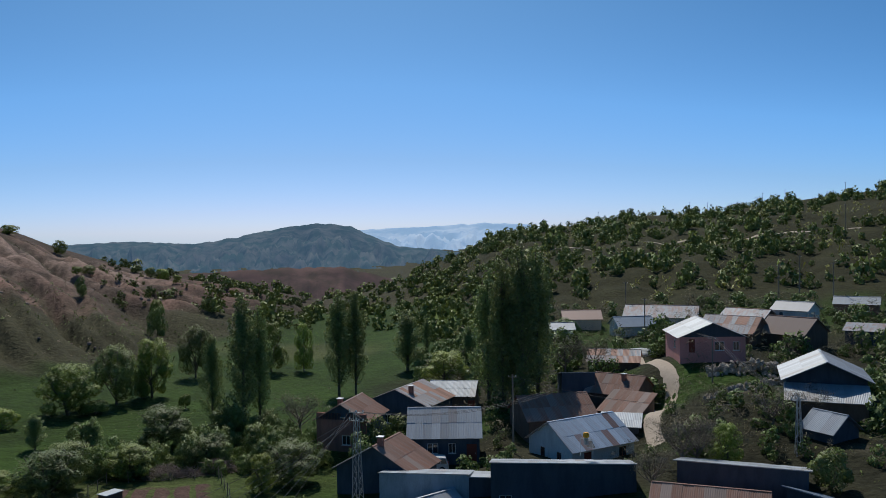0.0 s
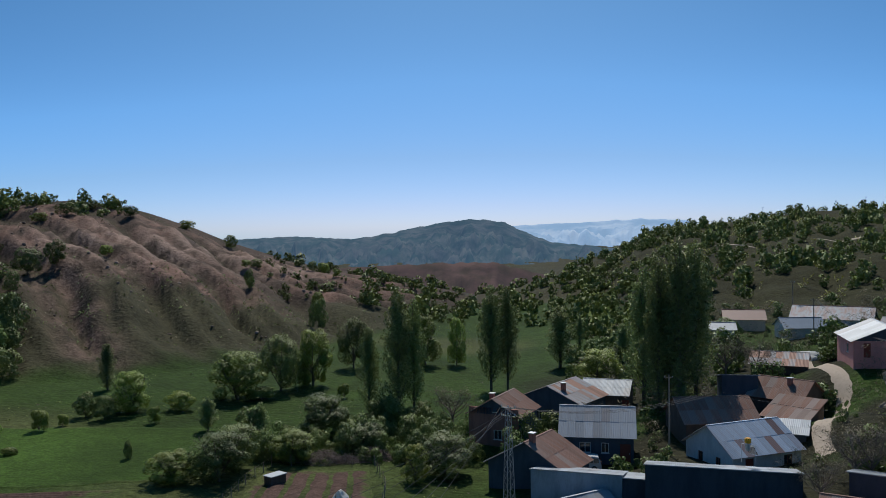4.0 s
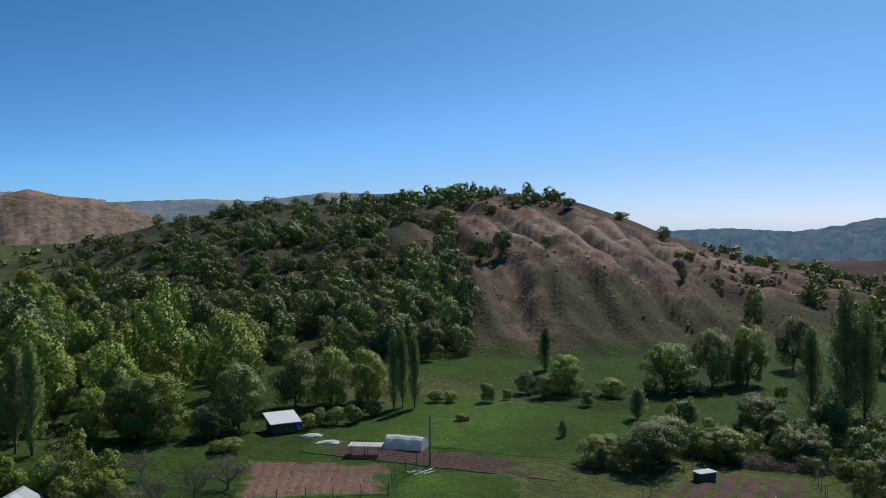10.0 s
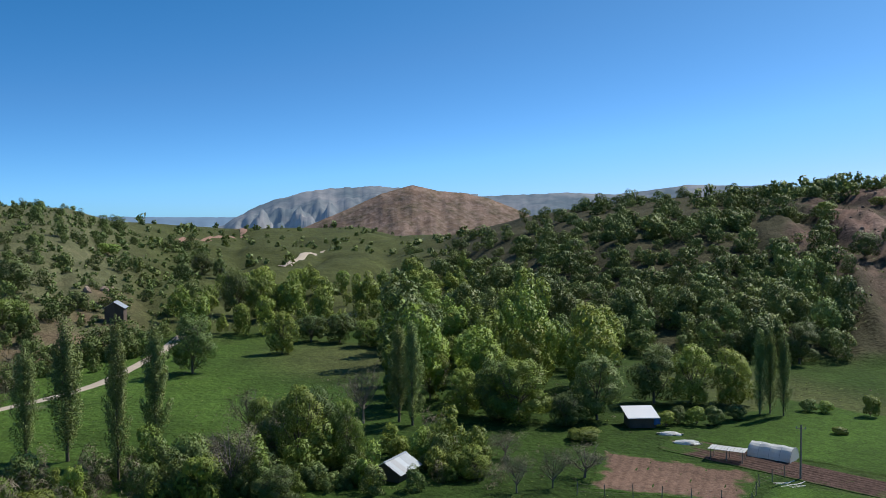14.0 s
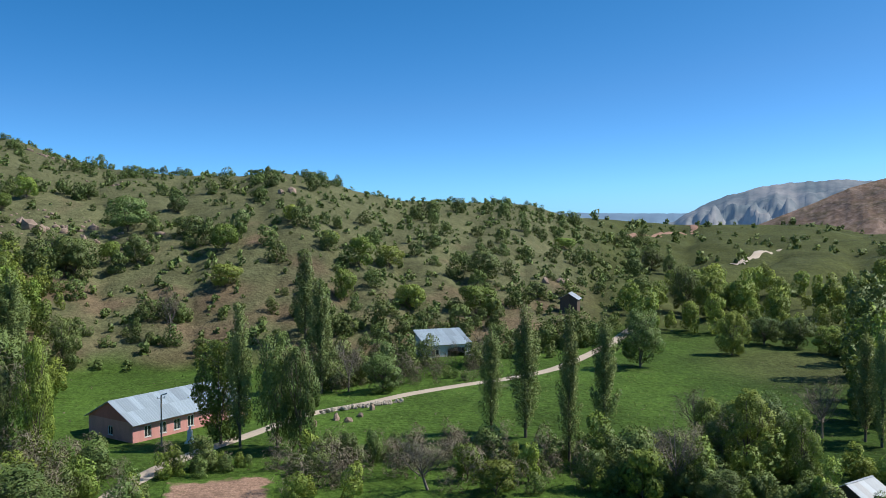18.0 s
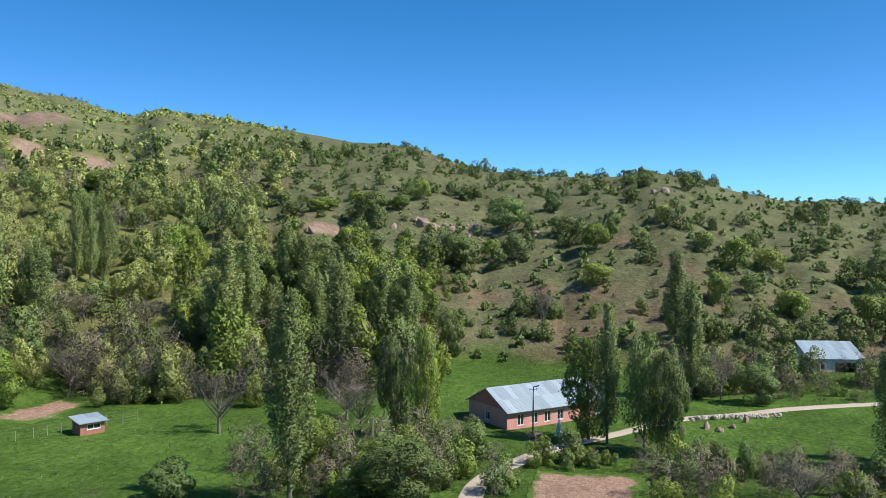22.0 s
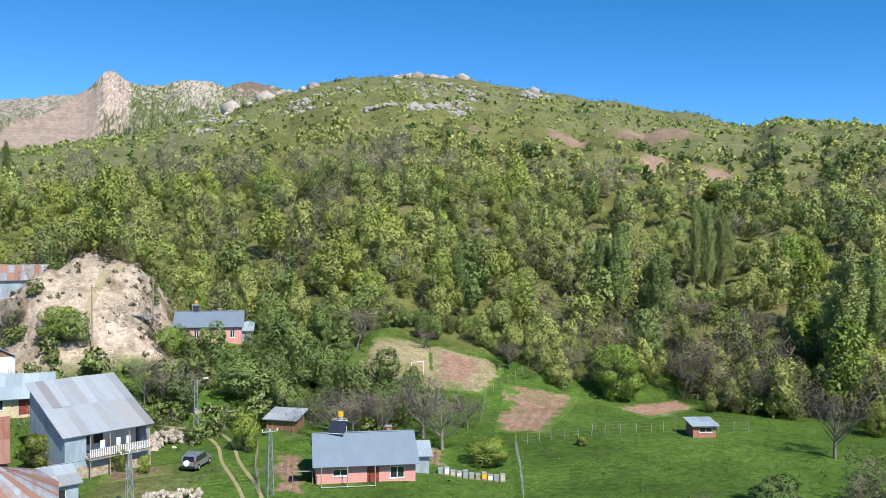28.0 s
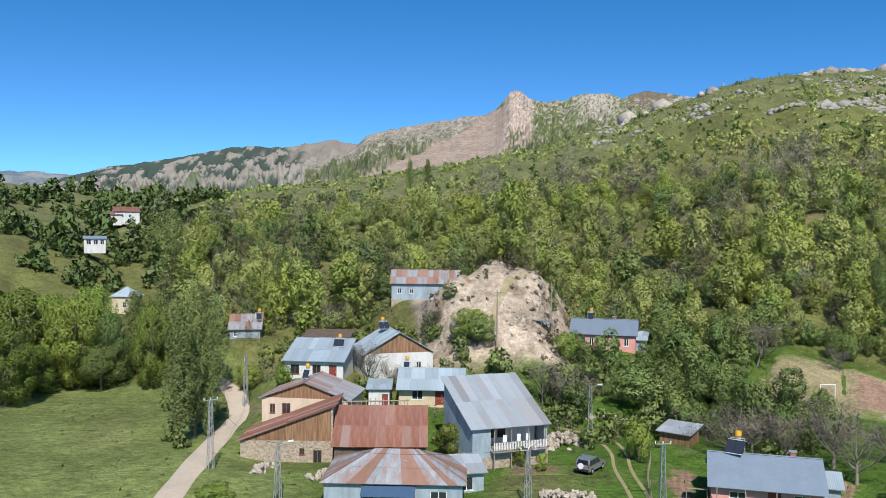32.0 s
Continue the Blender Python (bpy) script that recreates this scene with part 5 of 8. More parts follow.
house("white house with a blue-grey sheet roof and brown porch posts", 190.0, 128, 5.4, 8.6, 7, 2.7, 2.0, -14, "roof_school", "w_white", "shed", wins=(("f", -2.8, 0.6, 1.3, 1.4), ("f", 0.4, 0.8, 1.2, 1.2)), doors=(("f", 2.8, 0, 1.1, 2.0),), frame="frame_brown", over=0.6)
house("old whitewashed house with a weathered plank gable", 185.2, 131, 5.0, 10.4, 9, 3.8, 3.0, 14, "roof_school", "w_white", "gable_y", gable_mat="w_wood", wins=(("f", 3, 1.2, 0.8, 1.2),))
house("small barn with a rust-streaked roof", 194.8, 150, 8.2, 5.0, 4.5, 1.9, 1.8, -4, "roof_mixed", "w_blue", "shed", cat="barn", name="barn", wins=(("f", -1.6, 0.6, 0.6, 1.0),))
house("ruined flat-roofed mud house", 189.4, 142, 7.4, 7.4, 6, 2.2, 0.5, -10, "w_shade", "w_stone", "shed", pieces=False, cat="ruin", name="ruin")
house("blue-clad house with a rust-striped roof on the rocky rise", 183.0, 153, 13.6, 11.6, 6, 4.2, 2.0, -3, "roof_mixed", "w_blue", "gable_x", wins=(("f", -4.4, 2.2, 0.8, 1.0), ("f", -2.3, 2.2, 0.8, 1.0), ("f", 4.6, 2.2, 0.8, 1.2)), plinth=1.2)
house("single-storey pink house with a blue-grey roof", 171.1, 140, 8.0, 10.0, 6, 3.0, 1.9, -4, "roof_blue", "w_pink", "gable_x", wins=(("f", -3.1, 1.1, 0.75, 1.2), ("f", -1.8, 1.1, 0.75, 1.2), ("f", 2.2, 1.1, 0.75, 1.2), ("f", 3.6, 1.1, 0.75, 1.2)), chimney=(1.5, 0.5, 4.6, 0.7), pieces=False)
house("pale lean-to at the end of the pink house", 168.9, 141, 8.0, 2.4, 4, 1.9, 0.8, -4, "roof_school", "w_blue", "shed", cat="shed", name="shed")
house("small yellow house with a grey hipped roof among trees", 202.1, 200, 8.4, 4.6, 5, 3.6, 2.0, -25, "roof_school", "w_cream", "hip", pieces=False, wins=(("f", 0.5, 1.2, 0.9, 1.2),))
house("open pavilion with a grey roof on white posts", 203.98, 260, 21.2, 5.6, 4, 2.6, 0.6, 0, "roof_blue", "w_white", "shed", pieces=False, wins=(("f", -1.6, 0.9, 1.2, 1.3), ("f", 0.2, 0.9, 1.2, 1.3), ("f", 1.9, 0.9, 1.0, 1.3)), cat="pavilion", name="pavilion")
house("distant white house with a stepped red roof", 202.2, 330, 29.6, 8.4, 7, 3.2, 1.6, 10, "roof_red", "w_white", "gable_x", pieces=False, wins=(("f", -2, 1.0, 1, 1), ("f", 1, 1.0, 1, 1)))
house("distant low red-roofed wing", 203.0, 328, 29.2, 6, 5, 2.4, 1.0, 10, "roof_red", "w_white", "gable_x", pieces=False)

# ---- houses of the valley ----
house("long pink school with a pale blue-grey roof and red band", 109.6, 126.5, -2.4, 19.5, 9.5, 3.1, 2.3, 38, "roof_school", "w_pink", "gable_x",
      wins=[("f", x, 0.9, 1.1, 1.5) for x in (-7.4, -5.0, -2.7, -0.4, 6.6)] + [("l", 0, 1.0, 1.0, 1.2)], doors=(("f", 4.2, 0.1, 1.6, 2.4),), cat="school", gable_mat="w_salmon", name="school", over=0.6)
house("whitewashed hut with a grey roof and dark porch", 91.86, 165, 0.2, 9.0, 6.5, 3.0, 1.9, 20, "roof_school", "w_white", "shed", wins=(("f", -2.6, 0.9, 1.4, 1.2), ("r", 0.4, 0.9, 1.0, 1.1)), opens=(("f", 1.6, 0.2, 3.6, 2.1),), cat="hut", name="hut")
house("dark little barn on the slope", 83.36, 215, 5.2, 4.2, 4.5, 2.0, 1.3, -10, "roof_grey", "w_shade", "gable_y", pieces=False, cat="barn", name="barn")
house("small garden kiosk with a flat grey roof", 138.9, 122, -1.5, 3.2, 2.6, 1.7, 0.3, 22, "roof_school", "w_brick", "shed", over=0.5, cat="kiosk", name="kiosk", wins=(("f", 0.2, 0.7, 1.8, 0.7),))
# white paint on this tin roof stands in for its sun glint
house("garden shed with a bright tin roof and blue tarpaulin", 49.4, 114, 0.2, 3.5, 2.8, 1.8, -0.6, 196, "white_paint", "w_shade", "shed", over=0.5, cat="shed", name="shed")
house("weathered little shed with a pale roof among the trees", 65.7, 90, -0.6, 3.2, 4, 1.6, 0.9, -30, "roof_grey", "w_shade", "gable_y", cat="shed", name="shed")
# ---- roads, fields and other ground laid on the land ----
def spline(pts, n):
    """Smooth curve through points."""
    P = np.array(pts, float)
    P = np.vstack([2 * P[0] - P[1], P, 2 * P[-1] - P[-2]])
    out = []
    for i in range(1, len(P) - 2):
        for t in np.linspace(0, 1, n, endpoint=False):
            a, b, c, d = P[i - 1], P[i], P[i + 1], P[i + 2]
            out.append(0.5 * (2 * b + (c - a) * t + (2 * a - 5 * b + 4 * c - d) * t * t + (3 * b - a - 3 * c + d) * t ** 3))
    out.append(P[-2])
    return np.array(out)


def strip(name, label, places, width, mat, lift=0.07, category="road", seed=0):
    """A lane laid over the land through (bearing, distance) places, with ragged edges."""
    c = spline([tuple(at(a, d).xy) for a, d in places], 14)
    tan = np.gradient(c, axis=0)
    tan /= np.linalg.norm(tan, axis=1)[:, None]
    nor = np.stack([-tan[:, 1], tan[:, 0]], -1)
    k = 7
    V = []
    for j in range(k):
        f = (j / (k - 1) - 0.5)
        w = width * (1 + 0.1 * wave(c[:, 0], c[:, 1], 3.0, seed + (j > 3)))
        p = c + nor * (f * w)[:, None]
        z = land(p[:, 0], p[:, 1]) + lift - (0.16 if j in (0, k - 1) else 0) - (0.05 if j in (2, 4) else 0)
        V.append(np.column_stack([p, z]))
    V = np.stack(V, 1)
    n = len(c)
    idx = np.arange(n * k).reshape(n, k)
    Q = np.stack([idx[:-1, :-1], idx[1:, :-1], idx[1:, 1:], idx[:-1, 1:]], -1).reshape(-1, 4)[:, ::-1]
    for a, d in places:
        CLEAR.append((a, d, width * 0.9))
    mid = c[::6]
    for p in mid:
        CLEAR.append((math.degrees(math.atan2(-p[0], p[1])), float(np.hypot(*p)), width * 0.8))
    return tagged(new(name, raw_mesh(name, V.reshape(-1, 3), Q, mat, True)), label, category, kind="structure")


M["tilled"] = material("tilled_and_trodden_ground", (0.2, 0.15, 0.1), 0.95, cover=True, spec=0.1, spots=((0.1, 0.5, (0.7,)), (0.5, 0.55, (0.65,)), (2.0, 0.6, (0.55,)), (5, 0.55, (1.7,))), bump=0.15, bump_scale=3)
FIELD = {"soil": (0.2, 0.125, 0.09), "soil_red": (0.33, 0.21, 0.15), "soil_dry": (0.31, 0.26, 0.15), "soil_dark": (0.12, 0.075, 0.06), "lawn": (0.055, 0.105, 0.017)}


def patch(name, label, corners, cover, furrow=0.0, pitch=0.7, lift=0.06, category="field", clear=True, n=72, along=0, weeds=0.0, under=""):
    """A field over the land between four (bearing, distance) corners in order, with furrows and a grown-over border."""
    c = [np.array(at(a, d).xy) for a, d in corners]
    u, v = np.meshgrid(np.linspace(0, 1, n), np.linspace(0, 1, n), indexing="ij")
    ragged = 0.008 * np.sin(v * 19 + 1) + 0.007 * np.sin(v * 43)
    uu = np.clip(u + ragged * np.sin(u * np.pi) ** 0 * (np.abs(u - 0.5) * 2) ** 6, -0.05, 1.05)
    vv = v + (0.008 * np.sin(u * 17) + 0.007 * np.sin(u * 39 + 2)) * (np.abs(v - 0.5) * 2) ** 6
    P = (c[0][None, None] * ((1 - uu) * (1 - vv))[..., None] + c[1][None, None] * (uu * (1 - vv))[..., None]
         + c[2][None, None] * (uu * vv)[..., None] + c[3][None, None] * ((1 - uu) * vv)[..., None])
    x, y = P[..., 0], P[..., 1]
    z = land(x, y) + lift
    ln = np.linalg.norm(c[1] - c[0]) if along == 0 else np.linalg.norm(c[3] - c[0])
    w = (uu if along == 0 else vv) * ln / pitch * 2 * np.pi
    rim = np.minimum(np.minimum(u, 1 - u) * ln, np.minimum(v, 1 - v) * (np.linalg.norm(c[3] - c[0]) if along == 0 else np.linalg.norm(c[1] - c[0])))
    own = fade(rim + 0.9 * wave(x, y, 1.3, 15) + 0.6 * wave(x, y, 0.5, 16), 0.5, 1.5) * (1 - weeds * fade(wave(x, y, 2.6, 17) + 0.5 * wave(x, y, 0.8, 18), 0.0, 0.6))
    z = z + own * (furrow * np.sin(w + 0.3 * wave(x, y, 2.5, 6)) + 0.03 * wave(x, y, 0.9, 4))
    band = 0.82 + 0.18 * np.sin((uu if along == 0 else vv) * ln / 4.3 + 1.5 * np.sin(ln)) * (cover == "lawn")
    tone = np.array(FIELD[cover]) * (band + 0.1 * wave(x, y, 5, 19))[..., None] / 0.82
    tone = (np.array(FIELD[under]) if under else cover_at(x, y)) * (1 - own[..., None]) + tone * own[..., None]
    edge = (u == 0) | (u == 1) | (v == 0) | (v == 1)
    z = np.where(edge, z - 0.25, z)
    idx = np.arange(n * n).reshape(n, n)
    Q = np.stack([idx[:-1, :-1], idx[1:, :-1], idx[1:, 1:], idx[:-1, 1:]], -1).reshape(-1, 4)
    a0 = (c[1] - c[0])[0] * (c[3] - c[0])[1] - (c[1] - c[0])[1] * (c[3] - c[0])[0]
    if a0 < 0:
        Q = Q[:, ::-1]
    if clear:
        for f in (0.15, 0.5, 0.85):
            for g in (0.15, 0.5, 0.85):
                p = c[0] * (1 - f) * (1 - g) + c[1] * f * (1 - g) + c[2] * f * g + c[3] * (1 - f) * g
                CLEAR.append((math.degrees(math.atan2(-p[0], p[1])), float(np.hypot(*p)), 0.24 * max(np.linalg.norm(c[1] - c[0]), np.linalg.norm(c[3] - c[0]))))
    me = raw_mesh(name, np.stack([x, y, z], -1).reshape(-1, 3), Q, M["tilled"], True)
    tint = me.color_attributes.new("cover", "FLOAT_COLOR", "POINT")
    tint.data.foreach_set("color", np.concatenate([tone, np.ones(x.shape + (1,))], -1).astype(np.float32).ravel())
    return tagged(new(name, me), label, category, kind="structure")


strip("road_village", "pale dirt lane winding between the houses", ((-13.9, 101), (-13.6, 108), (-14.3, 116), (-14.85, 123), (-14.6, 129), (-13.8, 135), (-13, 143), (-12.6, 152)), 2.3, M["dirt_road"], seed=1)
strip("road_valley", "pale gravel lane along the foot of the dry slope", ((114.6, 80), (113.9, 89), (111.7, 97), (108.6, 106), (106.4, 112), (103.5, 119), (100.8, 126), (97, 131), (94, 137), (90.5, 143), (87.3, 148), (84.5, 156), (82.8, 167), (80.5, 190), (78, 230)), 3.0, M["dirt_road"], seed=2)
strip("road_plateau", "pale track climbing to the green plateau", ((73.1, 346), (71.8, 389), (70.4, 448)), 3.4, M["dirt_road"], lift=0.3, seed=3)
strip("road_plateau_far", "faint brown track over the plateau", ((80, 420), (77.5, 520), (75.5, 600), (75.9, 675)), 5.0, M["soil_red"], seed=9)
strip("road_west", "curving pale dirt road beside the meadow", ((201.5, 78), (200.0, 85), (199.3, 89), (198.3, 96), (197.0, 106), (195.85, 115), (195.2, 122), (195.4, 129), (196.0, 135), (197.2, 141)), 2.8, M["dirt_road"], lift=0.16, seed=4)
strip("track_left_rut", "worn wheel rut in the grass", ((168.5, 78), (169.3, 87), (170.3, 96), (170.6, 103), (171.6, 108), (174, 110)), 0.5, M["soil_dry"], seed=5)
strip("track_right_rut", "worn wheel rut in the grass", ((167.3, 78), (168.1, 87), (169.2, 96), (169.7, 104), (171.0, 110), (174, 112.5)), 0.5, M["soil_dry"], seed=6)
strip("road_slope", "narrow track cut across the far slope", ((-26, 330), (-20, 345), (-14, 350), (-8, 360), (-3, 380)), 3.2, M["dirt_road"], seed=7)
strip("path_mound", "footpath up the chalky mound", ((178.8, 131), (178.2, 137), (177.4, 143), (176.2, 147)), 1.2, M["soil_dry"], seed=8)

patch("field_lawn", "bright green hay meadow", ((46.5, 108), (27.5, 96), (23, 120), (41, 138)), "lawn", lift=0.09)
patch("field_small_lawn", "green grass plot below the garden", ((43, 82), (33, 82), (33, 91), (41, 93)), "lawn", lift=0.08)
patch("field_garden", "brown dug garden plot with furrows", ((53, 86), (42.6, 85), (42.0, 96), (51.8, 101)), "soil", 0.05, 1.1)
patch("field_strip", "dark tilled strip beside the meadow", ((48.5, 103), (31, 89), (30, 94.5), (47.5, 110)), "soil_dark", 0.05, 0.9, along=1)
patch("field_beds", "dark garden beds with paths between", ((25.5, 81), (15, 83), (15.3, 97), (22.3, 98)), "soil_dark", 0.1, 2.6)
patch("field_red", "reddish ploughed field by the school", ((111.3, 80), (103.2, 80), (103.0, 95), (110, 95)), "soil_red", 0.05, 0.8, along=1)
patch("field_plot_west", "tilled pinkish-brown plot", ((152.4, 114), (148.8, 115), (146.6, 140), (151.8, 138)), "soil_red", 0.04, 1.2, weeds=0.25)
patch("field_plot_east", "tilled pinkish-brown plot beside the orchard", ((144.9, 137), (142.2, 130), (139.0, 143), (140.4, 148)), "soil_red", 0.04, 1.0, weeds=0.25)
patch("pitch", "dry straw-coloured football pitch", ((162.4, 130), (153.0, 132), (151.3, 146), (160.3, 150)), "soil_dry", category="pitch", weeds=0.5)
patch("pitch_bare", "bare pink earth of the pitch", ((156.4, 134), (153.9, 135), (152.6, 145), (156.2, 147)), "soil_red", lift=0.12, category="pitch", under="soil_dry")
patch("field_yard", "dug earth plot behind the house", ((167.3, 84), (164.6, 84), (164.9, 99), (167.2, 101)), "soil_red", 0.05, 0.8, weeds=0.25)
patch("field_yard_east", "small patch of dug soil", ((157.3, 94), (155.4, 95), (155.2, 104), (157, 104)), "soil_red", 0.06, 0.8, weeds=0.25)
patch("flower_bed", "bare earth bed in front of the veranda", ((178.0, 92), (173.3, 93), (173.3, 97), (177.6, 96)), "soil", 0.03, 0.7)


# ---- masts, wires, fences ----
def rod_part(name, segs, mat, parent, label="", sides=5):
    ob = new(name, raw_mesh(name, *sticks(segs, sides), mat))
    ob.parent = parent
    return tagged(ob, label)


def lattice_pole(az, d, h, lamp=False, arms=1, label="grey steel lattice pole carrying power cables", turn=20, base=0.32):
    p = on(az, d, -0.2)
    root = thing("lattice_pole", label, "pole", p, az + turn, "power poles")
    top = base * 0.42
    segs = []
    n = int(h / 0.55)
    corner = ((-1, -1), (1, -1), (1, 1), (-1, 1))
    for cx, cy in corner:
        segs.append(((cx * base, cy * base, 0), (cx * top, cy * top, h), 0.045, 0.035))
    for i in range(n):
        z0, z1 = h * i / n, h * (i + 1) / n
        w0, w1 = base + (top - base) * i / n, base + (top - base) * (i + 1) / n
        for q in range(4):
            a, b = corner[q], corner[(q + 1) % 4]
            if i % 2:
                a, b = b, a
            segs.append(((a[0] * w0, a[1] * w0, z0), (b[0] * w1, b[1] * w1, z1), 0.022, 0.022))
    rod_part("mast", segs, M["steel"], root, sides=4)
    for k in range(arms):
        z = h - 0.1 - 0.8 * k
        arm = rod_part("crossarm", [((-0.8, 0, z), (0.8, 0, z), 0.05, 0.05)], M["steel"], root, sides=4)
        for x in (-0.75, 0, 0.75):
            rod_part("insulator", [((x, 0, z + 0.03), (x, 0, z + 0.16), 0.035, 0.07), ((x, 0, z + 0.16), (x, 0, z + 0.28), 0.07, 0.04)], M["frame_white"], arm, sides=6)
    if lamp:
        rod_part("lamp_arm", [((0, 0, h - 0.3), (0.9, -0.4, h + 0.15), 0.035, 0.03)], M["steel"], root)
        rod_part("lamp_head", [((0.85, -0.38, h + 0.13), (1.35, -0.6, h + 0.2), 0.08, 0.13)], M["frame_white"], root, sides=6)
    return p + Vector((0, 0, h))


def wood_pole(az, d, h, label="weathered wooden pole with a cable", lamp=False):
    p = on(az, d, -0.2)
    root = thing("wooden_pole", label, "pole", p, az, "power poles")
    rod_part("post", [((0, 0, 0), (0.03, 0, h), 0.12, 0.085)], M["timber"], root, sides=7)
    arm = rod_part("crossarm", [((-0.5, 0, h - 0.35), (0.5, 0, h - 0.35), 0.04, 0.04)], M["timber"], root, sides=4)
    for x in (-0.42, 0.42):
        rod_part("insulator", [((x, 0, h - 0.32), (x, 0, h - 0.16), 0.04, 0.05)], M["frame_white"], arm, sides=6)
    if lamp:
        rod_part("lamp_head", [((0, 0, h), (0.7, -0.3, h + 0.25), 0.05, 0.1)], M["steel"], root)
    return p + Vector((0, 0, h - 0.2))


def cable(a, b, sag=1.0, n=14, r=0.018):
    a, b = np.array(a), np.array(b)
    pts = [a + (b - a) * t - np.array((0, 0, sag * 4 * t * (1 - t))) for t in np.linspace(0, 1, n)]
    me = raw_mesh("cable", *tube(pts, r), M["wire"])
    tagged(new("cable", me), "thin dark power cable hanging between poles", "cable", "power cables")


top_a = lattice_pole(6.0, 84, 10.2, arms=2, turn=-30, base=0.45, label="tall steel lattice power pole with many cables")
for k in range(7):
    cable(top_a + Vector((0.25 * k - 0.75, 0.1 * k, -0.25 * (k % 3))), at(13 + 1.2 * k, 62, 4 + 0.5 * k), 0.5)
for k in range(3):
    cable(top_a + Vector((0.3 * k - 0.3, 0, 0)), at(-7.2, 93, 9.0 + 0.25 * k), 1.2)
top_b = wood_pole(-4.5, 101, 9.6)
top_c = lattice_pole(-22.5, 95, 6.0, arms=1, label="grey steel pole between bare trees")
top_d = wood_pole(-17.4, 122, 6.5)
top_e = wood_pole(-13.2, 168, 8.0)
for k in range(4):
    cable(top_d + Vector((0.2 * k, 0, 0)), top_c + Vector((0.25 * k - 0.4, 0, 0)), 0.8)
    cable(top_e + Vector((0.2 * k, 0, 0)), top_d + Vector((0.2 * k, 0, 0)), 1.2)
cable(top_b, top_c, 1.8)
for az, d, h in ((-12.0, 190, 9), (-24.5, 200, 10), (-22.6, 215, 9), (-21.4, 210, 8), (-25.2, 330, 9)):
    wood_pole(az, d, h, "distant utility pole on the slope")
for az, d in ((-10.3, 545), (-16.1, 550), (-17.2, 552), (-20.5, 535), (-21.8, 530), (-25.2, 515), (-2.9, 555)):
    wood_pole(az, d, 7.5, "slender pole on the skyline")
wood_pole(39.6, 95, 5.8)
wood_pole(110.2, 113.5, 6.8, lamp=True, label="dark street lamp pole before the school")
wood_pole(121, 92, 6.5)
p1 = lattice_pole(171.95, 105, 7.8, lamp=True, arms=0, label="steel lattice street lamp by the grass track", turn=0)
p2 = lattice_pole(176.0, 82, 5.6, arms=1)
p3 = lattice_pole(167.25, 84, 6.6, arms=1)
p4 = lattice_pole(192.7, 84, 5.8, lamp=True, arms=0)
p5 = lattice_pole(197.0, 96, 7.8, arms=1, label="slim lattice pole beside the dirt road")
p6 = lattice_pole(194.8, 124, 7.6, arms=0)
p7 = wood_pole(178.2, 130, 9.5, label="tall wooden pole at the foot of the mound")
p8 = wood_pole(174.6, 137, 9.0, label="thin wooden pole beside the pink house")
wood_pole(196.4, 148, 8.0)
cable(p1, p7, 1.2)
cable(p7, p8, 1.0)
cable(p2, p3, 0.7)
cable(p2, p1, 0.8)
cable(p5, p6, 1.0)
cable(p4, p5, 1.0)
cable(p4, p2, 0.8)


def fence(label, places, spacing=2.2, h=1.25, wires=3, post="timber"):
    c = [at(a, d) for a, d in places]
    root = thing("fence", label, "fence", on(*places[0]), 0, "field fences")
    o = root.matrix_world.translation
    tops = []
    for a, b in zip(c, c[1:]):
        n = max(1, int((b - a).length / spacing))
        for i in range(n + (b == c[-1])):
            p = a.lerp(b, i / n)
            p.z = ground_z(p.x, p.y)
            q = p - o
            k = h * (0.9 + 0.2 * rng.random())
            rod_part("post", [((q.x, q.y, q.z - 0.2), (q.x + rng.normal() * 0.05, q.y + rng.normal() * 0.05, q.z + k), 0.05, 0.045)], M[post], root, sides=5)
            tops.append(np.array((q.x, q.y, q.z)))
    for w in range(wires):
        z = np.array((0, 0, h * (0.3 + 0.3 * w)))
        new("wire", raw_mesh("wire", *tube([p + z for p in tops], 0.007), M["timber"])).parent = root
    return root


fence("wooden post and wire fence round the garden plot", ((53.5, 84), (48, 84.5), (42.4, 85), (42.0, 91), (40.5, 95)))
fence("thin post and wire fence round the dark beds", ((25.5, 84), (23.5, 93), (21.8, 100), (18, 100), (15, 99), (14.3, 90), (14.5, 84)))
fence("pale wire-mesh fence across the green field", ((150.3, 86), (150.6, 98), (150.9, 108), (148.5, 112), (145, 117), (142, 121), (139.7, 124), (136, 127)), 1.9, 1.4, 4, "steel")
fence("fence of thin posts behind the tilled plots", ((153.2, 120), (152.9, 132), (150.5, 143), (147, 146), (143, 148)), 2.4, 1.3, 3)
fence("garden fence along the grass track", ((167.9, 84), (168.2, 93), (168.0, 101)), 1.2, 1.2, 4)

# ---- vehicles ----
def extrude_profile(bm, pts, half, taper=0.0):
    """Side outline in x, z pushed out to both sides; the upper part leans in by taper."""
    zmax, zmin = max(p[1] for p in pts), min(p[1] for p in pts)
    rings = []
    for s in (-1, 1):
        rings.append([bm.verts.new((x, s * (half - taper * ((z - zmin) / (zmax - zmin)) ** 2), z)) for x, z in pts])
    n = len(pts)
    for i in range(n):
        j = (i + 1) % n
        bm.faces.new((rings[0][i], rings[0][j], rings[1][j], rings[1][i]))
    bm.faces.new(rings[0][::-1])
    bm.faces.new(rings[1])
    bmesh.ops.recalc_face_normals(bm, faces=bm.faces)
    bmesh.ops.bevel(bm, geom=bm.edges[:], offset=0.035, segments=2, affect="EDGES")
    return bm


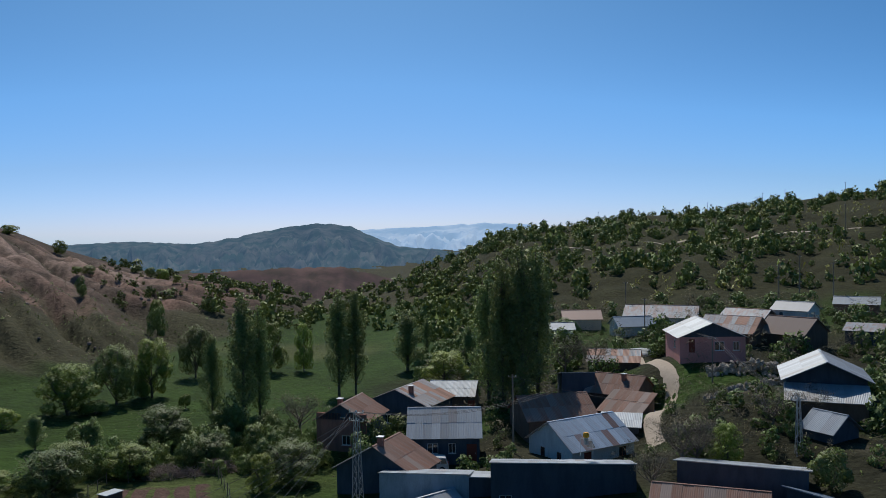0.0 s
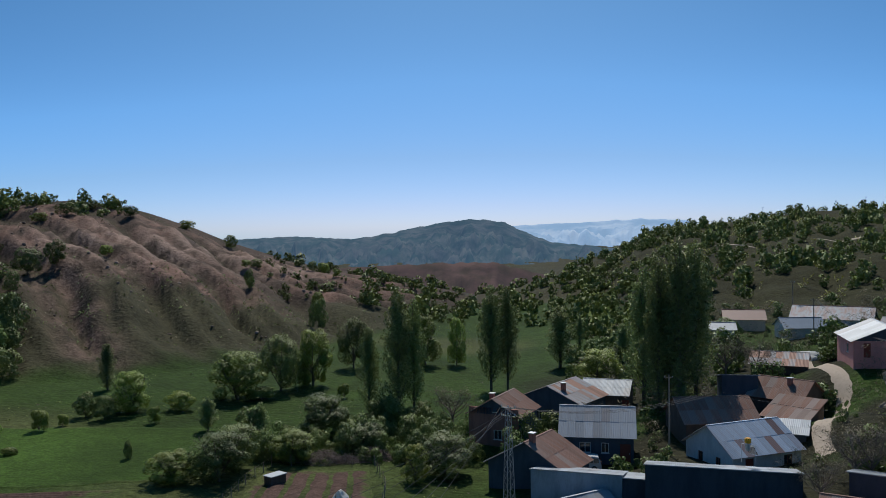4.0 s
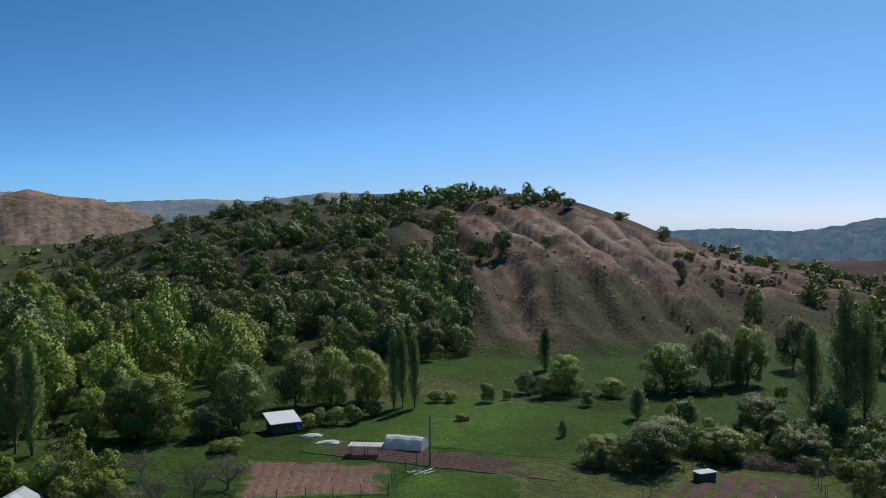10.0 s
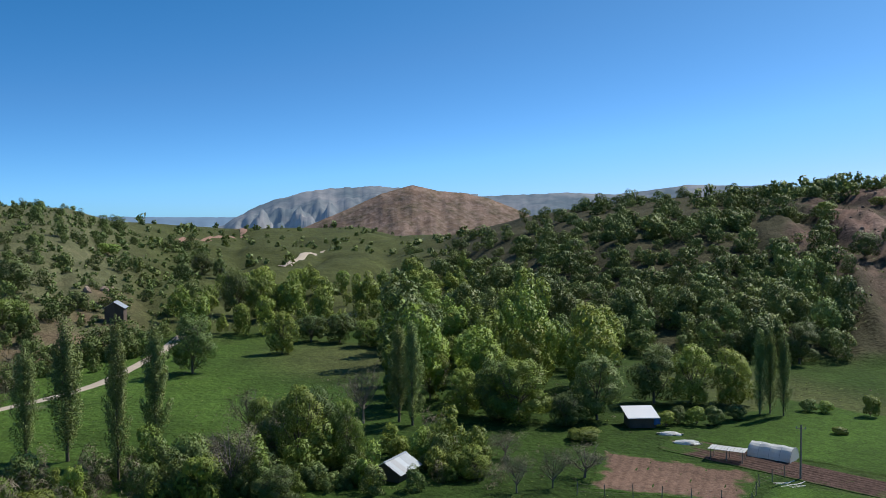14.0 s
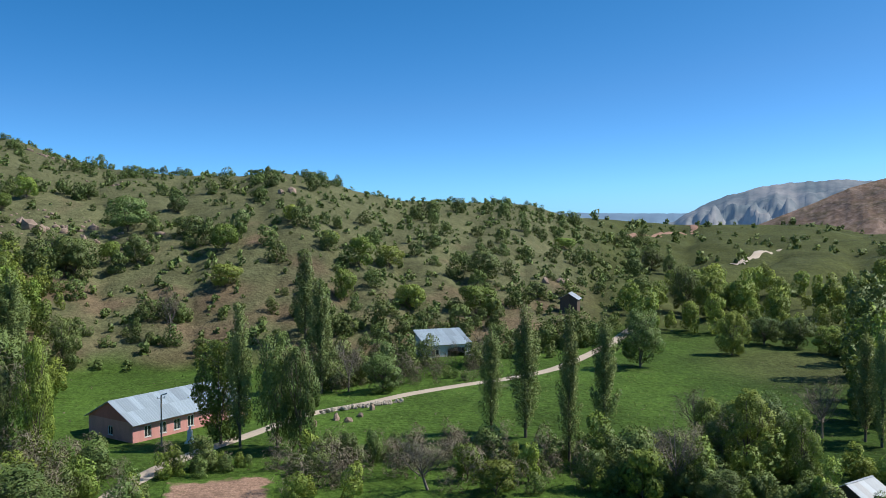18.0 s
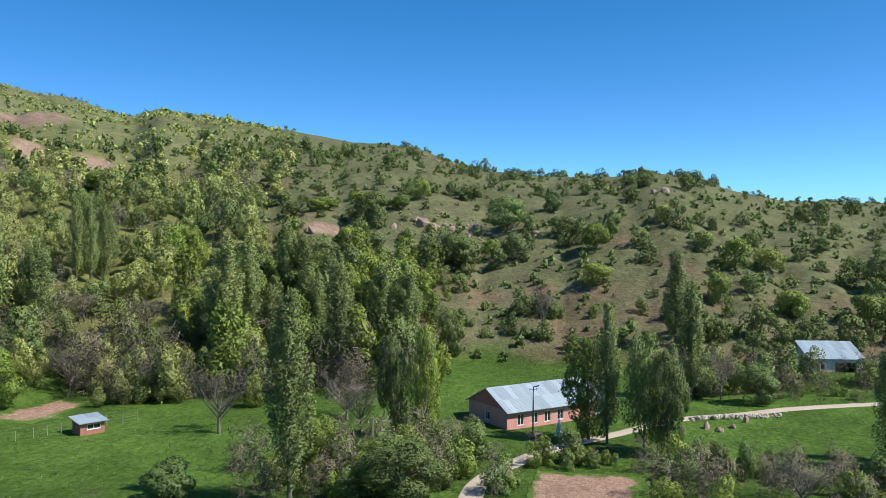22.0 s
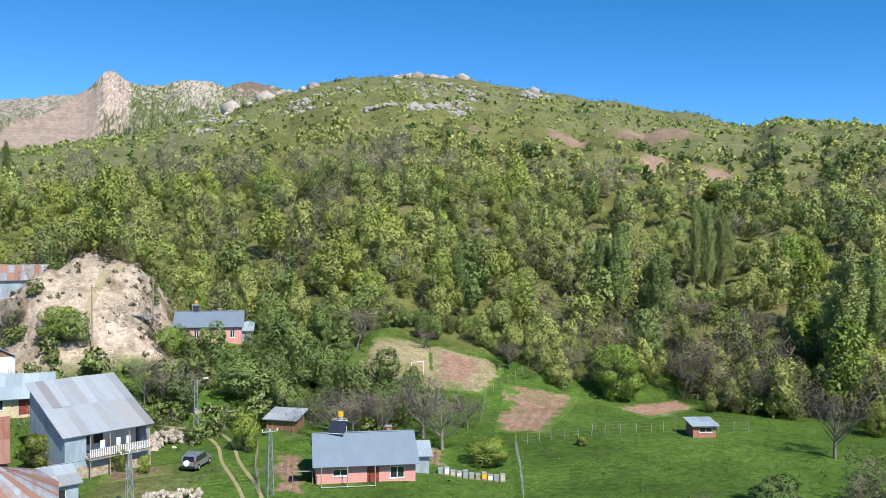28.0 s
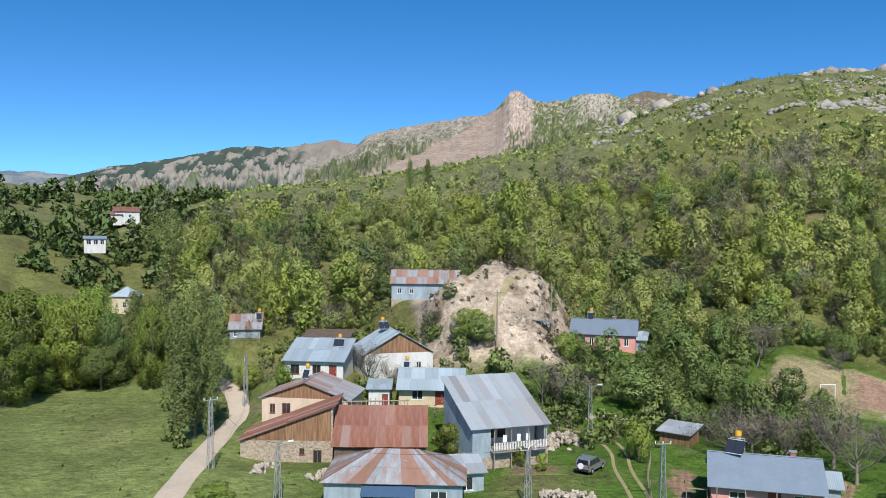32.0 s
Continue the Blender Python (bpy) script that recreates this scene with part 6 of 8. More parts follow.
def car(label, az, d, heading, paint, spare=False):
    root = thing("car", label, "car", on(az, d, 0.02), heading)
    body = part("body", extrude_profile(bmesh.new(), ((-2.1, 0.35), (2.1, 0.35), (2.15, 0.75), (1.95, 0.95), (0.95, 1.05), (0.35, 1.58), (-0.3, 1.7), (-1.75, 1.66), (-2.08, 1.0)), 0.86, 0.13), paint, root)
    for s in (-1, 1):
        y = s * 0.80
        for x0, x1, xa, xb in ((0.72, -0.25, 0.28, -0.25), (-0.35, -1.15, -0.35, -1.1), (-1.22, -1.85, -1.2, -1.72)):
            bm = bmesh.new()
            vs = [bm.verts.new((x, yy, z)) for x, z, yy in ((x0, 1.03, s * 0.835), (x1, 1.03, s * 0.835), (xb, 1.54, s * 0.765), (xa, 1.54, s * 0.765))]
            f = bm.faces.new(vs if s < 0 else vs[::-1])
            bm.normal_update()
            e = bmesh.ops.extrude_face_region(bm, geom=[f])
            bmesh.ops.translate(bm, verts=[v for v in e["geom"] if isinstance(v, bmesh.types.BMVert)], vec=(0, s * 0.03, 0))
            part("side_window", bm, M["glass"], root)
        part("headlight", box(2.02, y * 0.75 - 0.15, 0.72, 2.14, y * 0.75 + 0.15, 0.88, bevel=0.02), M["frame_white"], root)
        part("tail_light", box(-2.1, y * 0.92 - 0.07, 0.8, -1.98, y * 0.92 + 0.07, 1.2, bevel=0.02), M["door_red"], root)
        for x in (1.35, -1.3):
            bm = bmesh.new()
            bmesh.ops.create_cone(bm, cap_ends=True, segments=18, radius1=0.34, radius2=0.34, depth=0.22, matrix=Matrix.Translation((x, s * 0.78, 0.34)) @ Matrix.Rotation(math.pi / 2, 4, "X"))
            wheel = part("wheel", bm, M["rubber"], root)
            bm = bmesh.new()
            bmesh.ops.create_cone(bm, cap_ends=True, segments=14, radius1=0.2, radius2=0.17, depth=0.03, matrix=Matrix.Translation((x, s * 0.9, 0.34)) @ Matrix.Rotation(-s * math.pi / 2, 4, "X"))
            part("rim", bm, M["steel"], wheel)
    bm = bmesh.new()
    vs = [bm.verts.new(p) for p in ((1.0, -0.68, 1.09), (1.0, 0.68, 1.09), (0.45, 0.6, 1.55), (0.45, -0.6, 1.55))]
    bm.faces.new(vs)
    bmesh.ops.solidify(bm, geom=bm.faces[:], thickness=-0.05)
    part("windscreen", bm, M["glass"], root)
    bm = bmesh.new()
    vs = [bm.verts.new(p) for p in ((-2.04, 0.66, 1.08), (-2.04, -0.66, 1.08), (-1.84, -0.58, 1.56), (-1.84, 0.58, 1.56))]
    bm.faces.new(vs)
    bmesh.ops.solidify(bm, geom=bm.faces[:], thickness=-0.06)
    part("rear_window", bm, M["glass"], root)
    part("bumper", box(-2.2, -0.8, 0.4, -2.05, 0.8, 0.62, bevel=0.04), M["rubber"], root)
    part("bumper", box(2.1, -0.8, 0.4, 2.22, 0.8, 0.6, bevel=0.04), M["rubber"], root)
    if spare:
        bm = bmesh.new()
        bmesh.ops.create_cone(bm, cap_ends=True, segments=18, radius1=0.33, radius2=0.3, depth=0.2, matrix=Matrix.Translation((-2.2, 0.1, 0.95)) @ Matrix.Rotation(math.pi / 2, 4, "Y"))
        part("spare_wheel", bm, M["frame_white"], root)
    for s in (-1, 1):
        rod_part("roof_rail", [((-1.5, s * 0.66, 1.73), (0.0, s * 0.66, 1.75), 0.025, 0.025)], M["steel"], root)
    return root


M["paint_white"] = material("white_car_paint", (0.75, 0.75, 0.75), 0.25, spec=0.6, spots=((2, 0.15, (0.85,)),))
M["paint_silver"] = material("grey_car_paint", (0.3, 0.31, 0.32), 0.28, 0.5, spec=0.6, spots=((2, 0.15, (0.85,)),))
car("small white van parked in the dark yard", 1.1, 98.5, 183, M["paint_white"])
car("silver-grey off-road car with a spare wheel on its tailgate", 171.9, 95, 171.9 + 65, M["paint_silver"], True)

# ---- solar water heaters, boxes, sheds of the gardens ----
def solar_heater(loc, rz, panels=2, tank="orange", s=1.0, label="solar water heater with dark panels and orange tank"):
    root = thing("solar_water_heater", label, "water heater", loc, rz, "solar water heaters")
    for k in range(panels):
        x = (k - (panels - 1) / 2) * 1.05 * s
        bm = bmesh.new()
        add_box(bm, x - 0.5 * s, -0.95 * s, -0.04, x + 0.5 * s, 0.95 * s, 0.04, 0.01)
        bmesh.ops.transform(bm, matrix=Matrix.Translation((0, -0.3, 0.85 * s)) @ Matrix.Rotation(radians(42), 4, "X"), verts=bm.verts)
        pn = part("solar_panel", bm, M["panel"], root)
        bm = bmesh.new()
        for y in (-0.97, 0.93):
            add_box(bm, x - 0.52 * s, y * s, -0.05, x + 0.52 * s, (y + 0.04) * s, 0.06)
        bmesh.ops.transform(bm, matrix=Matrix.Translation((0, -0.3, 0.85 * s)) @ Matrix.Rotation(radians(42), 4, "X"), verts=bm.verts)
        part("panel_rim", bm, M["frame_white"], pn)
    rod_part("stand", [((-0.8 * s, 0.5, -0.4), (-0.8 * s, 0.5, 1.7 * s), 0.025, 0.025), ((0.8 * s, 0.5, -0.4), (0.8 * s, 0.5, 1.7 * s), 0.025, 0.025), ((-0.8 * s, 0.5, 1.7 * s), (0.8 * s, 0.5, 1.7 * s), 0.025, 0.025)], M["frame_white"], root)
    bm = bmesh.new()
    bmesh.ops.create_cone(bm, cap_ends=True, segments=16, radius1=0.3 * s, radius2=0.3 * s, depth=0.9 * s, matrix=Matrix.Translation((0, 0.6, 1.5 * s)))
    part("lower_tank", bm, M["steel"], root)
    bm = bmesh.new()
    bmesh.ops.create_cone(bm, cap_ends=True, segments=16, radius1=0.38 * s, radius2=0.36 * s, depth=0.6 * s, matrix=Matrix.Translation((0, 0.6, 2.2 * s)))
    bmesh.ops.bevel(bm, geom=[e for e in bm.edges if abs(e.verts[0].co.z - e.verts[1].co.z) < 0.01], offset=0.06, segments=2, affect="EDGES")
    part("upper_tank", bm, M[tank], root, "bright orange tank")
    return root


def roof_point(az, d, z, turn, x, y, zz):
    m = pose(*at(az, d, z), 0, 0, az + turn)
    return m @ Vector((x, y, zz))


solar_heater(roof_point(161.1, 91, -0.2, 5, -2.6, 0.3, 4.9), 145, s=0.88)
solar_heater(roof_point(-7.7, 85, -0.3, 2, 2.6, -0.6, 5.2), 150, 1, s=0.8, label="solar heater with orange and silver tanks seen from behind")
solar_heater(roof_point(171.1, 140, 8.0, -4, -2.2, 0.5, 4.7), 165, 1, s=0.75)
solar_heater(roof_point(182.5, 118, 3.4, -3, -3.6, 0.8, 4.1), 180, 1, s=0.75)
solar_heater(roof_point(190.0, 128, 5.4, -14, 2.6, 1.5, 4.0), 176, 2, s=0.75)
solar_heater(roof_point(185.2, 131, 5.0, 14, -1.0, 1.5, 6.6), 200, 2, s=0.75)
solar_heater(roof_point(190.4, 113, 2.9, -16, -0.8, -0.5, 4.6), 175, 1, s=0.75)
solar_heater(roof_point(194.8, 150, 8.2, -4, 2.2, 0.5, 3.0), 190, 1, s=0.8)

# beehives in a row
for i in range(11):
    az = 155.9 - i * 0.42
    p = on(az, 92 - 0.02 * i, 0.0)
    hive = thing("beehive", "painted wooden beehive on a plank in the grass", "beehive", p, az + 8 + rng.uniform(-4, 4), "beehives in a row")
    hm = M[("w_blue", "frame_white", "w_cream", "w_white", "w_blue", "steel", "timber", "orange", "frame_white", "w_blue", "w_cream")[i]]
    part("stand", box(-0.28, -0.26, -0.1, 0.28, 0.26, 0.14), M["timber"], hive)
    part("box", box(-0.25, -0.24, 0.14, 0.25, 0.24, 0.55 + 0.2 * (i % 3 == 1), bevel=0.01), hm, hive)
    part("lid", box(-0.28, -0.27, 0.56 + 0.2 * (i % 3 == 1), 0.28, 0.27, 0.64 + 0.2 * (i % 3 == 1), bevel=0.01), M["steel"], hive)

# goal on the pitch
g = thing("football_goal", "small white goal frame on the dry pitch", "goal", on(157.5, 135), 157 + 30)
rod_part("left_post", [((-1.1, 0, -0.1), (-1.1, 0, 2.0), 0.06, 0.06)], M["white_paint"], g, sides=8)
rod_part("right_post", [((1.1, 0, -0.1), (1.1, 0, 2.0), 0.06, 0.06)], M["white_paint"], g, sides=8)
rod_part("crossbar", [((-1.15, 0, 2.0), (1.15, 0, 2.0), 0.06, 0.06)], M["white_paint"], g, sides=8)

# greenhouse tunnel and covered frame in the gardens
tun = thing("greenhouse_tunnel", "low white plastic greenhouse tunnel in the garden", "greenhouse", on(41.2, 102.5), 41 + 68)
bm = bmesh.new()
n, seg = 12, 10
ring = []
for i in range(n + 1):
    row = []
    for k in range(seg + 1):
        a = math.pi * k / seg
        r = 1.0 + 0.03 * math.sin(i * 5.1 + k)
        row.append(bm.verts.new((-1.35 * r * math.cos(a), -2.4 + 4.8 * i / n, 1.5 * r * math.sin(a))))
    ring.append(row)
for i in range(n):
    for k in range(seg):
        bm.faces.new((ring[i][k], ring[i + 1][k], ring[i + 1][k + 1], ring[i][k + 1]))
for row in (ring[0], ring[-1][::-1]):
    bm.faces.new(row)
bmesh.ops.recalc_face_normals(bm, faces=bm.faces)
part("cover", bm, M["film"], tun)
for i in range(5):
    y = -2.4 + 1.2 * i
    rod_part("hoop", [((-1.38 * math.cos(math.pi * k / 8), y, 1.53 * math.sin(math.pi * k / 8)), (-1.38 * math.cos(math.pi * (k + 1) / 8), y, 1.53 * math.sin(math.pi * (k + 1) / 8)), 0.025, 0.025) for k in range(8)], M["steel"], tun, sides=4)

arb = thing("garden_shelter", "open timber frame with a white slatted cover", "shelter", on(43.9, 100), 44 - 12, "garden shelters")
for x in (-1.7, 0.0, 1.7):
    for y in (-0.8, 0.8):
        rod_part("post", [((x, y, -0.2), (x, y, 1.25), 0.06, 0.05)], M["timber"], arb)
for i in range(12):
    x = -1.85 + 0.335 * i
    part("slat", box(x - 0.14, -1.0, 1.26 + 0.02 * (i % 2), x + 0.14, 1.0, 1.3 + 0.02 * (i % 2)), M["film"], arb)

coop = thing("chicken_coop", "little coop with a grey lid at the garden edge", "coop", on(21.6, 93), 60)
part("body", box(-1.0, -0.6, 0, 1.0, 0.6, 0.9, bevel=0.02), M["w_shade"], coop)
part("lid", box(-1.1, -0.7, 0.9, 1.1, 0.7, 0.98), M["roof_grey"], coop)
tent = thing("covered_stack", "stack under a crumpled white sheet beside the beds", "covered stack", on(17.3, 84), 30)
bm = bmesh.new()
bmesh.ops.create_icosphere(bm, subdivisions=3, radius=1)
for v in bm.verts:
    k = 1 + 0.2 * noise.noise(v.co * 2.4)
    v.co = Vector((v.co.x * 1.2 * k, v.co.y * 1.0 * k, max(-0.1, v.co.z * 1.5 * k) * (1.15 - 0.5 * abs(v.co.x))))
part("sheet", bm, M["film"], tent)
rod_part("pole", [((-0.9, -0.8, 0), (-0.6, -0.5, 1.6), 0.04, 0.04), ((1.1, -0.7, 0), (0.9, -0.4, 1.2), 0.04, 0.04)], M["timber"], tent)
tarp = thing("tarpaulin", "blue tarpaulin hung on the garden shed", "tarpaulin", on(48.3, 113), 60)
bm = bmesh.new()
bmesh.ops.create_grid(bm, x_segments=10, y_segments=8, size=0.45, matrix=Matrix.Rotation(math.pi / 2, 4, "X") @ Matrix.Translation((0, 0.9, 0)))
for v in bm.verts:
    v.co.y += 0.12 * math.sin(v.co.x * 5)
bmesh.ops.solidify(bm, geom=bm.faces[:], thickness=0.02)
part("cloth", bm, M["tarp_blue"], tarp)

# stone bust before the school, one plain shape
bm = bmesh.new()
for z0, z1, r0, r1 in ((0, 0.25, 0.75, 0.72), (0.25, 1.5, 0.5, 0.32), (1.5, 1.62, 0.36, 0.36), (1.62, 1.95, 0.26, 0.14)):
    bmesh.ops.create_cone(bm, cap_ends=True, segments=4 if z1 < 1.6 else 12, radius1=r0, radius2=r1, depth=z1 - z0, matrix=Matrix.Translation((0, 0, (z0 + z1) / 2)))
bmesh.ops.create_uvsphere(bm, u_segments=12, v_segments=8, radius=0.15, matrix=Matrix.Translation((0, 0, 2.08)))
me = bpy.data.meshes.new("monument")
bm.to_mesh(me)
bm.free()
me.materials.append(M["white_paint"])
mon = tagged(new("monument", me), "white pedestal with a small dark bust on the grass", "monument")
mon.matrix_world = pose(*on(108.45, 114.5), 0, 0, 130)


# ---- heaps, stones and rocks ----
def stone_mesh(seed, flat=0.7, name="stone", mat="stone"):
    bm = bmesh.new()
    bmesh.ops.create_icosphere(bm, subdivisions=1, radius=1)
    rs = random.Random(seed)
    for v in bm.verts:
        v.co *= rs.uniform(0.75, 1.2)
        v.co.z *= flat
    me = bpy.data.meshes.new(name)
    bm.to_mesh(me)
    bm.free()
    me.materials.append(M[mat])
    return me


M["tarp_dark"] = material("dark_blue_sheet", (0.06, 0.11, 0.19), 0.45, spots=((2, 0.3, (0.7,)),))
M["rock_pale"] = material("weathered_limestone", (0.4, 0.35, 0.3), 0.95, spots=((0.2, 0.6, (0.6,)),), island=0.3)
STONES = [stone_mesh(k) for k in range(5)]
BOULDERS = [stone_mesh(k + 20, 0.8, "boulder", "rock_dark") for k in range(5)]


def boulder(az, d, s, pale=False):
    ob = new("boulder", (STONES if pale else BOULDERS)[int(rng.integers(0, 5))])
    ob.matrix_world = Matrix.Translation(on(az, d, s * 0.25)) @ Euler(rng.uniform(0, 6, 3)).to_matrix().to_4x4() @ Matrix.Diagonal((s * rng.uniform(0.8, 1.4), s, s * 0.8, 1))
    return tagged(ob, "pale weathered boulder in the grass" if pale else "brown weathered boulder on the slope", "boulder", "boulders")


def stone_heap(label, az, d, length, width, height, n, turn=0.0, size=0.2, name="stone_heap"):
    """A heap of loose stones, each one a part."""
    root = thing(name, label, "stone heap", on(az, d), az + turn, "stone heaps")
    o = root.matrix_world
    for k in range(n):
        x, y = rng.uniform(-1, 1) * length / 2, rng.normal() * width / 3.2
        top = height * max(0.05, 1 - (abs(y) / (width / 2)) ** 1.5) * (1 - 0.5 * (abs(x) / (length / 2)) ** 4)
        w = o @ Vector((x, y, 0))
        z = ground_z(w.x, w.y) - o.translation.z + top * rng.uniform(0, 1) ** 0.6
        ob = new("stone", STONES[k % 5])
        ob.parent = root
        s = size * rng.uniform(0.6, 1.5)
        ob.matrix_local = Matrix.Translation((x, y, z)) @ Euler(rng.uniform(0, 6, 3)).to_matrix().to_4x4() @ Matrix.Diagonal((s * 1.3, s, s, 1))
    return root


stone_heap("collapsed wall of pale stones beside the veranda house", 174.2, 105.5, 5.5, 3.4, 1.5, 190, 30, 0.26)
stone_heap("low heap of pale stones in the grass", 173.3, 84, 5.5, 2.6, 1.0, 120, 0, 0.22)
stone_heap("stones edging the grass below the barn", 189.4, 93, 6, 1.6, 0.5, 60, 50, 0.24)
stone_heap("line of pale stones at the corner of the stone barn", 193.6, 96, 7, 1.4, 0.5, 60, 75, 0.26)
stone_heap("stone wall along the dark village terrace", -20.5, 124, 15, 1.6, 1.6, 190, -8, 0.34, "stone_wall")
stone_heap("stone edging of the upper terrace", -19.5, 118, 12, 1.2, 0.8, 110, 30, 0.3, "stone_wall")
stone_heap("stones along the lane", 97.5, 128, 14, 1.2, 0.4, 80, 20, 0.3)
stone_heap("dry stone edge below the small field", 171.3, 116, 9, 1.0, 0.6, 80, 0, 0.22, "stone_wall")
for a, d, s in ((99, 121, 0.7), (98.2, 119, 0.6), (100.5, 118, 0.55), (97.4, 122, 0.6), (101.5, 124, 0.7), (96.6, 126, 0.6)):
    boulder(a, d, s)
for a, d, s in ((117.6, 262, 2.6), (117.0, 258, 1.8), (118.1, 265, 2.0), (116.3, 250, 1.5), (115.2, 248, 1.7), (114.6, 252, 1.3), (121.5, 240, 1.6), (122.3, 243, 2.0), (123.0, 240, 1.3),
                (125.0, 250, 1.8), (126, 255, 1.5), (102.5, 285, 1.4), (101.8, 290, 1.6), (84, 245, 1.5), (83.6, 248, 1.2), (85.0, 240, 1.3), (119.6, 255, 1.2), (115.8, 240, 1.0)):
    boulder(a, d, s)


def brush_pile(label, az, d, r, h, n=420):
    rs = np.random.default_rng(int(az * 10))
    segs = []
    for k in range(n):
        a, q = rs.uniform(0, 6.28), np.sqrt(rs.uniform(0, 1)) * r
        p = np.array((math.cos(a) * q, math.sin(a) * q * 0.6, max(0, h * (1 - (q / r) ** 2) * rs.uniform(0.3, 1))))
        e = rs.normal(size=3) * np.array((0.7, 0.7, 0.35)) + np.array((0, 0, 0.25))
        segs.append((p - e * 0.5, p + e * 0.5, 0.025, 0.012))
    ob = new("brush_pile", raw_mesh("brush_pile", *sticks(segs, 3), M["brush"]))
    ob.matrix_world = Matrix.Translation(on(az, d, 0.05)) @ Matrix.Rotation(radians(az), 4, "Z")
    tagged(ob, label, "brush pile", "brush piles", "stuff")


brush_pile("rounded pile of grey brushwood at the garden edge", 18.4, 101, 2.6, 1.5)
brush_pile("rounded pile of grey brushwood beside split logs", 15.1, 102, 2.4, 1.6)
brush_pile("pile of split logs and branches", 16.8, 101, 1.6, 0.9, 200)
brush_pile("tangle of cut branches under the trees", 124.5, 104, 4.0, 1.0)


def rock_field(name, label, a0, a1, r0, r1, n, size, mat, seed, patch_level=0.4, patch_scale=40.0):
    """Bedrock breaking through the scrub: many angular blocks on the land."""
    rs = np.random.default_rng(seed)
    a, r = rs.uniform(a0, a1, n * 6), np.sqrt(rs.uniform(r0 ** 2, r1 ** 2, n * 6))
    x, y = -r * np.sin(np.radians(a)), r * np.cos(np.radians(a))
    keep = wave(x, y, patch_scale, seed) > patch_level
    x, y = x[keep][:n], y[keep][:n]
    z = land(x, y)
    V, Q = [], []
    me = BOULDERS[0]
    base = [np.array([v.co[:] for v in m.vertices]) for m in BOULDERS]
    tri = np.array([p.vertices[:] for p in me.polygons])
    o = 0
    for i in range(len(x)):
        b = base[i % 5] * size * rs.lognormal(0, 0.45) * np.array((1.2, 0.9, 1.0))
        t = rs.uniform(0, 6.28)
        V.append(np.stack([b[:, 0] * math.cos(t) - b[:, 1] * math.sin(t) + x[i], b[:, 0] * math.sin(t) + b[:, 1] * math.cos(t) + y[i], b[:, 2] + z[i]], -1))
        Q.append(tri + o)
        o += len(b)
    if not V:
        return None
    return tagged(new(name, raw_mesh(name, np.concatenate(V), np.concatenate(Q), mat)), label, "rocks", kind="stuff")


rock_field("ridge_rocks", "pale limestone blocks along the mountain ridge", 146, 164, 1020, 1195, 260, 3.6, M["rock_pale"], 41, 0.25, 60)
rock_field("slope_rocks", "pale outcrops in the mountain scrub", 152, 172, 700, 1000, 130, 3.6, M["rock_pale"], 42, 0.45, 50)
M["rock_grey"] = material("weathered_limestone", (0.37, 0.34, 0.3), 0.95, spots=((0.3, 0.5, (0.65,)), (2.0, 0.4, (0.75,))), bump=0.2, bump_scale=1.5)
rock_field("outcrop_rocks", "long pale outcrop below the mountain top", 153.5, 161.5, 475, 545, 420, 0.85, M["rock_grey"], 51, 0.1, 18)
rock_field("top_rocks", "pale limestone along the rounded top", 151, 163, 590, 720, 300, 1.00, M["rock_grey"], 52, 0.1, 25)
rock_field("knob_rocks", "pale limestone knob on the shoulder", 148.9, 150.7, 690, 745, 140, 1.30, M["rock_grey"], 53, -0.6, 20)
rock_field("side_rocks", "pale rock bands on the mountain side", 163.5, 173, 480, 680, 300, 0.90, M["rock_grey"], 54, 0.25, 20)
rock_field("crest_rocks", "brown outcrops along the dry crest", 97, 130, 230, 400, 320, 0.5, M["rock_dark"], 43, 0.45, 25)
rock_field("mound_rocks", "broken pale rock on the chalky mound", 172.8, 183.6, 132, 156, 260, 0.12, M["rock_pale"], 44, -0.2, 8)
rock_field("face_rocks", "small rocks on the eroded face", 18, 38, 200, 340, 200, 0.3, M["rock_dark"], 45, 0.1, 20)

# ---- veranda of the big house, ruined rafters, awning and other attachments ----
VER = pose(*at(178.3, 100, 0.2), 0, 0, 178.3 + 24)


def at_house(name, label, category, m, x, y, z):
    ob = new(name)
    ob.matrix_world = m @ Matrix.Translation((x, y, z))
    return tagged(ob, label, category)


rail = at_house("veranda", "pale timber veranda with posts and a slatted railing", "veranda", VER, 0.9, -4.5, 2.4)
part("floor", box(-3.4, -0.9, -0.16, 3.4, 2.4, 0.0), M["timber"], rail)
part("back_wall", box(-3.25, 2.3, 0.0, 3.25, 2.4, 2.25), M["w_white"], rail, "whitewashed wall behind the veranda")
for x in (-3.2, -1.1, 1.0, 3.1):
    rod_part("post", [((x, -0.75, -2.4), (x, -0.75, 2.3), 0.07, 0.06)], M["timber"], rail)
for z in (0.15, 0.85):
    rod_part("handrail", [((-3.3, -0.78, z), (3.3, -0.78, z), 0.045, 0.045)], M["timber"], rail)
for i in range(34):
    x = -3.2 + i * 0.194
    part("slat", box(x - 0.045, -0.83, 0.1, x + 0.045, -0.8, 0.95), M["frame_white"], rail)
for x, w in ((-1.9, 0.5), (-0.2, 0.45), (0.9, 0.45)):
    part("towel", box(x - w / 2, -0.72, 0.95, x + w / 2, -0.7, 1.75), M["frame_white"], rail, "white towel hung to dry")
for x in (-2.4, -1.0):
    wv = part("window", box(x - 0.45, 2.24, 0.8, x + 0.45, 2.3, 1.7), M["glass"], rail)
    part("frame", box(x - 0.52, 2.26, 0.74, x + 0.52, 2.29, 1.76), M["frame_brown"], wv)

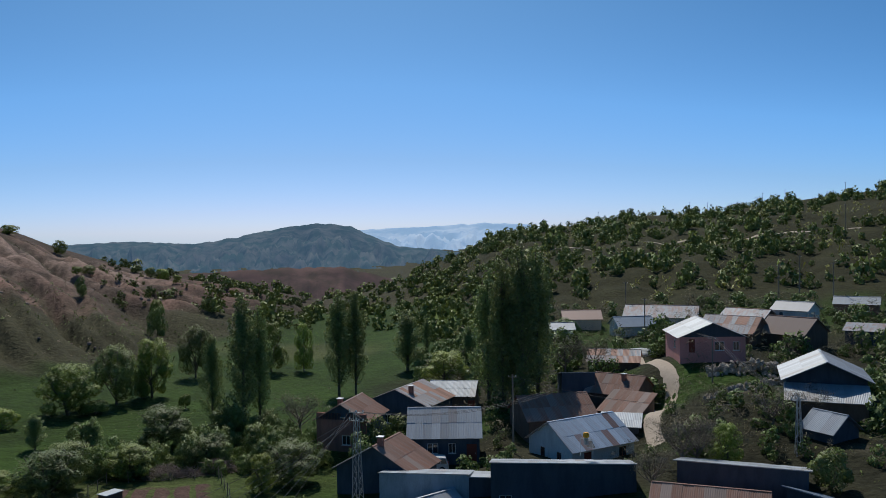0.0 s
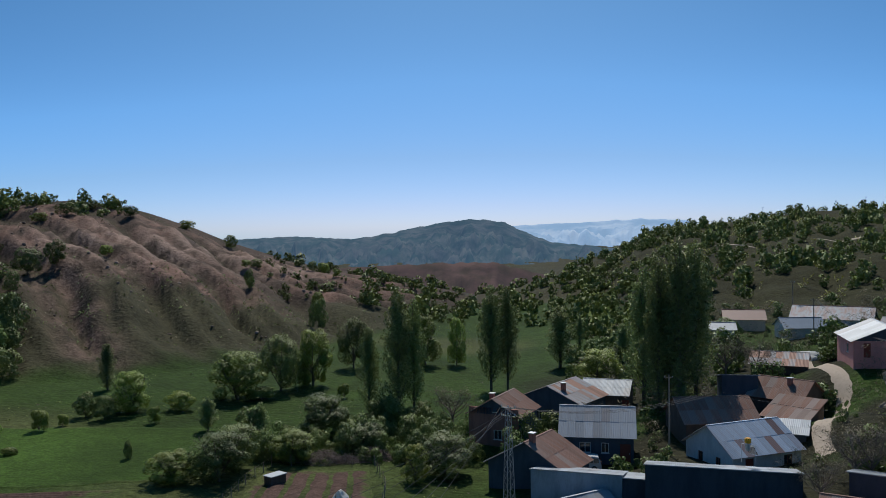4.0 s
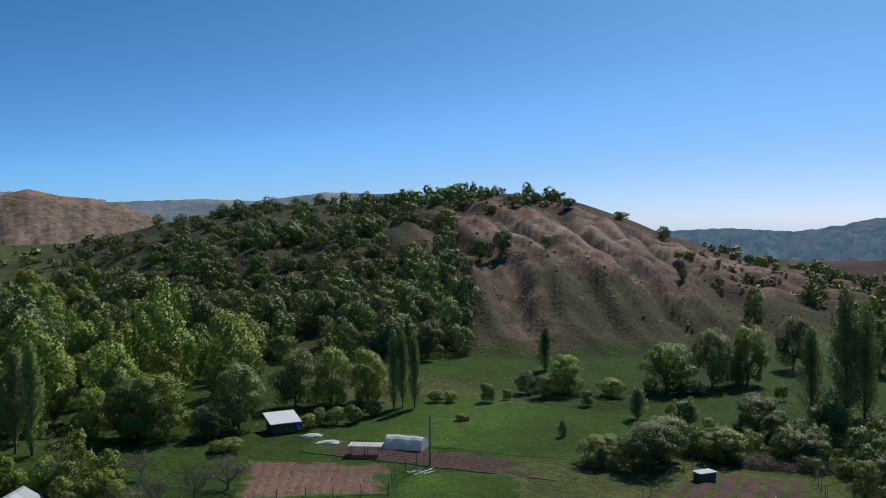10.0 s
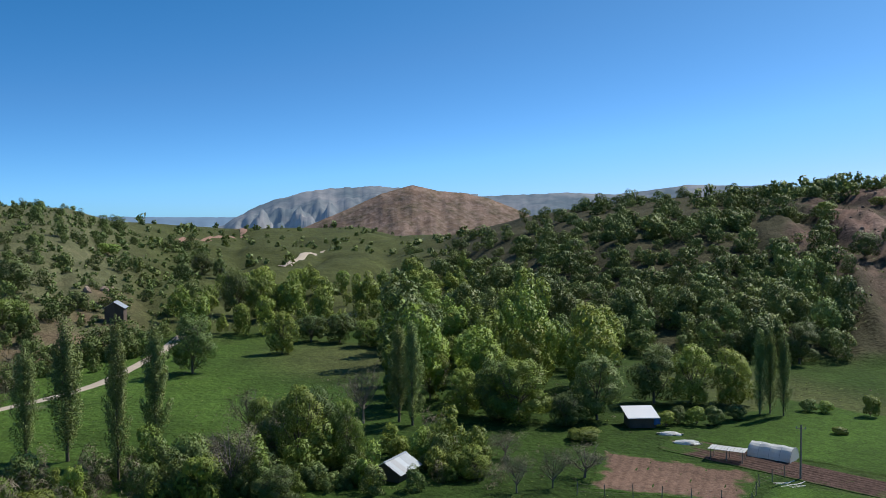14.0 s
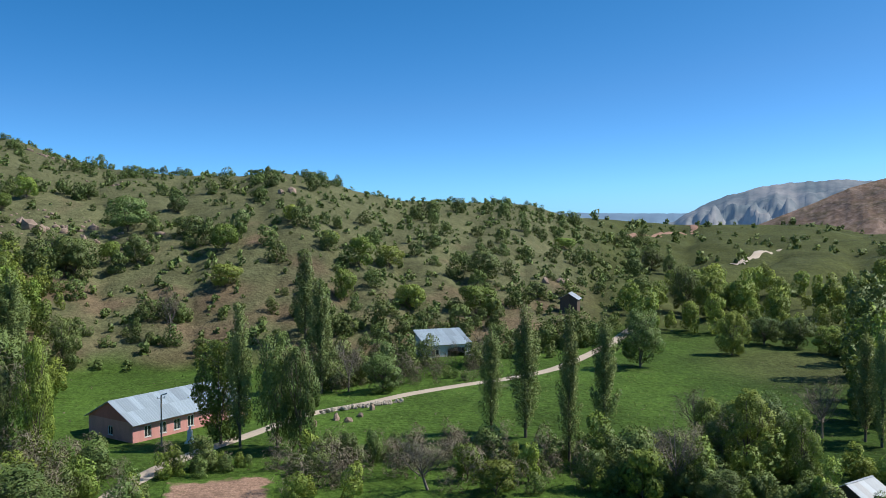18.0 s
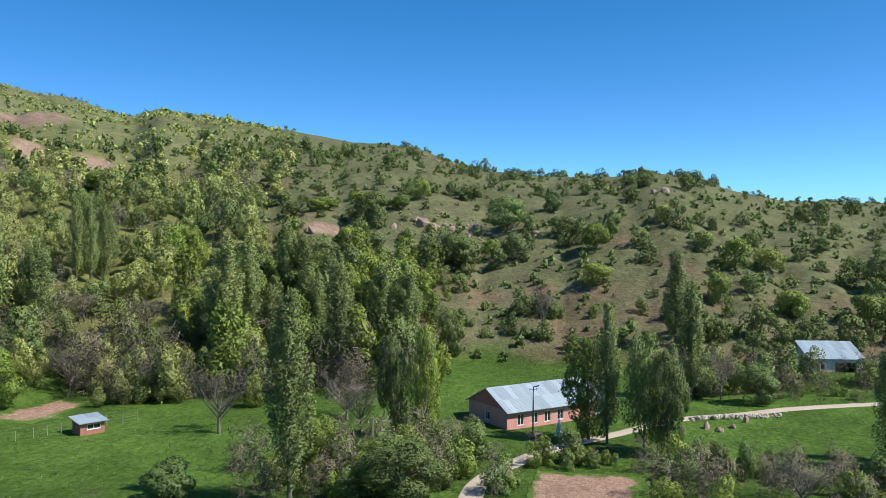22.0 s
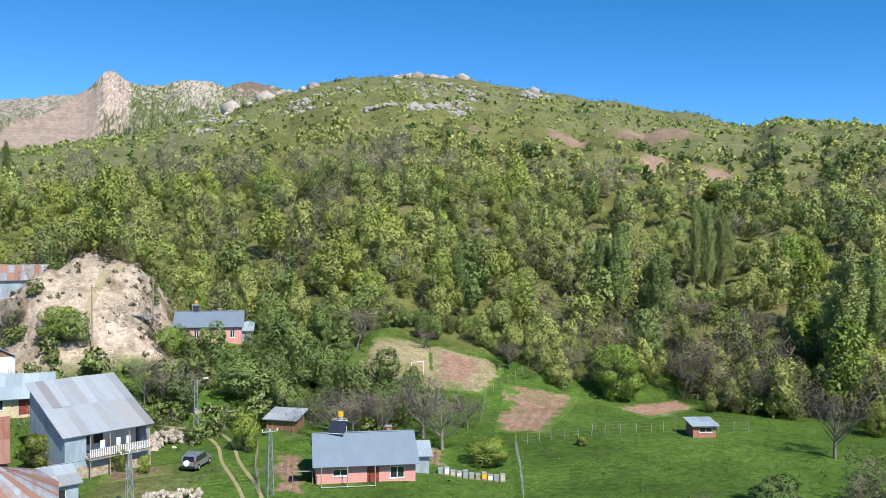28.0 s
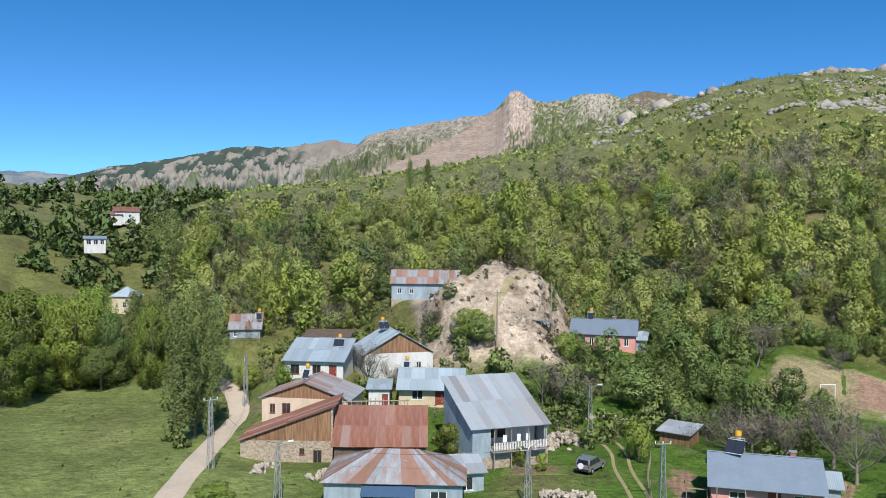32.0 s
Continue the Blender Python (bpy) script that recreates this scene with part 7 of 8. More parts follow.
RED = pose(*at(185.9, 99, 0.6), 0, 0, 185.9 - 3)
raf = at_house("ruined_rafters", "grey ruined rafters standing behind the red roof", "ruin", RED, 0, 3.2, 4.2)
for k in range(2):
    rod_part("beam", [((-4.9, 0.6 * k, 0.6 + 0.9 * k), (3.2, 0.6 * k, 0.8 + 0.9 * k), 0.09, 0.08)], M["timber"], raf, sides=4)
for i in range(15):
    x = -4.8 + 0.56 * i
    rod_part("rafter", [((x, -0.3, -0.6), (x + rng.normal() * 0.08, 0.7, 1.75 + rng.normal() * 0.08), 0.055, 0.045)], M["timber"], raf, sides=4)
sh = part("loose_sheet", box(3.0, -0.6, 1.1, 5.0, 1.0, 1.16), M["roof_grey"], raf, "bent grey sheet left on the frame")
sh.rotation_euler = (0.35, 0.12, 0.1)

HIP = pose(*at(184.8, 86.5, -0.4), 0, 0, 184.8 - 5)
awn = at_house("awning", "dark blue sheet awning on the front of the house", "awning", HIP, -0.4, -4.9, 2.7)
b = box(-2.6, -1.3, -0.03, 2.6, 0.4, 0.03, bevel=0.01)
bmesh.ops.rotate(b, cent=(0, 0, 0), matrix=Matrix.Rotation(0.45, 3, "X"), verts=b.verts)
part("sheet", b, M["tarp_dark"], awn)
for x in (-2.4, 2.4):
    rod_part("strut", [((x, -1.15, -0.6), (x, 0.45, -1.3), 0.03, 0.03)], M["steel"], awn)
dish = at_house("satellite_dish", "white satellite dish on the rusty hipped roof", "satellite dish", HIP, 0.9, -1.6, 4.2)
bm = bmesh.new()
bmesh.ops.create_cone(bm, cap_ends=False, segments=16, radius1=0.42, radius2=0.08, depth=0.14, matrix=Matrix.Rotation(radians(-60), 4, "X"))
bmesh.ops.solidify(bm, geom=bm.faces[:], thickness=0.015)
part("dish", bm, M["white_paint"], dish)
rod_part("mount", [((0, 0.1, -0.1), (0, 0.25, -0.75), 0.025, 0.025)], M["steel"], dish)

PINK = pose(*at(161.1, 91, -0.2), 0, 0, 161.1 + 5)
por = at_house("porch", "covered porch with posts, bench and steps before the pink house", "porch", PINK, -0.6, -4.3, 0.0)
part("floor", box(-4.2, -1.2, -0.6, 2.2, 0.5, 0.12), M["stone"], por)
for x in (-4.0, -1.4, 1.4):
    rod_part("post", [((x, -1.0, 0.1), (x, -0.5, 2.85), 0.06, 0.055)], M["timber"], por)
rod_part("rail", [((-4.0, -1.05, 0.9), (1.4, -1.05, 0.9), 0.035, 0.035), ((-4.0, -1.05, 0.5), (1.4, -1.05, 0.5), 0.03, 0.03)], M["steel"], por)
part("bench", box(-3.6, -0.1, 0.5, -1.6, 0.35, 0.58, bevel=0.02), M["timber"], por)
for k in range(3):
    part("step", box(1.6, -1.5 - 0.3 * k, -0.6, 3.0, -1.2 - 0.3 * k, 0.1 - 0.2 * k), M["stone"], por)
lean = at_house("lean_to", "open lean-to with a tilted plank roof", "lean-to", PINK, -6.4, -2.2, 0.0)
b = box(-1.1, -1.3, 1.7, 1.1, 1.3, 1.76)
bmesh.ops.rotate(b, cent=(0, 0, 1.7), matrix=Matrix.Rotation(-0.25, 3, "X"), verts=b.verts)
part("roof", b, M["timber"], lean)
for x, y, z in ((-1, -1.2, 1.9), (1, -1.2, 1.9), (-1, 1.2, 1.4), (1, 1.2, 1.4)):
    rod_part("post", [((x, y, -0.6), (x, y, z), 0.05, 0.05)], M["timber"], lean)
house("small tin annexe beside the pink house", 157.3, 92.5, 0.3, 1.8, 3.0, 2.0, 0.6, 5, "roof_school", "w_blue", "shed", cat="shed", name="shed")
canopy = at_house("rock_shelter", "blue sheet canopy on posts against the mound", "shelter", pose(*at(175.3, 137.5, 11.2), 0, 0, 175.3), 0, 0, 0)
b = box(-2.0, -1.0, 1.5, 2.0, 1.0, 1.56)
bmesh.ops.rotate(b, cent=(0, 0, 1.5), matrix=Matrix.Rotation(0.12, 3, "Y"), verts=b.verts)
part("roof", b, M["roof_blue"], canopy)
for x, y in ((-1.7, -0.9), (0.2, -0.9), (1.7, -0.9), (-1.7, 0.9), (1.7, 0.9)):
    rod_part("post", [((x, y, -2.0), (x, y, 1.6 - 0.12 * x), 0.05, 0.05)], M["timber"], canopy)

patch("field_small_west", "bright green plot behind the lamp", ((171.9, 123), (168.9, 124), (168.8, 116), (172.0, 114)), "lawn", lift=0.1)


def covered_stack(label, az, d, w, dep, h, mat="film"):
    ob = thing("covered_stack", label, "covered stack", on(az, d), az)
    bm = bmesh.new()
    bmesh.ops.create_icosphere(bm, subdivisions=3, radius=1)
    for v in bm.verts:
        k = 1 + 0.22 * noise.noise(v.co * 2.1 + Vector((az, 0, 0)))
        v.co = Vector((v.co.x * w * k, v.co.y * dep * k, max(-0.15, v.co.z) * h * k))
    part("sheet", bm, M[mat], ob)
    for k in range(4):
        a = k * 1.7
        ws = part("weight", box(-0.2, -0.12, 0, 0.2, 0.12, 0.16, bevel=0.03), M["stone"], ob)
        ws.location = (math.cos(a) * w * 0.98, math.sin(a) * dep * 0.98, 0.05)


covered_stack("fodder heap under crumpled white sheets by the lane", -12.9, 152, 3.4, 2.2, 1.2)
covered_stack("blue and white tarpaulin over a heap at the lane", -13.1, 121, 1.6, 1.0, 0.9, "tarp_blue")
covered_stack("rubble under a pale sheet by the garden shed", 46.4, 106, 1.6, 0.8, 0.5)
covered_stack("pale heap beside the shed", 47.5, 110, 1.5, 0.7, 0.4)
for k in range(9):
    lg = new("plank", raw_mesh("plank", *sticks([((0, 0, 0.05), (1.7, 0.25 * (k % 3), 0.08), 0.06, 0.05)], 4), M["film"]))
    lg.matrix_world = Matrix.Translation(on(41.2 - 0.16 * k, 92.5 - 0.35 * (k % 4))) @ Matrix.Rotation(radians(60 + 7 * (k % 5)), 4, "Z")
    tagged(lg, "pale peeled pole lying on the grass", "plank", "poles on the grass")

# ---- trees and bushes that stand alone: kind, bearing, distance, height, spread ----
# poplars and trees by the first village
for row in (
        ("poplar", -2.9, 128, 21.1, 0.86), ("poplar", -3.9, 122, 21.7, 0.78), ("poplar", -5.2, 120, 23.8, 0.84), ("poplar", -6.2, 124, 23.4, 0.85),
        ("poplar", -4.5, 123, 17.7, 0.86), ("poplar", 13.3, 126, 19.4, 0.89), ("poplar", 12.3, 129, 17.7, 0.8), ("poplar", 15.3, 129, 13.1, 0.95),
        ("poplar", 7.1, 154, 19.3, 0.92), ("poplar", 6.0, 156, 19.1, 0.81), ("poplar", 2.5, 180, 13.1, 1.71), ("poplar", 1.2, 204, 8.7, 0.96),
        ("broad", 9.4, 184, 11.5, 0.67), ("poplar", -1.6, 178, 7.6, 1.62), ("broad", 18.4, 116, 5.8, 1.99), ("poplar", 22.5, 111, 5.6, 1.54),
        ("poplar", 25.8, 120, 4.9, 1.88), ("broad", 25.2, 95, 6.2, 1.68), ("broad", 28.0, 96, 3.9, 2.49),
):
    plant(*row)
# poplars and trees by the first village
for row in (
        ("bush", 22.4, 141, 2.4, 2.21), ("bush", 27.5, 135, 3.2, 1.58), ("bush", 29.1, 127, 2.7, 0.83), ("bare", 9.7, 122, 6.0, 1.49),
        ("broad", 10.3, 97, 5.2, 2.07), ("broad", 12.3, 93, 4.8, 1.07), ("broad", -0.0, 154, 7.3, 1.98), ("bare", -15.5, 91, 5.7, 1.35),
        ("broad", -18.2, 92, 5.1, 1.07), ("bare", -21.0, 102, 4.5, 1.56), ("bush", -24.3, 86, 4.2, 1.1), ("bare", -23.2, 106, 3.4, 1.97),
        ("bush", -8.2, 172, 4.7, 1.38), ("broad", 16.3, 172, 11.6, 0.89),
):
    plant(*row)
# trees of the meadow
for row in (
        ("broad", 23.9, 142, 8.8, 1.69), ("broad", 21.1, 148, 10.9, 1.08), ("broad", 19.0, 152, 11.3, 1.07), ("broad", 11.5, 181, 11.8, 0.95),
        ("broad", 30.5, 136, 6.8, 1.57), ("poplar", 31.8, 156, 8.1, 1.37), ("bush", 33.1, 135, 3.8, 1.08), ("bush", 32.0, 132, 3.8, 0.97),
        ("bush", 35.7, 128, 3.4, 0.84), ("bush", 17.0, 141, 2.7, 0.85), ("poplar", 19.6, 152, 5.4, 1.86), ("poplar", 42.0, 124, 12.1, 0.62),
        ("poplar", 41.4, 125, 12.4, 0.56), ("poplar", 40.6, 124, 11.8, 0.58), ("bush", 30.7, 108, 2.4, 0.57), ("bush", 37.4, 116, 1.2, 1.91),
        ("bush", 39.2, 128, 2.0, 1.4), ("bush", 38.2, 128, 2.0, 1.23), ("bush", 34.4, 130, 2.0, 0.91),
):
    plant(*row)
# trees of the meadow
for row in (
        ("broad", 24.2, 99, 6.1, 1.53), ("broad", 20.4, 102, 4.3, 2.27), ("broad", 15.7, 106, 4.0, 2.54),
):
    plant(*row)
# willows along the brook
for row in (
        ("broad", 57.3, 114, 9.3, 1.53), ("broad", 58.8, 116, 8.7, 1.21), ("broad", 61.1, 118, 7.1, 1.24), ("broad", 52.2, 116, 9.9, 1.11),
        ("broad", 54.2, 112, 5.1, 1.32), ("broad", 48.5, 128, 9.5, 1.2), ("broad", 46.2, 129, 9.6, 1.15), ("broad", 43.7, 130, 9.1, 1.15),
        ("broad", 69.0, 94, 8.3, 0.85), ("poplar", 65.4, 114, 13.2, 0.85), ("poplar", 64.5, 112, 14.0, 0.79), ("bush", 47.0, 116, 2.5, 1.25),
        ("bush", 45.9, 116, 2.7, 1.15), ("bush", 44.7, 116, 2.7, 1.12), ("bush", 43.4, 120, 2.2, 1.43), ("bush", 47.8, 114, 2.4, 1.17),
        ("broad", 39.7, 170, 8.5, 1.4), ("bush", 38.0, 178, 4.3, 1.18), ("bush", 36.1, 242, 7.7, 1.03),
):
    plant(*row)
# willows along the brook
for row in (
        ("bush", 34.6, 244, 6.8, 0.95), ("bush", 31.7, 261, 3.7, 1.24), ("bush", 42.2, 204, 5.2, 1.59), ("bush", 42.9, 192, 3.7, 1.35),
        ("bush", 39.3, 198, 3.1, 1.69), ("bush", 18.6, 226, 9.3, 0.58), ("bush", 23.0, 257, 5.4, 0.66), ("bush", 53.0, 105, 1.9, 2.6),
        ("bare", 53.0, 90, 3.4, 2.06), ("bare", 58.4, 96, 3.3, 1.57), ("broad", 60.5, 89, 3.9, 1.69),
):
    plant(*row)
# trees of the green side valley
for row in (
        ("poplar", 88.6, 110, 14.2, 0.76), ("poplar", 86.3, 107, 16.8, 0.84), ("poplar", 83.4, 96, 17.7, 0.54), ("poplar", 81.1, 105, 16.3, 0.74),
        ("broad", 78.8, 158, 11.8, 1.05), ("broad", 70.9, 98, 9.1, 1.03), ("broad", 73.2, 100, 7.2, 1.11), ("broad", 76.0, 232, 14.5, 0.92),
        ("broad", 74.5, 227, 12.5, 1.06), ("broad", 73.1, 228, 10.1, 1.17), ("broad", 78.1, 328, 8.9, 1.62), ("broad", 77.0, 316, 8.6, 0.95),
        ("broad", 73.1, 178, 9.6, 1.11), ("broad", 71.2, 194, 6.9, 1.69), ("broad", 69.3, 191, 7.5, 1.59), ("broad", 67.4, 184, 6.5, 1.85),
        ("broad", 65.5, 190, 5.6, 1.98), ("broad", 63.3, 190, 9.6, 1.28), ("broad", 60.6, 188, 7.2, 1.57),
):
    plant(*row)
# trees of the green side valley
for row in (
        ("bare", 75.4, 110, 5.7, 1.12), ("bare", 67.8, 114, 7.5, 1.06), ("bare", 63.3, 128, 4.9, 1.26), ("bare", 76.5, 86, 7.5, 0.85),
        ("bare", 57.5, 84, 4.2, 1.11), ("bare", 55.1, 86, 4.1, 1.04), ("broad", 73.6, 82, 4.4, 1.61), ("bush", 78.6, 84, 5.4, 0.87),
        ("bush", 86.1, 88, 4.7, 0.57), ("bush", 82.0, 86, 4.4, 0.79),
):
    plant(*row)
# trees round the school
for row in (
        ("broad", 106.5, 112, 15.1, 0.78), ("poplar", 105.3, 109, 18.2, 0.66), ("broad", 102.9, 107, 16.0, 0.57), ("broad", 101.4, 104, 15.2, 0.51),
        ("poplar", 101.0, 177, 19.4, 1.0), ("poplar", 100.0, 142, 19.1, 0.9), ("poplar", 125.2, 172, 17.5, 1.3), ("poplar", 123.2, 152, 23.4, 0.93),
        ("poplar", 120.4, 173, 18.8, 1.21), ("poplar", 118.7, 172, 19.1, 1.19), ("broad", 119.6, 109, 13.9, 0.46), ("broad", 117.5, 108, 16.4, 0.44),
        ("broad", 120.3, 90, 5.7, 2.39), ("broad", 124.7, 94, 7.2, 1.3), ("bush", 98.2, 96, 4.3, 0.64), ("bush", 96.6, 96, 4.4, 0.57),
        ("bare", 92.9, 86, 5.7, 1.36), ("bush", 88.3, 84, 4.1, 1.29), ("broad", 74.5, 106, 6.3, 1.04),
):
    plant(*row)
# trees round the school
for row in (
        ("broad", 72.0, 94, 10.2, 0.96), ("bush", 90.2, 89, 4.4, 0.82), ("bush", 100.1, 93, 3.0, 1.16), ("bare", 109.6, 184, 11.4, 0.5),
        ("bush", 99.3, 143, 3.8, 1.04), ("broad", 95.9, 140, 6.7, 1.69), ("bare", 98.2, 142, 8.5, 0.78),
):
    plant(*row)
# bushes of the dry slope
for row in (
        ("bush", 121.4, 268, 9.0, 1.5), ("bush", 112.0, 260, 10.8, 1.25), ("bush", 115.1, 227, 10.0, 1.17), ("bush", 113.1, 238, 6.5, 0.97),
        ("bush", 111.5, 232, 7.8, 1.04), ("bush", 108.3, 250, 7.1, 1.36), ("bush", 106.2, 232, 8.2, 1.11), ("bush", 116.6, 231, 6.4, 1.41),
        ("bush", 97.4, 226, 8.8, 1.0), ("bush", 89.0, 229, 8.9, 1.17), ("bush", 98.4, 203, 8.6, 0.77), ("bush", 94.0, 202, 7.2, 1.27),
        ("bush", 89.5, 200, 8.2, 1.4), ("bush", 105.2, 240, 8.5, 0.75), ("bush", 117.7, 290, 7.5, 1.03), ("bush", 124.2, 278, 4.8, 2.27),
        ("bush", 124.5, 224, 8.4, 1.2), ("bush", 122.4, 237, 7.7, 1.2), ("bush", 95.4, 232, 6.7, 1.35),
):
    plant(*row)
# bushes of the dry slope
for row in (
        ("bush", 92.5, 258, 4.8, 1.27), ("bush", 85.5, 226, 4.2, 1.41), ("bush", 99.4, 236, 4.5, 1.39), ("bush", 119.1, 275, 5.6, 1.29),
        ("bush", 106.1, 208, 6.0, 1.58), ("bush", 114.3, 302, 5.5, 1.17), ("bush", 109.0, 276, 6.0, 1.21), ("bush", 101.9, 250, 5.5, 0.96),
        ("bush", 83.7, 324, 4.9, 1.98),
):
    plant(*row)
# more bushes of the dry slope
for row in (
        ("bush", 121.1, 261, 10.1, 1.17), ("bush", 115.6, 230, 9.1, 1.31), ("bush", 135.2, 295, 4.4, 2.59), ("bush", 138.1, 318, 6.6, 1.87),
        ("bush", 143.5, 350, 5.6, 1.66), ("bush", 124.7, 275, 4.5, 1.93), ("bush", 127.5, 318, 6.2, 1.61), ("bush", 129.1, 269, 4.4, 1.71),
        ("bush", 126.2, 268, 5.2, 1.75), ("bush", 122.8, 240, 4.7, 1.94), ("bush", 120.9, 240, 5.4, 1.52),
):
    plant(*row)
# poplars at the head of the side valley
for row in (
        ("poplar", 145.5, 177, 18.2, 0.64), ("poplar", 144.2, 176, 20.6, 0.98), ("poplar", 141.7, 177, 17.8, 1.26), ("poplar", 139.5, 212, 19.4, 0.78),
        ("poplar", 138.7, 213, 20.5, 0.74), ("poplar", 137.9, 219, 20.3, 0.71), ("poplar", 130.6, 164, 25.2, 1.04), ("poplar", 129.1, 168, 23.6, 0.9),
        ("poplar", 126.5, 84, 21.4, 0.78), ("poplar", 126.5, 200, 15.3, 1.51), ("poplar", 125.6, 199, 15.2, 1.44), ("poplar", 124.0, 190, 15.0, 1.39),
        ("poplar", 127.7, 167, 15.4, 1.2), ("poplar", 124.7, 168, 17.7, 1.04), ("broad", 115.9, 175, 10.4, 0.97), ("broad", 119.1, 84, 7.1, 1.93),
        ("broad", 128.8, 132, 5.5, 1.04), ("bare", 131.0, 116, 8.8, 1.17), ("bare", 134.9, 141, 7.7, 1.21),
):
    plant(*row)
# poplars at the head of the side valley
for row in (
        ("bare", 144.9, 144, 5.6, 1.79), ("bare", 139.0, 184, 6.5, 1.58), ("bare", 135.2, 178, 7.5, 1.32), ("bare", 121.8, 112, 6.2, 0.99),
        ("broad", 133.5, 234, 10.5, 2.01), ("broad", 135.6, 220, 8.3, 1.59), ("broad", 122.8, 192, 13.3, 0.87),
):
    plant(*row)
# trees round the pitch
for row in (
        ("poplar", 145.1, 180, 17.8, 0.78), ("poplar", 137.6, 231, 14.7, 1.21), ("poplar", 154.5, 185, 10.0, 1.01), ("bare", 147.3, 145, 6.5, 1.08),
        ("broad", 144.3, 143, 10.0, 1.5), ("bare", 140.1, 150, 9.4, 1.14), ("bare", 135.6, 147, 8.9, 0.79), ("bare", 134.0, 146, 7.3, 0.77),
        ("bare", 151.3, 144, 5.0, 1.38), ("bare", 149.5, 148, 4.1, 1.45), ("bare", 157.0, 146, 3.9, 1.5), ("bare", 157.1, 108, 8.3, 1.27),
        ("bare", 162.9, 104, 6.2, 1.9), ("bare", 154.1, 115, 4.8, 1.15), ("bare", 122.7, 120, 6.6, 1.71), ("bush", 152.7, 98, 3.4, 1.82),
        ("bush", 134.2, 88, 4.4, 1.42), ("broad", 163.9, 128, 4.3, 2.86),
):
    plant(*row)
# trees of the two villages
for row in (
        ("poplar", 198.9, 108, 17.5, 0.89), ("poplar", 198.0, 111, 19.1, 0.73), ("poplar", 197.2, 112, 15.9, 0.73), ("poplar", 201.6, 154, 13.3, 1.34),
        ("poplar", 200.7, 152, 13.1, 1.34), ("poplar", 199.9, 148, 14.3, 1.31), ("poplar", 198.3, 130, 15.2, 1.07), ("poplar", 197.5, 136, 15.6, 1.0),
        ("poplar", 196.7, 132, 15.1, 0.9), ("poplar", 192.4, 169, 14.0, 1.39), ("poplar", 199.4, 215, 22.2, 1.0), ("poplar", 184.1, 406, 17.8, 0.79),
        ("poplar", 182.9, 374, 15.9, 0.81), ("poplar", 153.5, 176, 13.3, 0.99), ("poplar", 154.8, 174, 11.8, 0.93), ("broad", 208.0, 153, 17.2, 1.03),
        ("broad", 205.2, 149, 16.3, 0.98), ("broad", 202.9, 148, 12.7, 0.83), ("broad", 200.6, 142, 15.1, 0.67),
):
    plant(*row)
# trees of the two villages
for row in (
        ("broad", 208.9, 138, 13.0, 1.04), ("broad", 206.6, 155, 15.9, 0.96), ("broad", 204.2, 162, 14.9, 0.97), ("broad", 207.4, 146, 8.7, 1.35),
        ("broad", 203.6, 146, 8.1, 1.46), ("broad", 180.0, 132, 5.4, 1.95), ("bare", -8.0, 136, 6.7, 1.2), ("bare", -9.9, 137, 5.3, 1.31),
        ("bare", -16.4, 91, 5.9, 1.24), ("bare", -13.8, 82, 4.6, 1.16), ("bare", 155.8, 103, 7.4, 1.23), ("bare", 161.8, 108, 6.4, 1.36),
        ("bare", 159.8, 106, 6.7, 1.05), ("bare", 186.8, 121, 7.9, 0.89), ("bare", 185.3, 121, 4.8, 1.11), ("bare", 173.2, 116, 6.8, 1.38),
        ("bare", 161.6, 142, 7.9, 1.32), ("bare", 175.1, 120, 6.2, 1.12), ("bare", 189.1, 150, 6.8, 1.14),
):
    plant(*row)
# trees of the two villages
for row in (
        ("bare", 182.7, 137, 5.3, 1.13), ("bush", 168.7, 120, 6.3, 1.43), ("bush", 146.5, 110, 1.5, 1.05), ("bush", 179.5, 131, 5.4, 1.12),
        ("bush", 168.8, 100, 5.2, 0.67), ("bush", 176.7, 96, 3.4, 0.65), ("bush", 175.1, 94, 2.4, 0.64), ("bush", 181.1, 99, 4.6, 1.01),
        ("bush", 194.6, 131, 4.2, 1.09), ("bush", 192.4, 124, 3.9, 0.75), ("bush", 188.7, 108, 2.8, 0.9), ("bush", 173.6, 132, 4.9, 0.94),
        ("bush", 196.7, 84, 2.2, 2.06),
):
    plant(*row)

# bushes on the crest of the bare hill
for row in (
        ("bush", 26.8, 359, 4.3, 1.8), ("bush", 24.1, 362, 6.5, 0.91), ("bush", 23.2, 304, 3.1, 1.36), ("bush", 22.5, 308, 3.8, 1.22),
        ("bush", 22.9, 253, 3.6, 0.8), ("bush", 19.7, 375, 3.4, 1.39), ("bush", 18.9, 349, 4.1, 1.28), ("bush", 18.2, 362, 6.5, 0.91),
        ("bush", 17.3, 331, 3.8, 1.1), ("bush", 18.6, 260, 6.5, 0.75), ("bush", 33.9, 320, 4.9, 1.64), ("bush", 32.4, 350, 3.9, 1.8),
        ("bush", 30.2, 330, 4.0, 1.8), ("bush", 35.4, 314, 3.6, 1.8), ("bush", 38.3, 292, 4.6, 1.6),
):
    plant(*row)

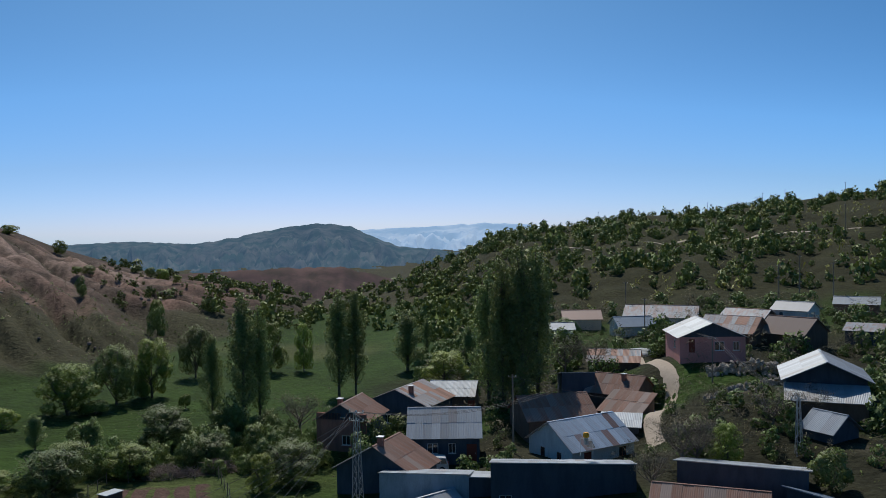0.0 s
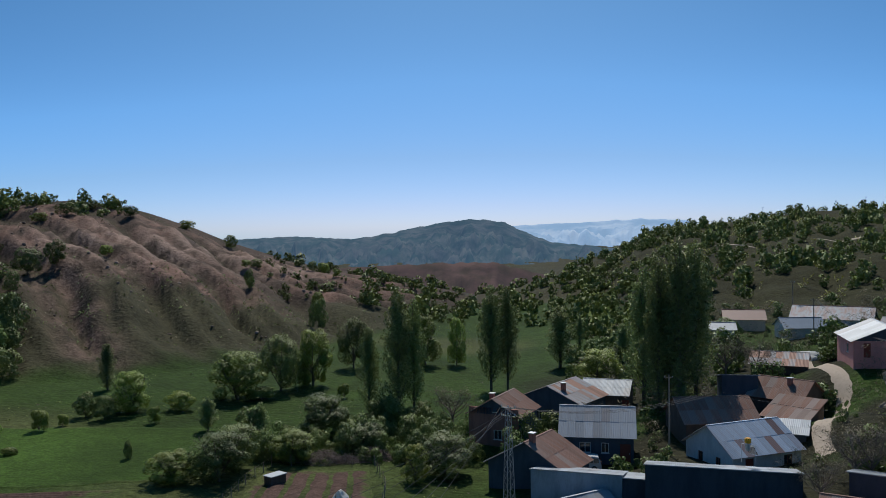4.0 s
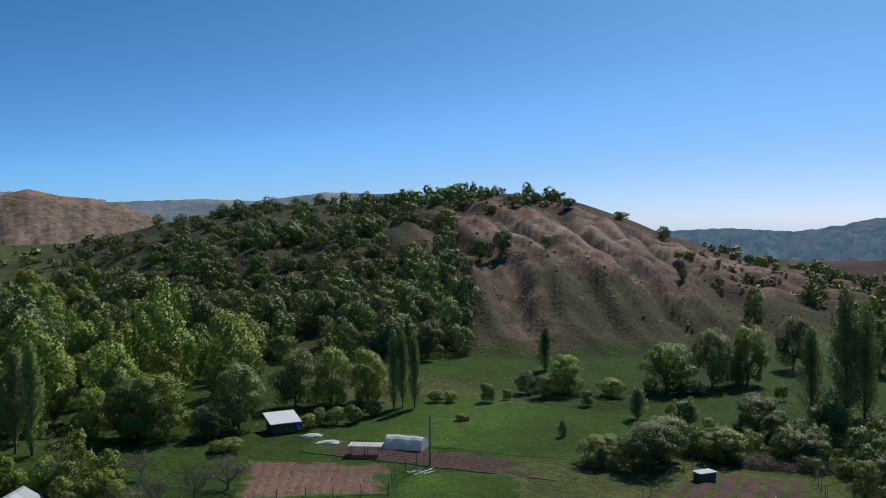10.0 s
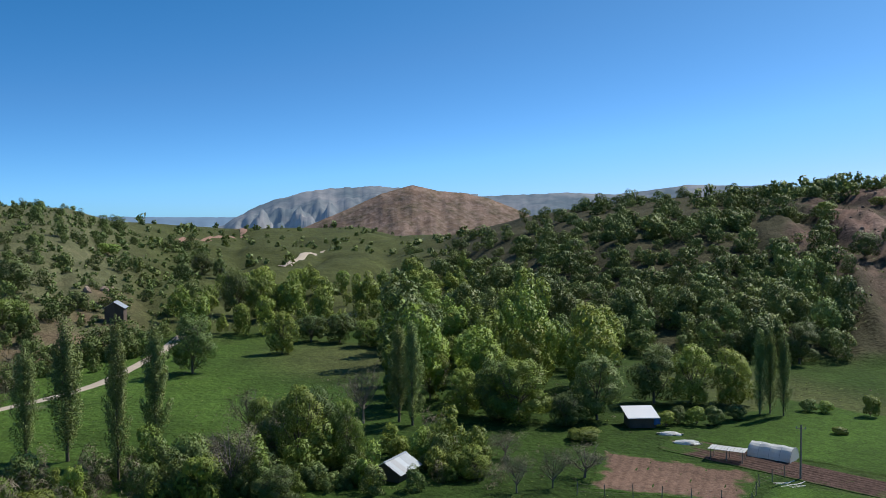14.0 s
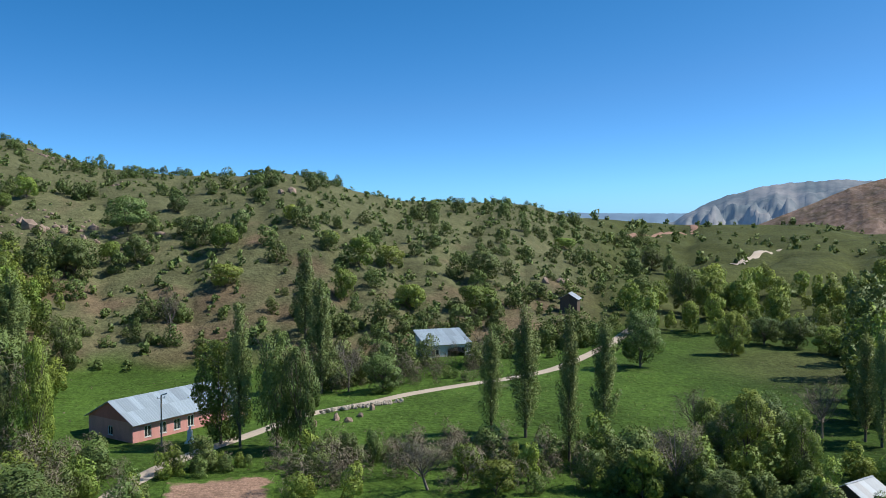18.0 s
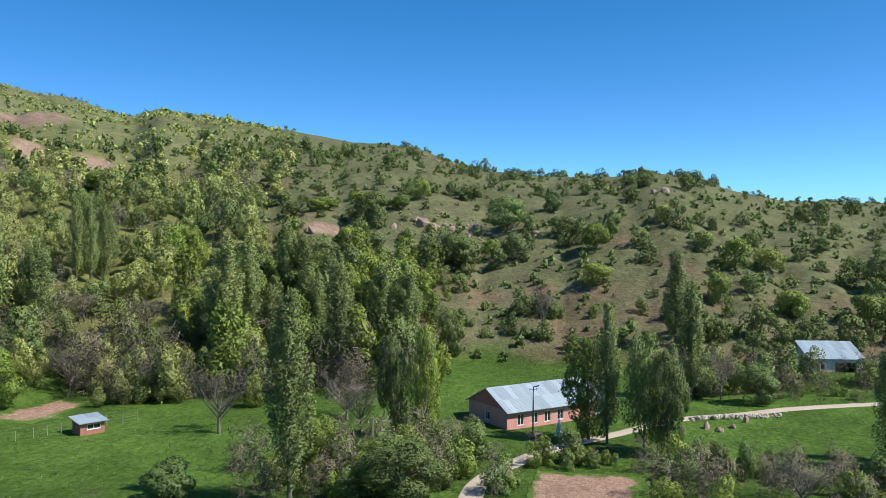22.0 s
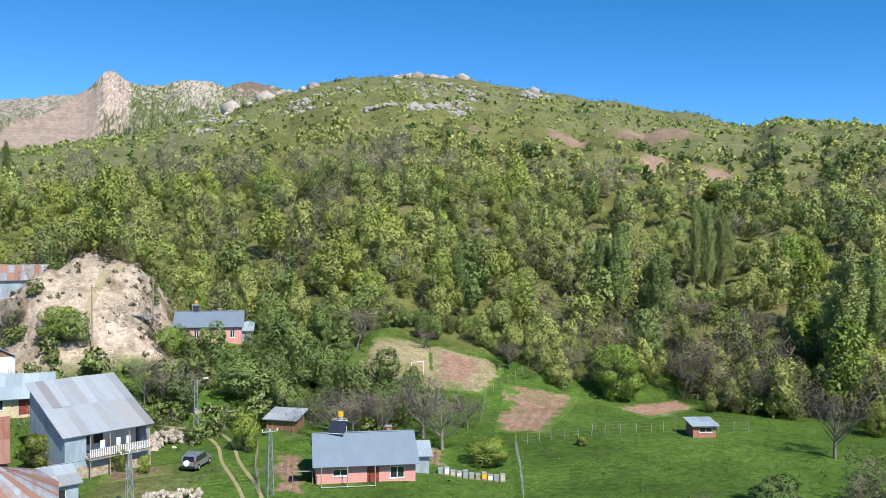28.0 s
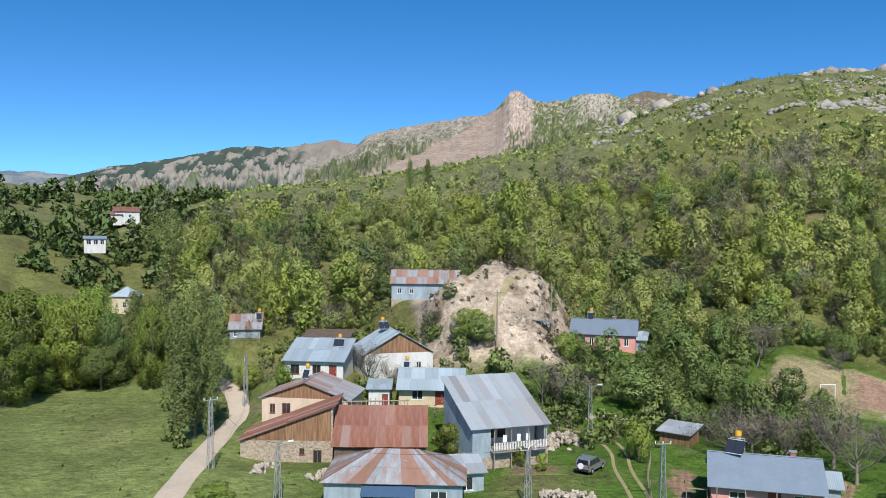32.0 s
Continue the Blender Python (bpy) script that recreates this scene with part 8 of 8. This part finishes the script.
# ---- woods, scrub and hedges beyond counting ----
L = M
CLEAR.append((46.5, 121, 10))
for a, d, wa, wd in SCARS:
    CLEAR.append((a, d, min(wd, radians(wa) * d) * 1.05))
for k, (a0, a1, r0, r1) in enumerate(((38, 51, 190, 300), (50, 65, 190, 320), (37, 65, 300, 420))):
    wood("hill_scrub", "dense dark green oak scrub on the hill", a0, a1, r0, r1, 205, 2.5, 1300, L["leaf_shrub"], 1 + 100 * k, tall=0.72, patch=0.5, patch_scale=16, piece="oak_bush")
wood("hill_foot_scrub", "thick scrub along the foot of the hill", 37, 66, 172, 222, 130, 2.8, 2400, L["leaf_dark"], 21, piece="oak_bush")
scatter("hill_top_scrub", "green bushes along the hill's crest", 30, 46, 335, 372, 90, 2.2, 150, L["leaf_shrub"], 22)
scatter("face_scrub", "scattered oak bushes on the eroded slope", 9, 22, 270, 415, 120, 1.5, 130, L["leaf_shrub"], 2, patch=0.7)
scatter("face_tufts", "low dry tufts on the eroded slope", 14, 40, 195, 365, 1300, 0.3, 9, L["leaf_bud"], 77, tall=0.7, patch=0.6, patch_scale=14)
scatter("face_grass", "thin grass on the lower spurs", 14, 42, 190, 260, 1000, 0.36, 9, L["leaf_shrub"], 78, tall=0.6, patch=0.7, patch_scale=12)
scatter("far_slope_scrub", "green scrub over the slope behind the village", -40, 2, 225, 580, 1500, 1.7, 130, L["leaf_shrub"], 3, patch=0.7)
scatter("far_slope_grass", "low pale bushes behind the village", -40, 0, 210, 560, 900, 1.0, 17, L["leaf_wood"], 23, patch=0.6)
scatter("valley_mouth_scrub", "dark scrub at the mouth of the valley", -6, 16, 270, 560, 500, 1.8, 90, L["leaf_shrub"], 72, patch=0.6)
for k, (a0, a1) in enumerate(((78, 104), (103, 132))):
    wood("dry_slope_scrub", "scattered bushes on the dry slope", a0, a1, 178, 430, 290, 1.7, 1400, L["leaf_shrub"], 5 + 100 * k, patch=0.5, piece="oak_bush", spread=0.5)
scatter("dry_slope_low", "low bushes on the dry slope", 78, 132, 172, 430, 2200, 0.75, 40, L["leaf_shrub"], 25, patch=0.4)
scatter("plateau_bushes", "sparse bushes on the green plateau", 60, 82, 260, 700, 170, 1.6, 57, L["leaf_shrub"], 6, patch=0.8)
for k, (a0, a1) in enumerate(((128, 152), (150, 175), (173, 199))):
    wood("near_wood", "mixed spring wood on the lower slope", a0, a1, 150, 292, 225, 2.35, 2200, L["leaf_wood"], 7 + 100 * k, tall=1.3, trunk=0.3)
wood("near_wood_fresh", "fresh yellow-green trees in the lower wood", 150, 199, 150, 285, 150, 2.6, 2200, L["leaf_fresh"], 27, tall=1.5, trunk=0.3, patch=0.9)
for k, (a0, a1) in enumerate(((128, 165), (163, 201))):
    wood("near_wood_dark", "darker trees in the lower wood", a0, a1, 150, 292, 185, 2.2, 2200, L["leaf_dark"], 37 + 100 * k, tall=1.25, trunk=0.3)
scatter("near_wood_grey", "budding grey trees in the lower wood", 128, 200, 150, 320, 230, 2.4, 330, L["leaf_grey"], 47, tall=1.5, trunk=0.3, patch=0.9, twigs=True)
scatter("near_wood_bud", "brown budding trees in the lower wood", 128, 200, 150, 320, 420, 2.3, 330, L["leaf_bud"], 57, tall=1.4, trunk=0.3, patch=0.85, twigs=True)
wood("foot_thicket", "dense green thicket at the foot of the wood", 157, 173, 113, 155, 190, 1.5, 2400, L["leaf_dark"], 75, tall=1.2, trunk=0.1, piece="bush")
wood("foot_thicket_fresh", "fresh green bushes at the foot of the wood", 128, 173, 138, 158, 150, 1.5, 2400, L["leaf_wood"], 76, tall=1.3, trunk=0.1, patch=0.8, patch_scale=12, piece="bush")
scatter("mountain_wood", "green wood climbing the mountain", 126, 198, 290, 375, 700, 1.55, 160, L["leaf_wood"], 8, tall=1.1, trunk=0.2)
scatter("mountain_wood_grey", "pale bare trees on the mountain", 143, 192, 280, 325, 180, 2.4, 330, L["leaf_grey"], 38, tall=1.9, trunk=0.3, patch=1.0, twigs=True)
scatter("mountain_wood_dark", "darker trees on the mountain", 126, 198, 290, 400, 400, 1.55, 160, L["leaf_dark"], 48, tall=1.0, trunk=0.2)
scatter("mountain_scrub", "green scrub on the mountain side", 126, 198, 340, 680, 3300, 0.95, 20, L["leaf_wood"], 28, patch=0.7)
scatter("mountain_scrub_dark", "dark low oaks on the mountain side", 126, 198, 350, 760, 1100, 1.0, 20, L["leaf_shrub"], 68, patch=0.7)
scatter("west_slope_scrub", "open scrub on the western slope", 196, 214, 160, 480, 420, 2.3, 83, L["leaf_dark"], 58, tall=1.1, patch=0.8)
scatter("high_scrub", "low scrub on the upper mountain", 130, 185, 640, 1190, 3600, 1.1, 11, L["leaf_wood"], 9, patch=0.7)
scatter("high_scrub_dark", "dark dots of scrub on the upper mountain", 130, 185, 640, 1190, 1200, 1.2, 11, L["leaf_shrub"], 69, patch=0.7)
wood("side_wood", "mixed trees at the head of the side valley", 117, 132, 140, 215, 150, 2.1, 2100, L["leaf_dark"], 10, tall=1.4, trunk=0.3, patch=0.4)
wood("side_wood_fresh", "light green trees at the head of the side valley", 116, 134, 140, 225, 90, 2.1, 2100, L["leaf_light"], 70, tall=1.5, trunk=0.3, patch=0.4)
scatter("orchard_thicket", "grey budding thicket round the orchard", 118, 150, 135, 165, 170, 2.2, 420, L["leaf_bud"], 11, tall=1.3, trunk=0.3, twigs=True)
wood("stream_thicket", "dense mixed thicket along the stream", 62, 128, 84, 100, 170, 1.2, 2380, L["leaf_dark"], 12, tall=1.2, patch=0.75, patch_scale=14, piece="bush")
wood("stream_thicket_fresh", "fresh green bushes along the stream", 60, 128, 84, 100, 80, 1.25, 2380, L["leaf_light"], 13, tall=1.3, patch=0.8, patch_scale=14, piece="bush")
scatter("stream_thicket_bud", "grey-brown budding bushes along the stream", 58, 130, 84, 102, 140, 1.4, 650, L["leaf_bud"], 14, tall=1.3, patch=0.8, patch_scale=14, twigs=True)
wood("valley_trees", "belt of leafy trees along the valley brook", 40, 66, 150, 200, 40, 2.6, 3080, L["leaf_dark"], 15, tall=1.3, trunk=0.2, patch=0.85, patch_scale=20)
wood("valley_trees_fresh", "fresh green trees along the valley brook", 44, 66, 122, 185, 60, 2.5, 3080, L["leaf_light"], 16, tall=1.5, trunk=0.2, patch=0.9, patch_scale=20)
wood("brook_trees", "light green trees beside the brook", 60, 80, 185, 300, 110, 2.3, 2100, L["leaf_light"], 71, tall=1.3, trunk=0.2, patch=0.9, patch_scale=20)
wood("lane_thicket", "green bushes crowding the lane below the hut", 89, 99.5, 146, 166, 45, 1.5, 1800, L["leaf_dark"], 61, tall=1.1, patch=0.3, patch_scale=9, piece="bush")
scatter("lane_brambles", "bare brown brambles along the lane", 88, 101, 141, 166, 70, 1.5, 420, L["leaf_bud"], 62, tall=1.2, twigs=True)
wood("slope_foot_scrub", "bushes along the foot of the dry slope", 82, 116, 168, 196, 90, 1.8, 1500, L["leaf_shrub"], 63, tall=0.9, patch=0.5, patch_scale=12, piece="oak_bush")
wood("meadow_hedge", "dark hedge between meadow and houses", 3, 24, 100, 122, 150, 1.2, 2800, L["leaf_dark"], 17, tall=1.1, patch=0.8, patch_scale=12, piece="bush")
scatter("village_shrubs", "dark garden shrubs among the houses", -30, 2, 90, 205, 420, 1.0, 340, L["leaf_dark"], 18, tall=1.1, patch=0.7, patch_scale=12)
scatter("village_bud_shrubs", "bare brown shrubs among the houses", -30, 2, 90, 205, 460, 1.3, 180, L["leaf_bud"], 19, tall=1.1, patch=0.7, patch_scale=12, twigs=True)
scatter("mill_shrubs", "garden shrubs among the sunlit houses", 158, 200, 104, 160, 220, 1.1, 400, L["leaf_dark"], 20, tall=1.1, patch=0.75, patch_scale=10)
scatter("mill_bud_shrubs", "bare twiggy shrubs among the sunlit houses", 158, 200, 104, 160, 220, 1.3, 210, L["leaf_bud"], 24, tall=1.1, patch=0.75, patch_scale=10, twigs=True)
scatter("mound_tufts", "dry tufts on the chalky mound", 172, 183, 130, 158, 160, 0.35, 40, L["leaf_bud"], 26)
for k, (a0, a1) in enumerate(((-34, 66), (58, 132), (126, 206))):
    scatter("grass_tufts", "coarse grass tufts in the meadows", a0, a1, 74, 150, 4200, 0.16, 11, L["tuft"], 80 + k, tall=0.6, patch=0.75, patch_scale=9)
    scatter("weed_tufts", "dry weeds among the grass", a0, a1, 74, 170, 600, 0.18, 15, L["leaf_bud"], 90 + k, tall=0.7, patch=0.85, patch_scale=7)
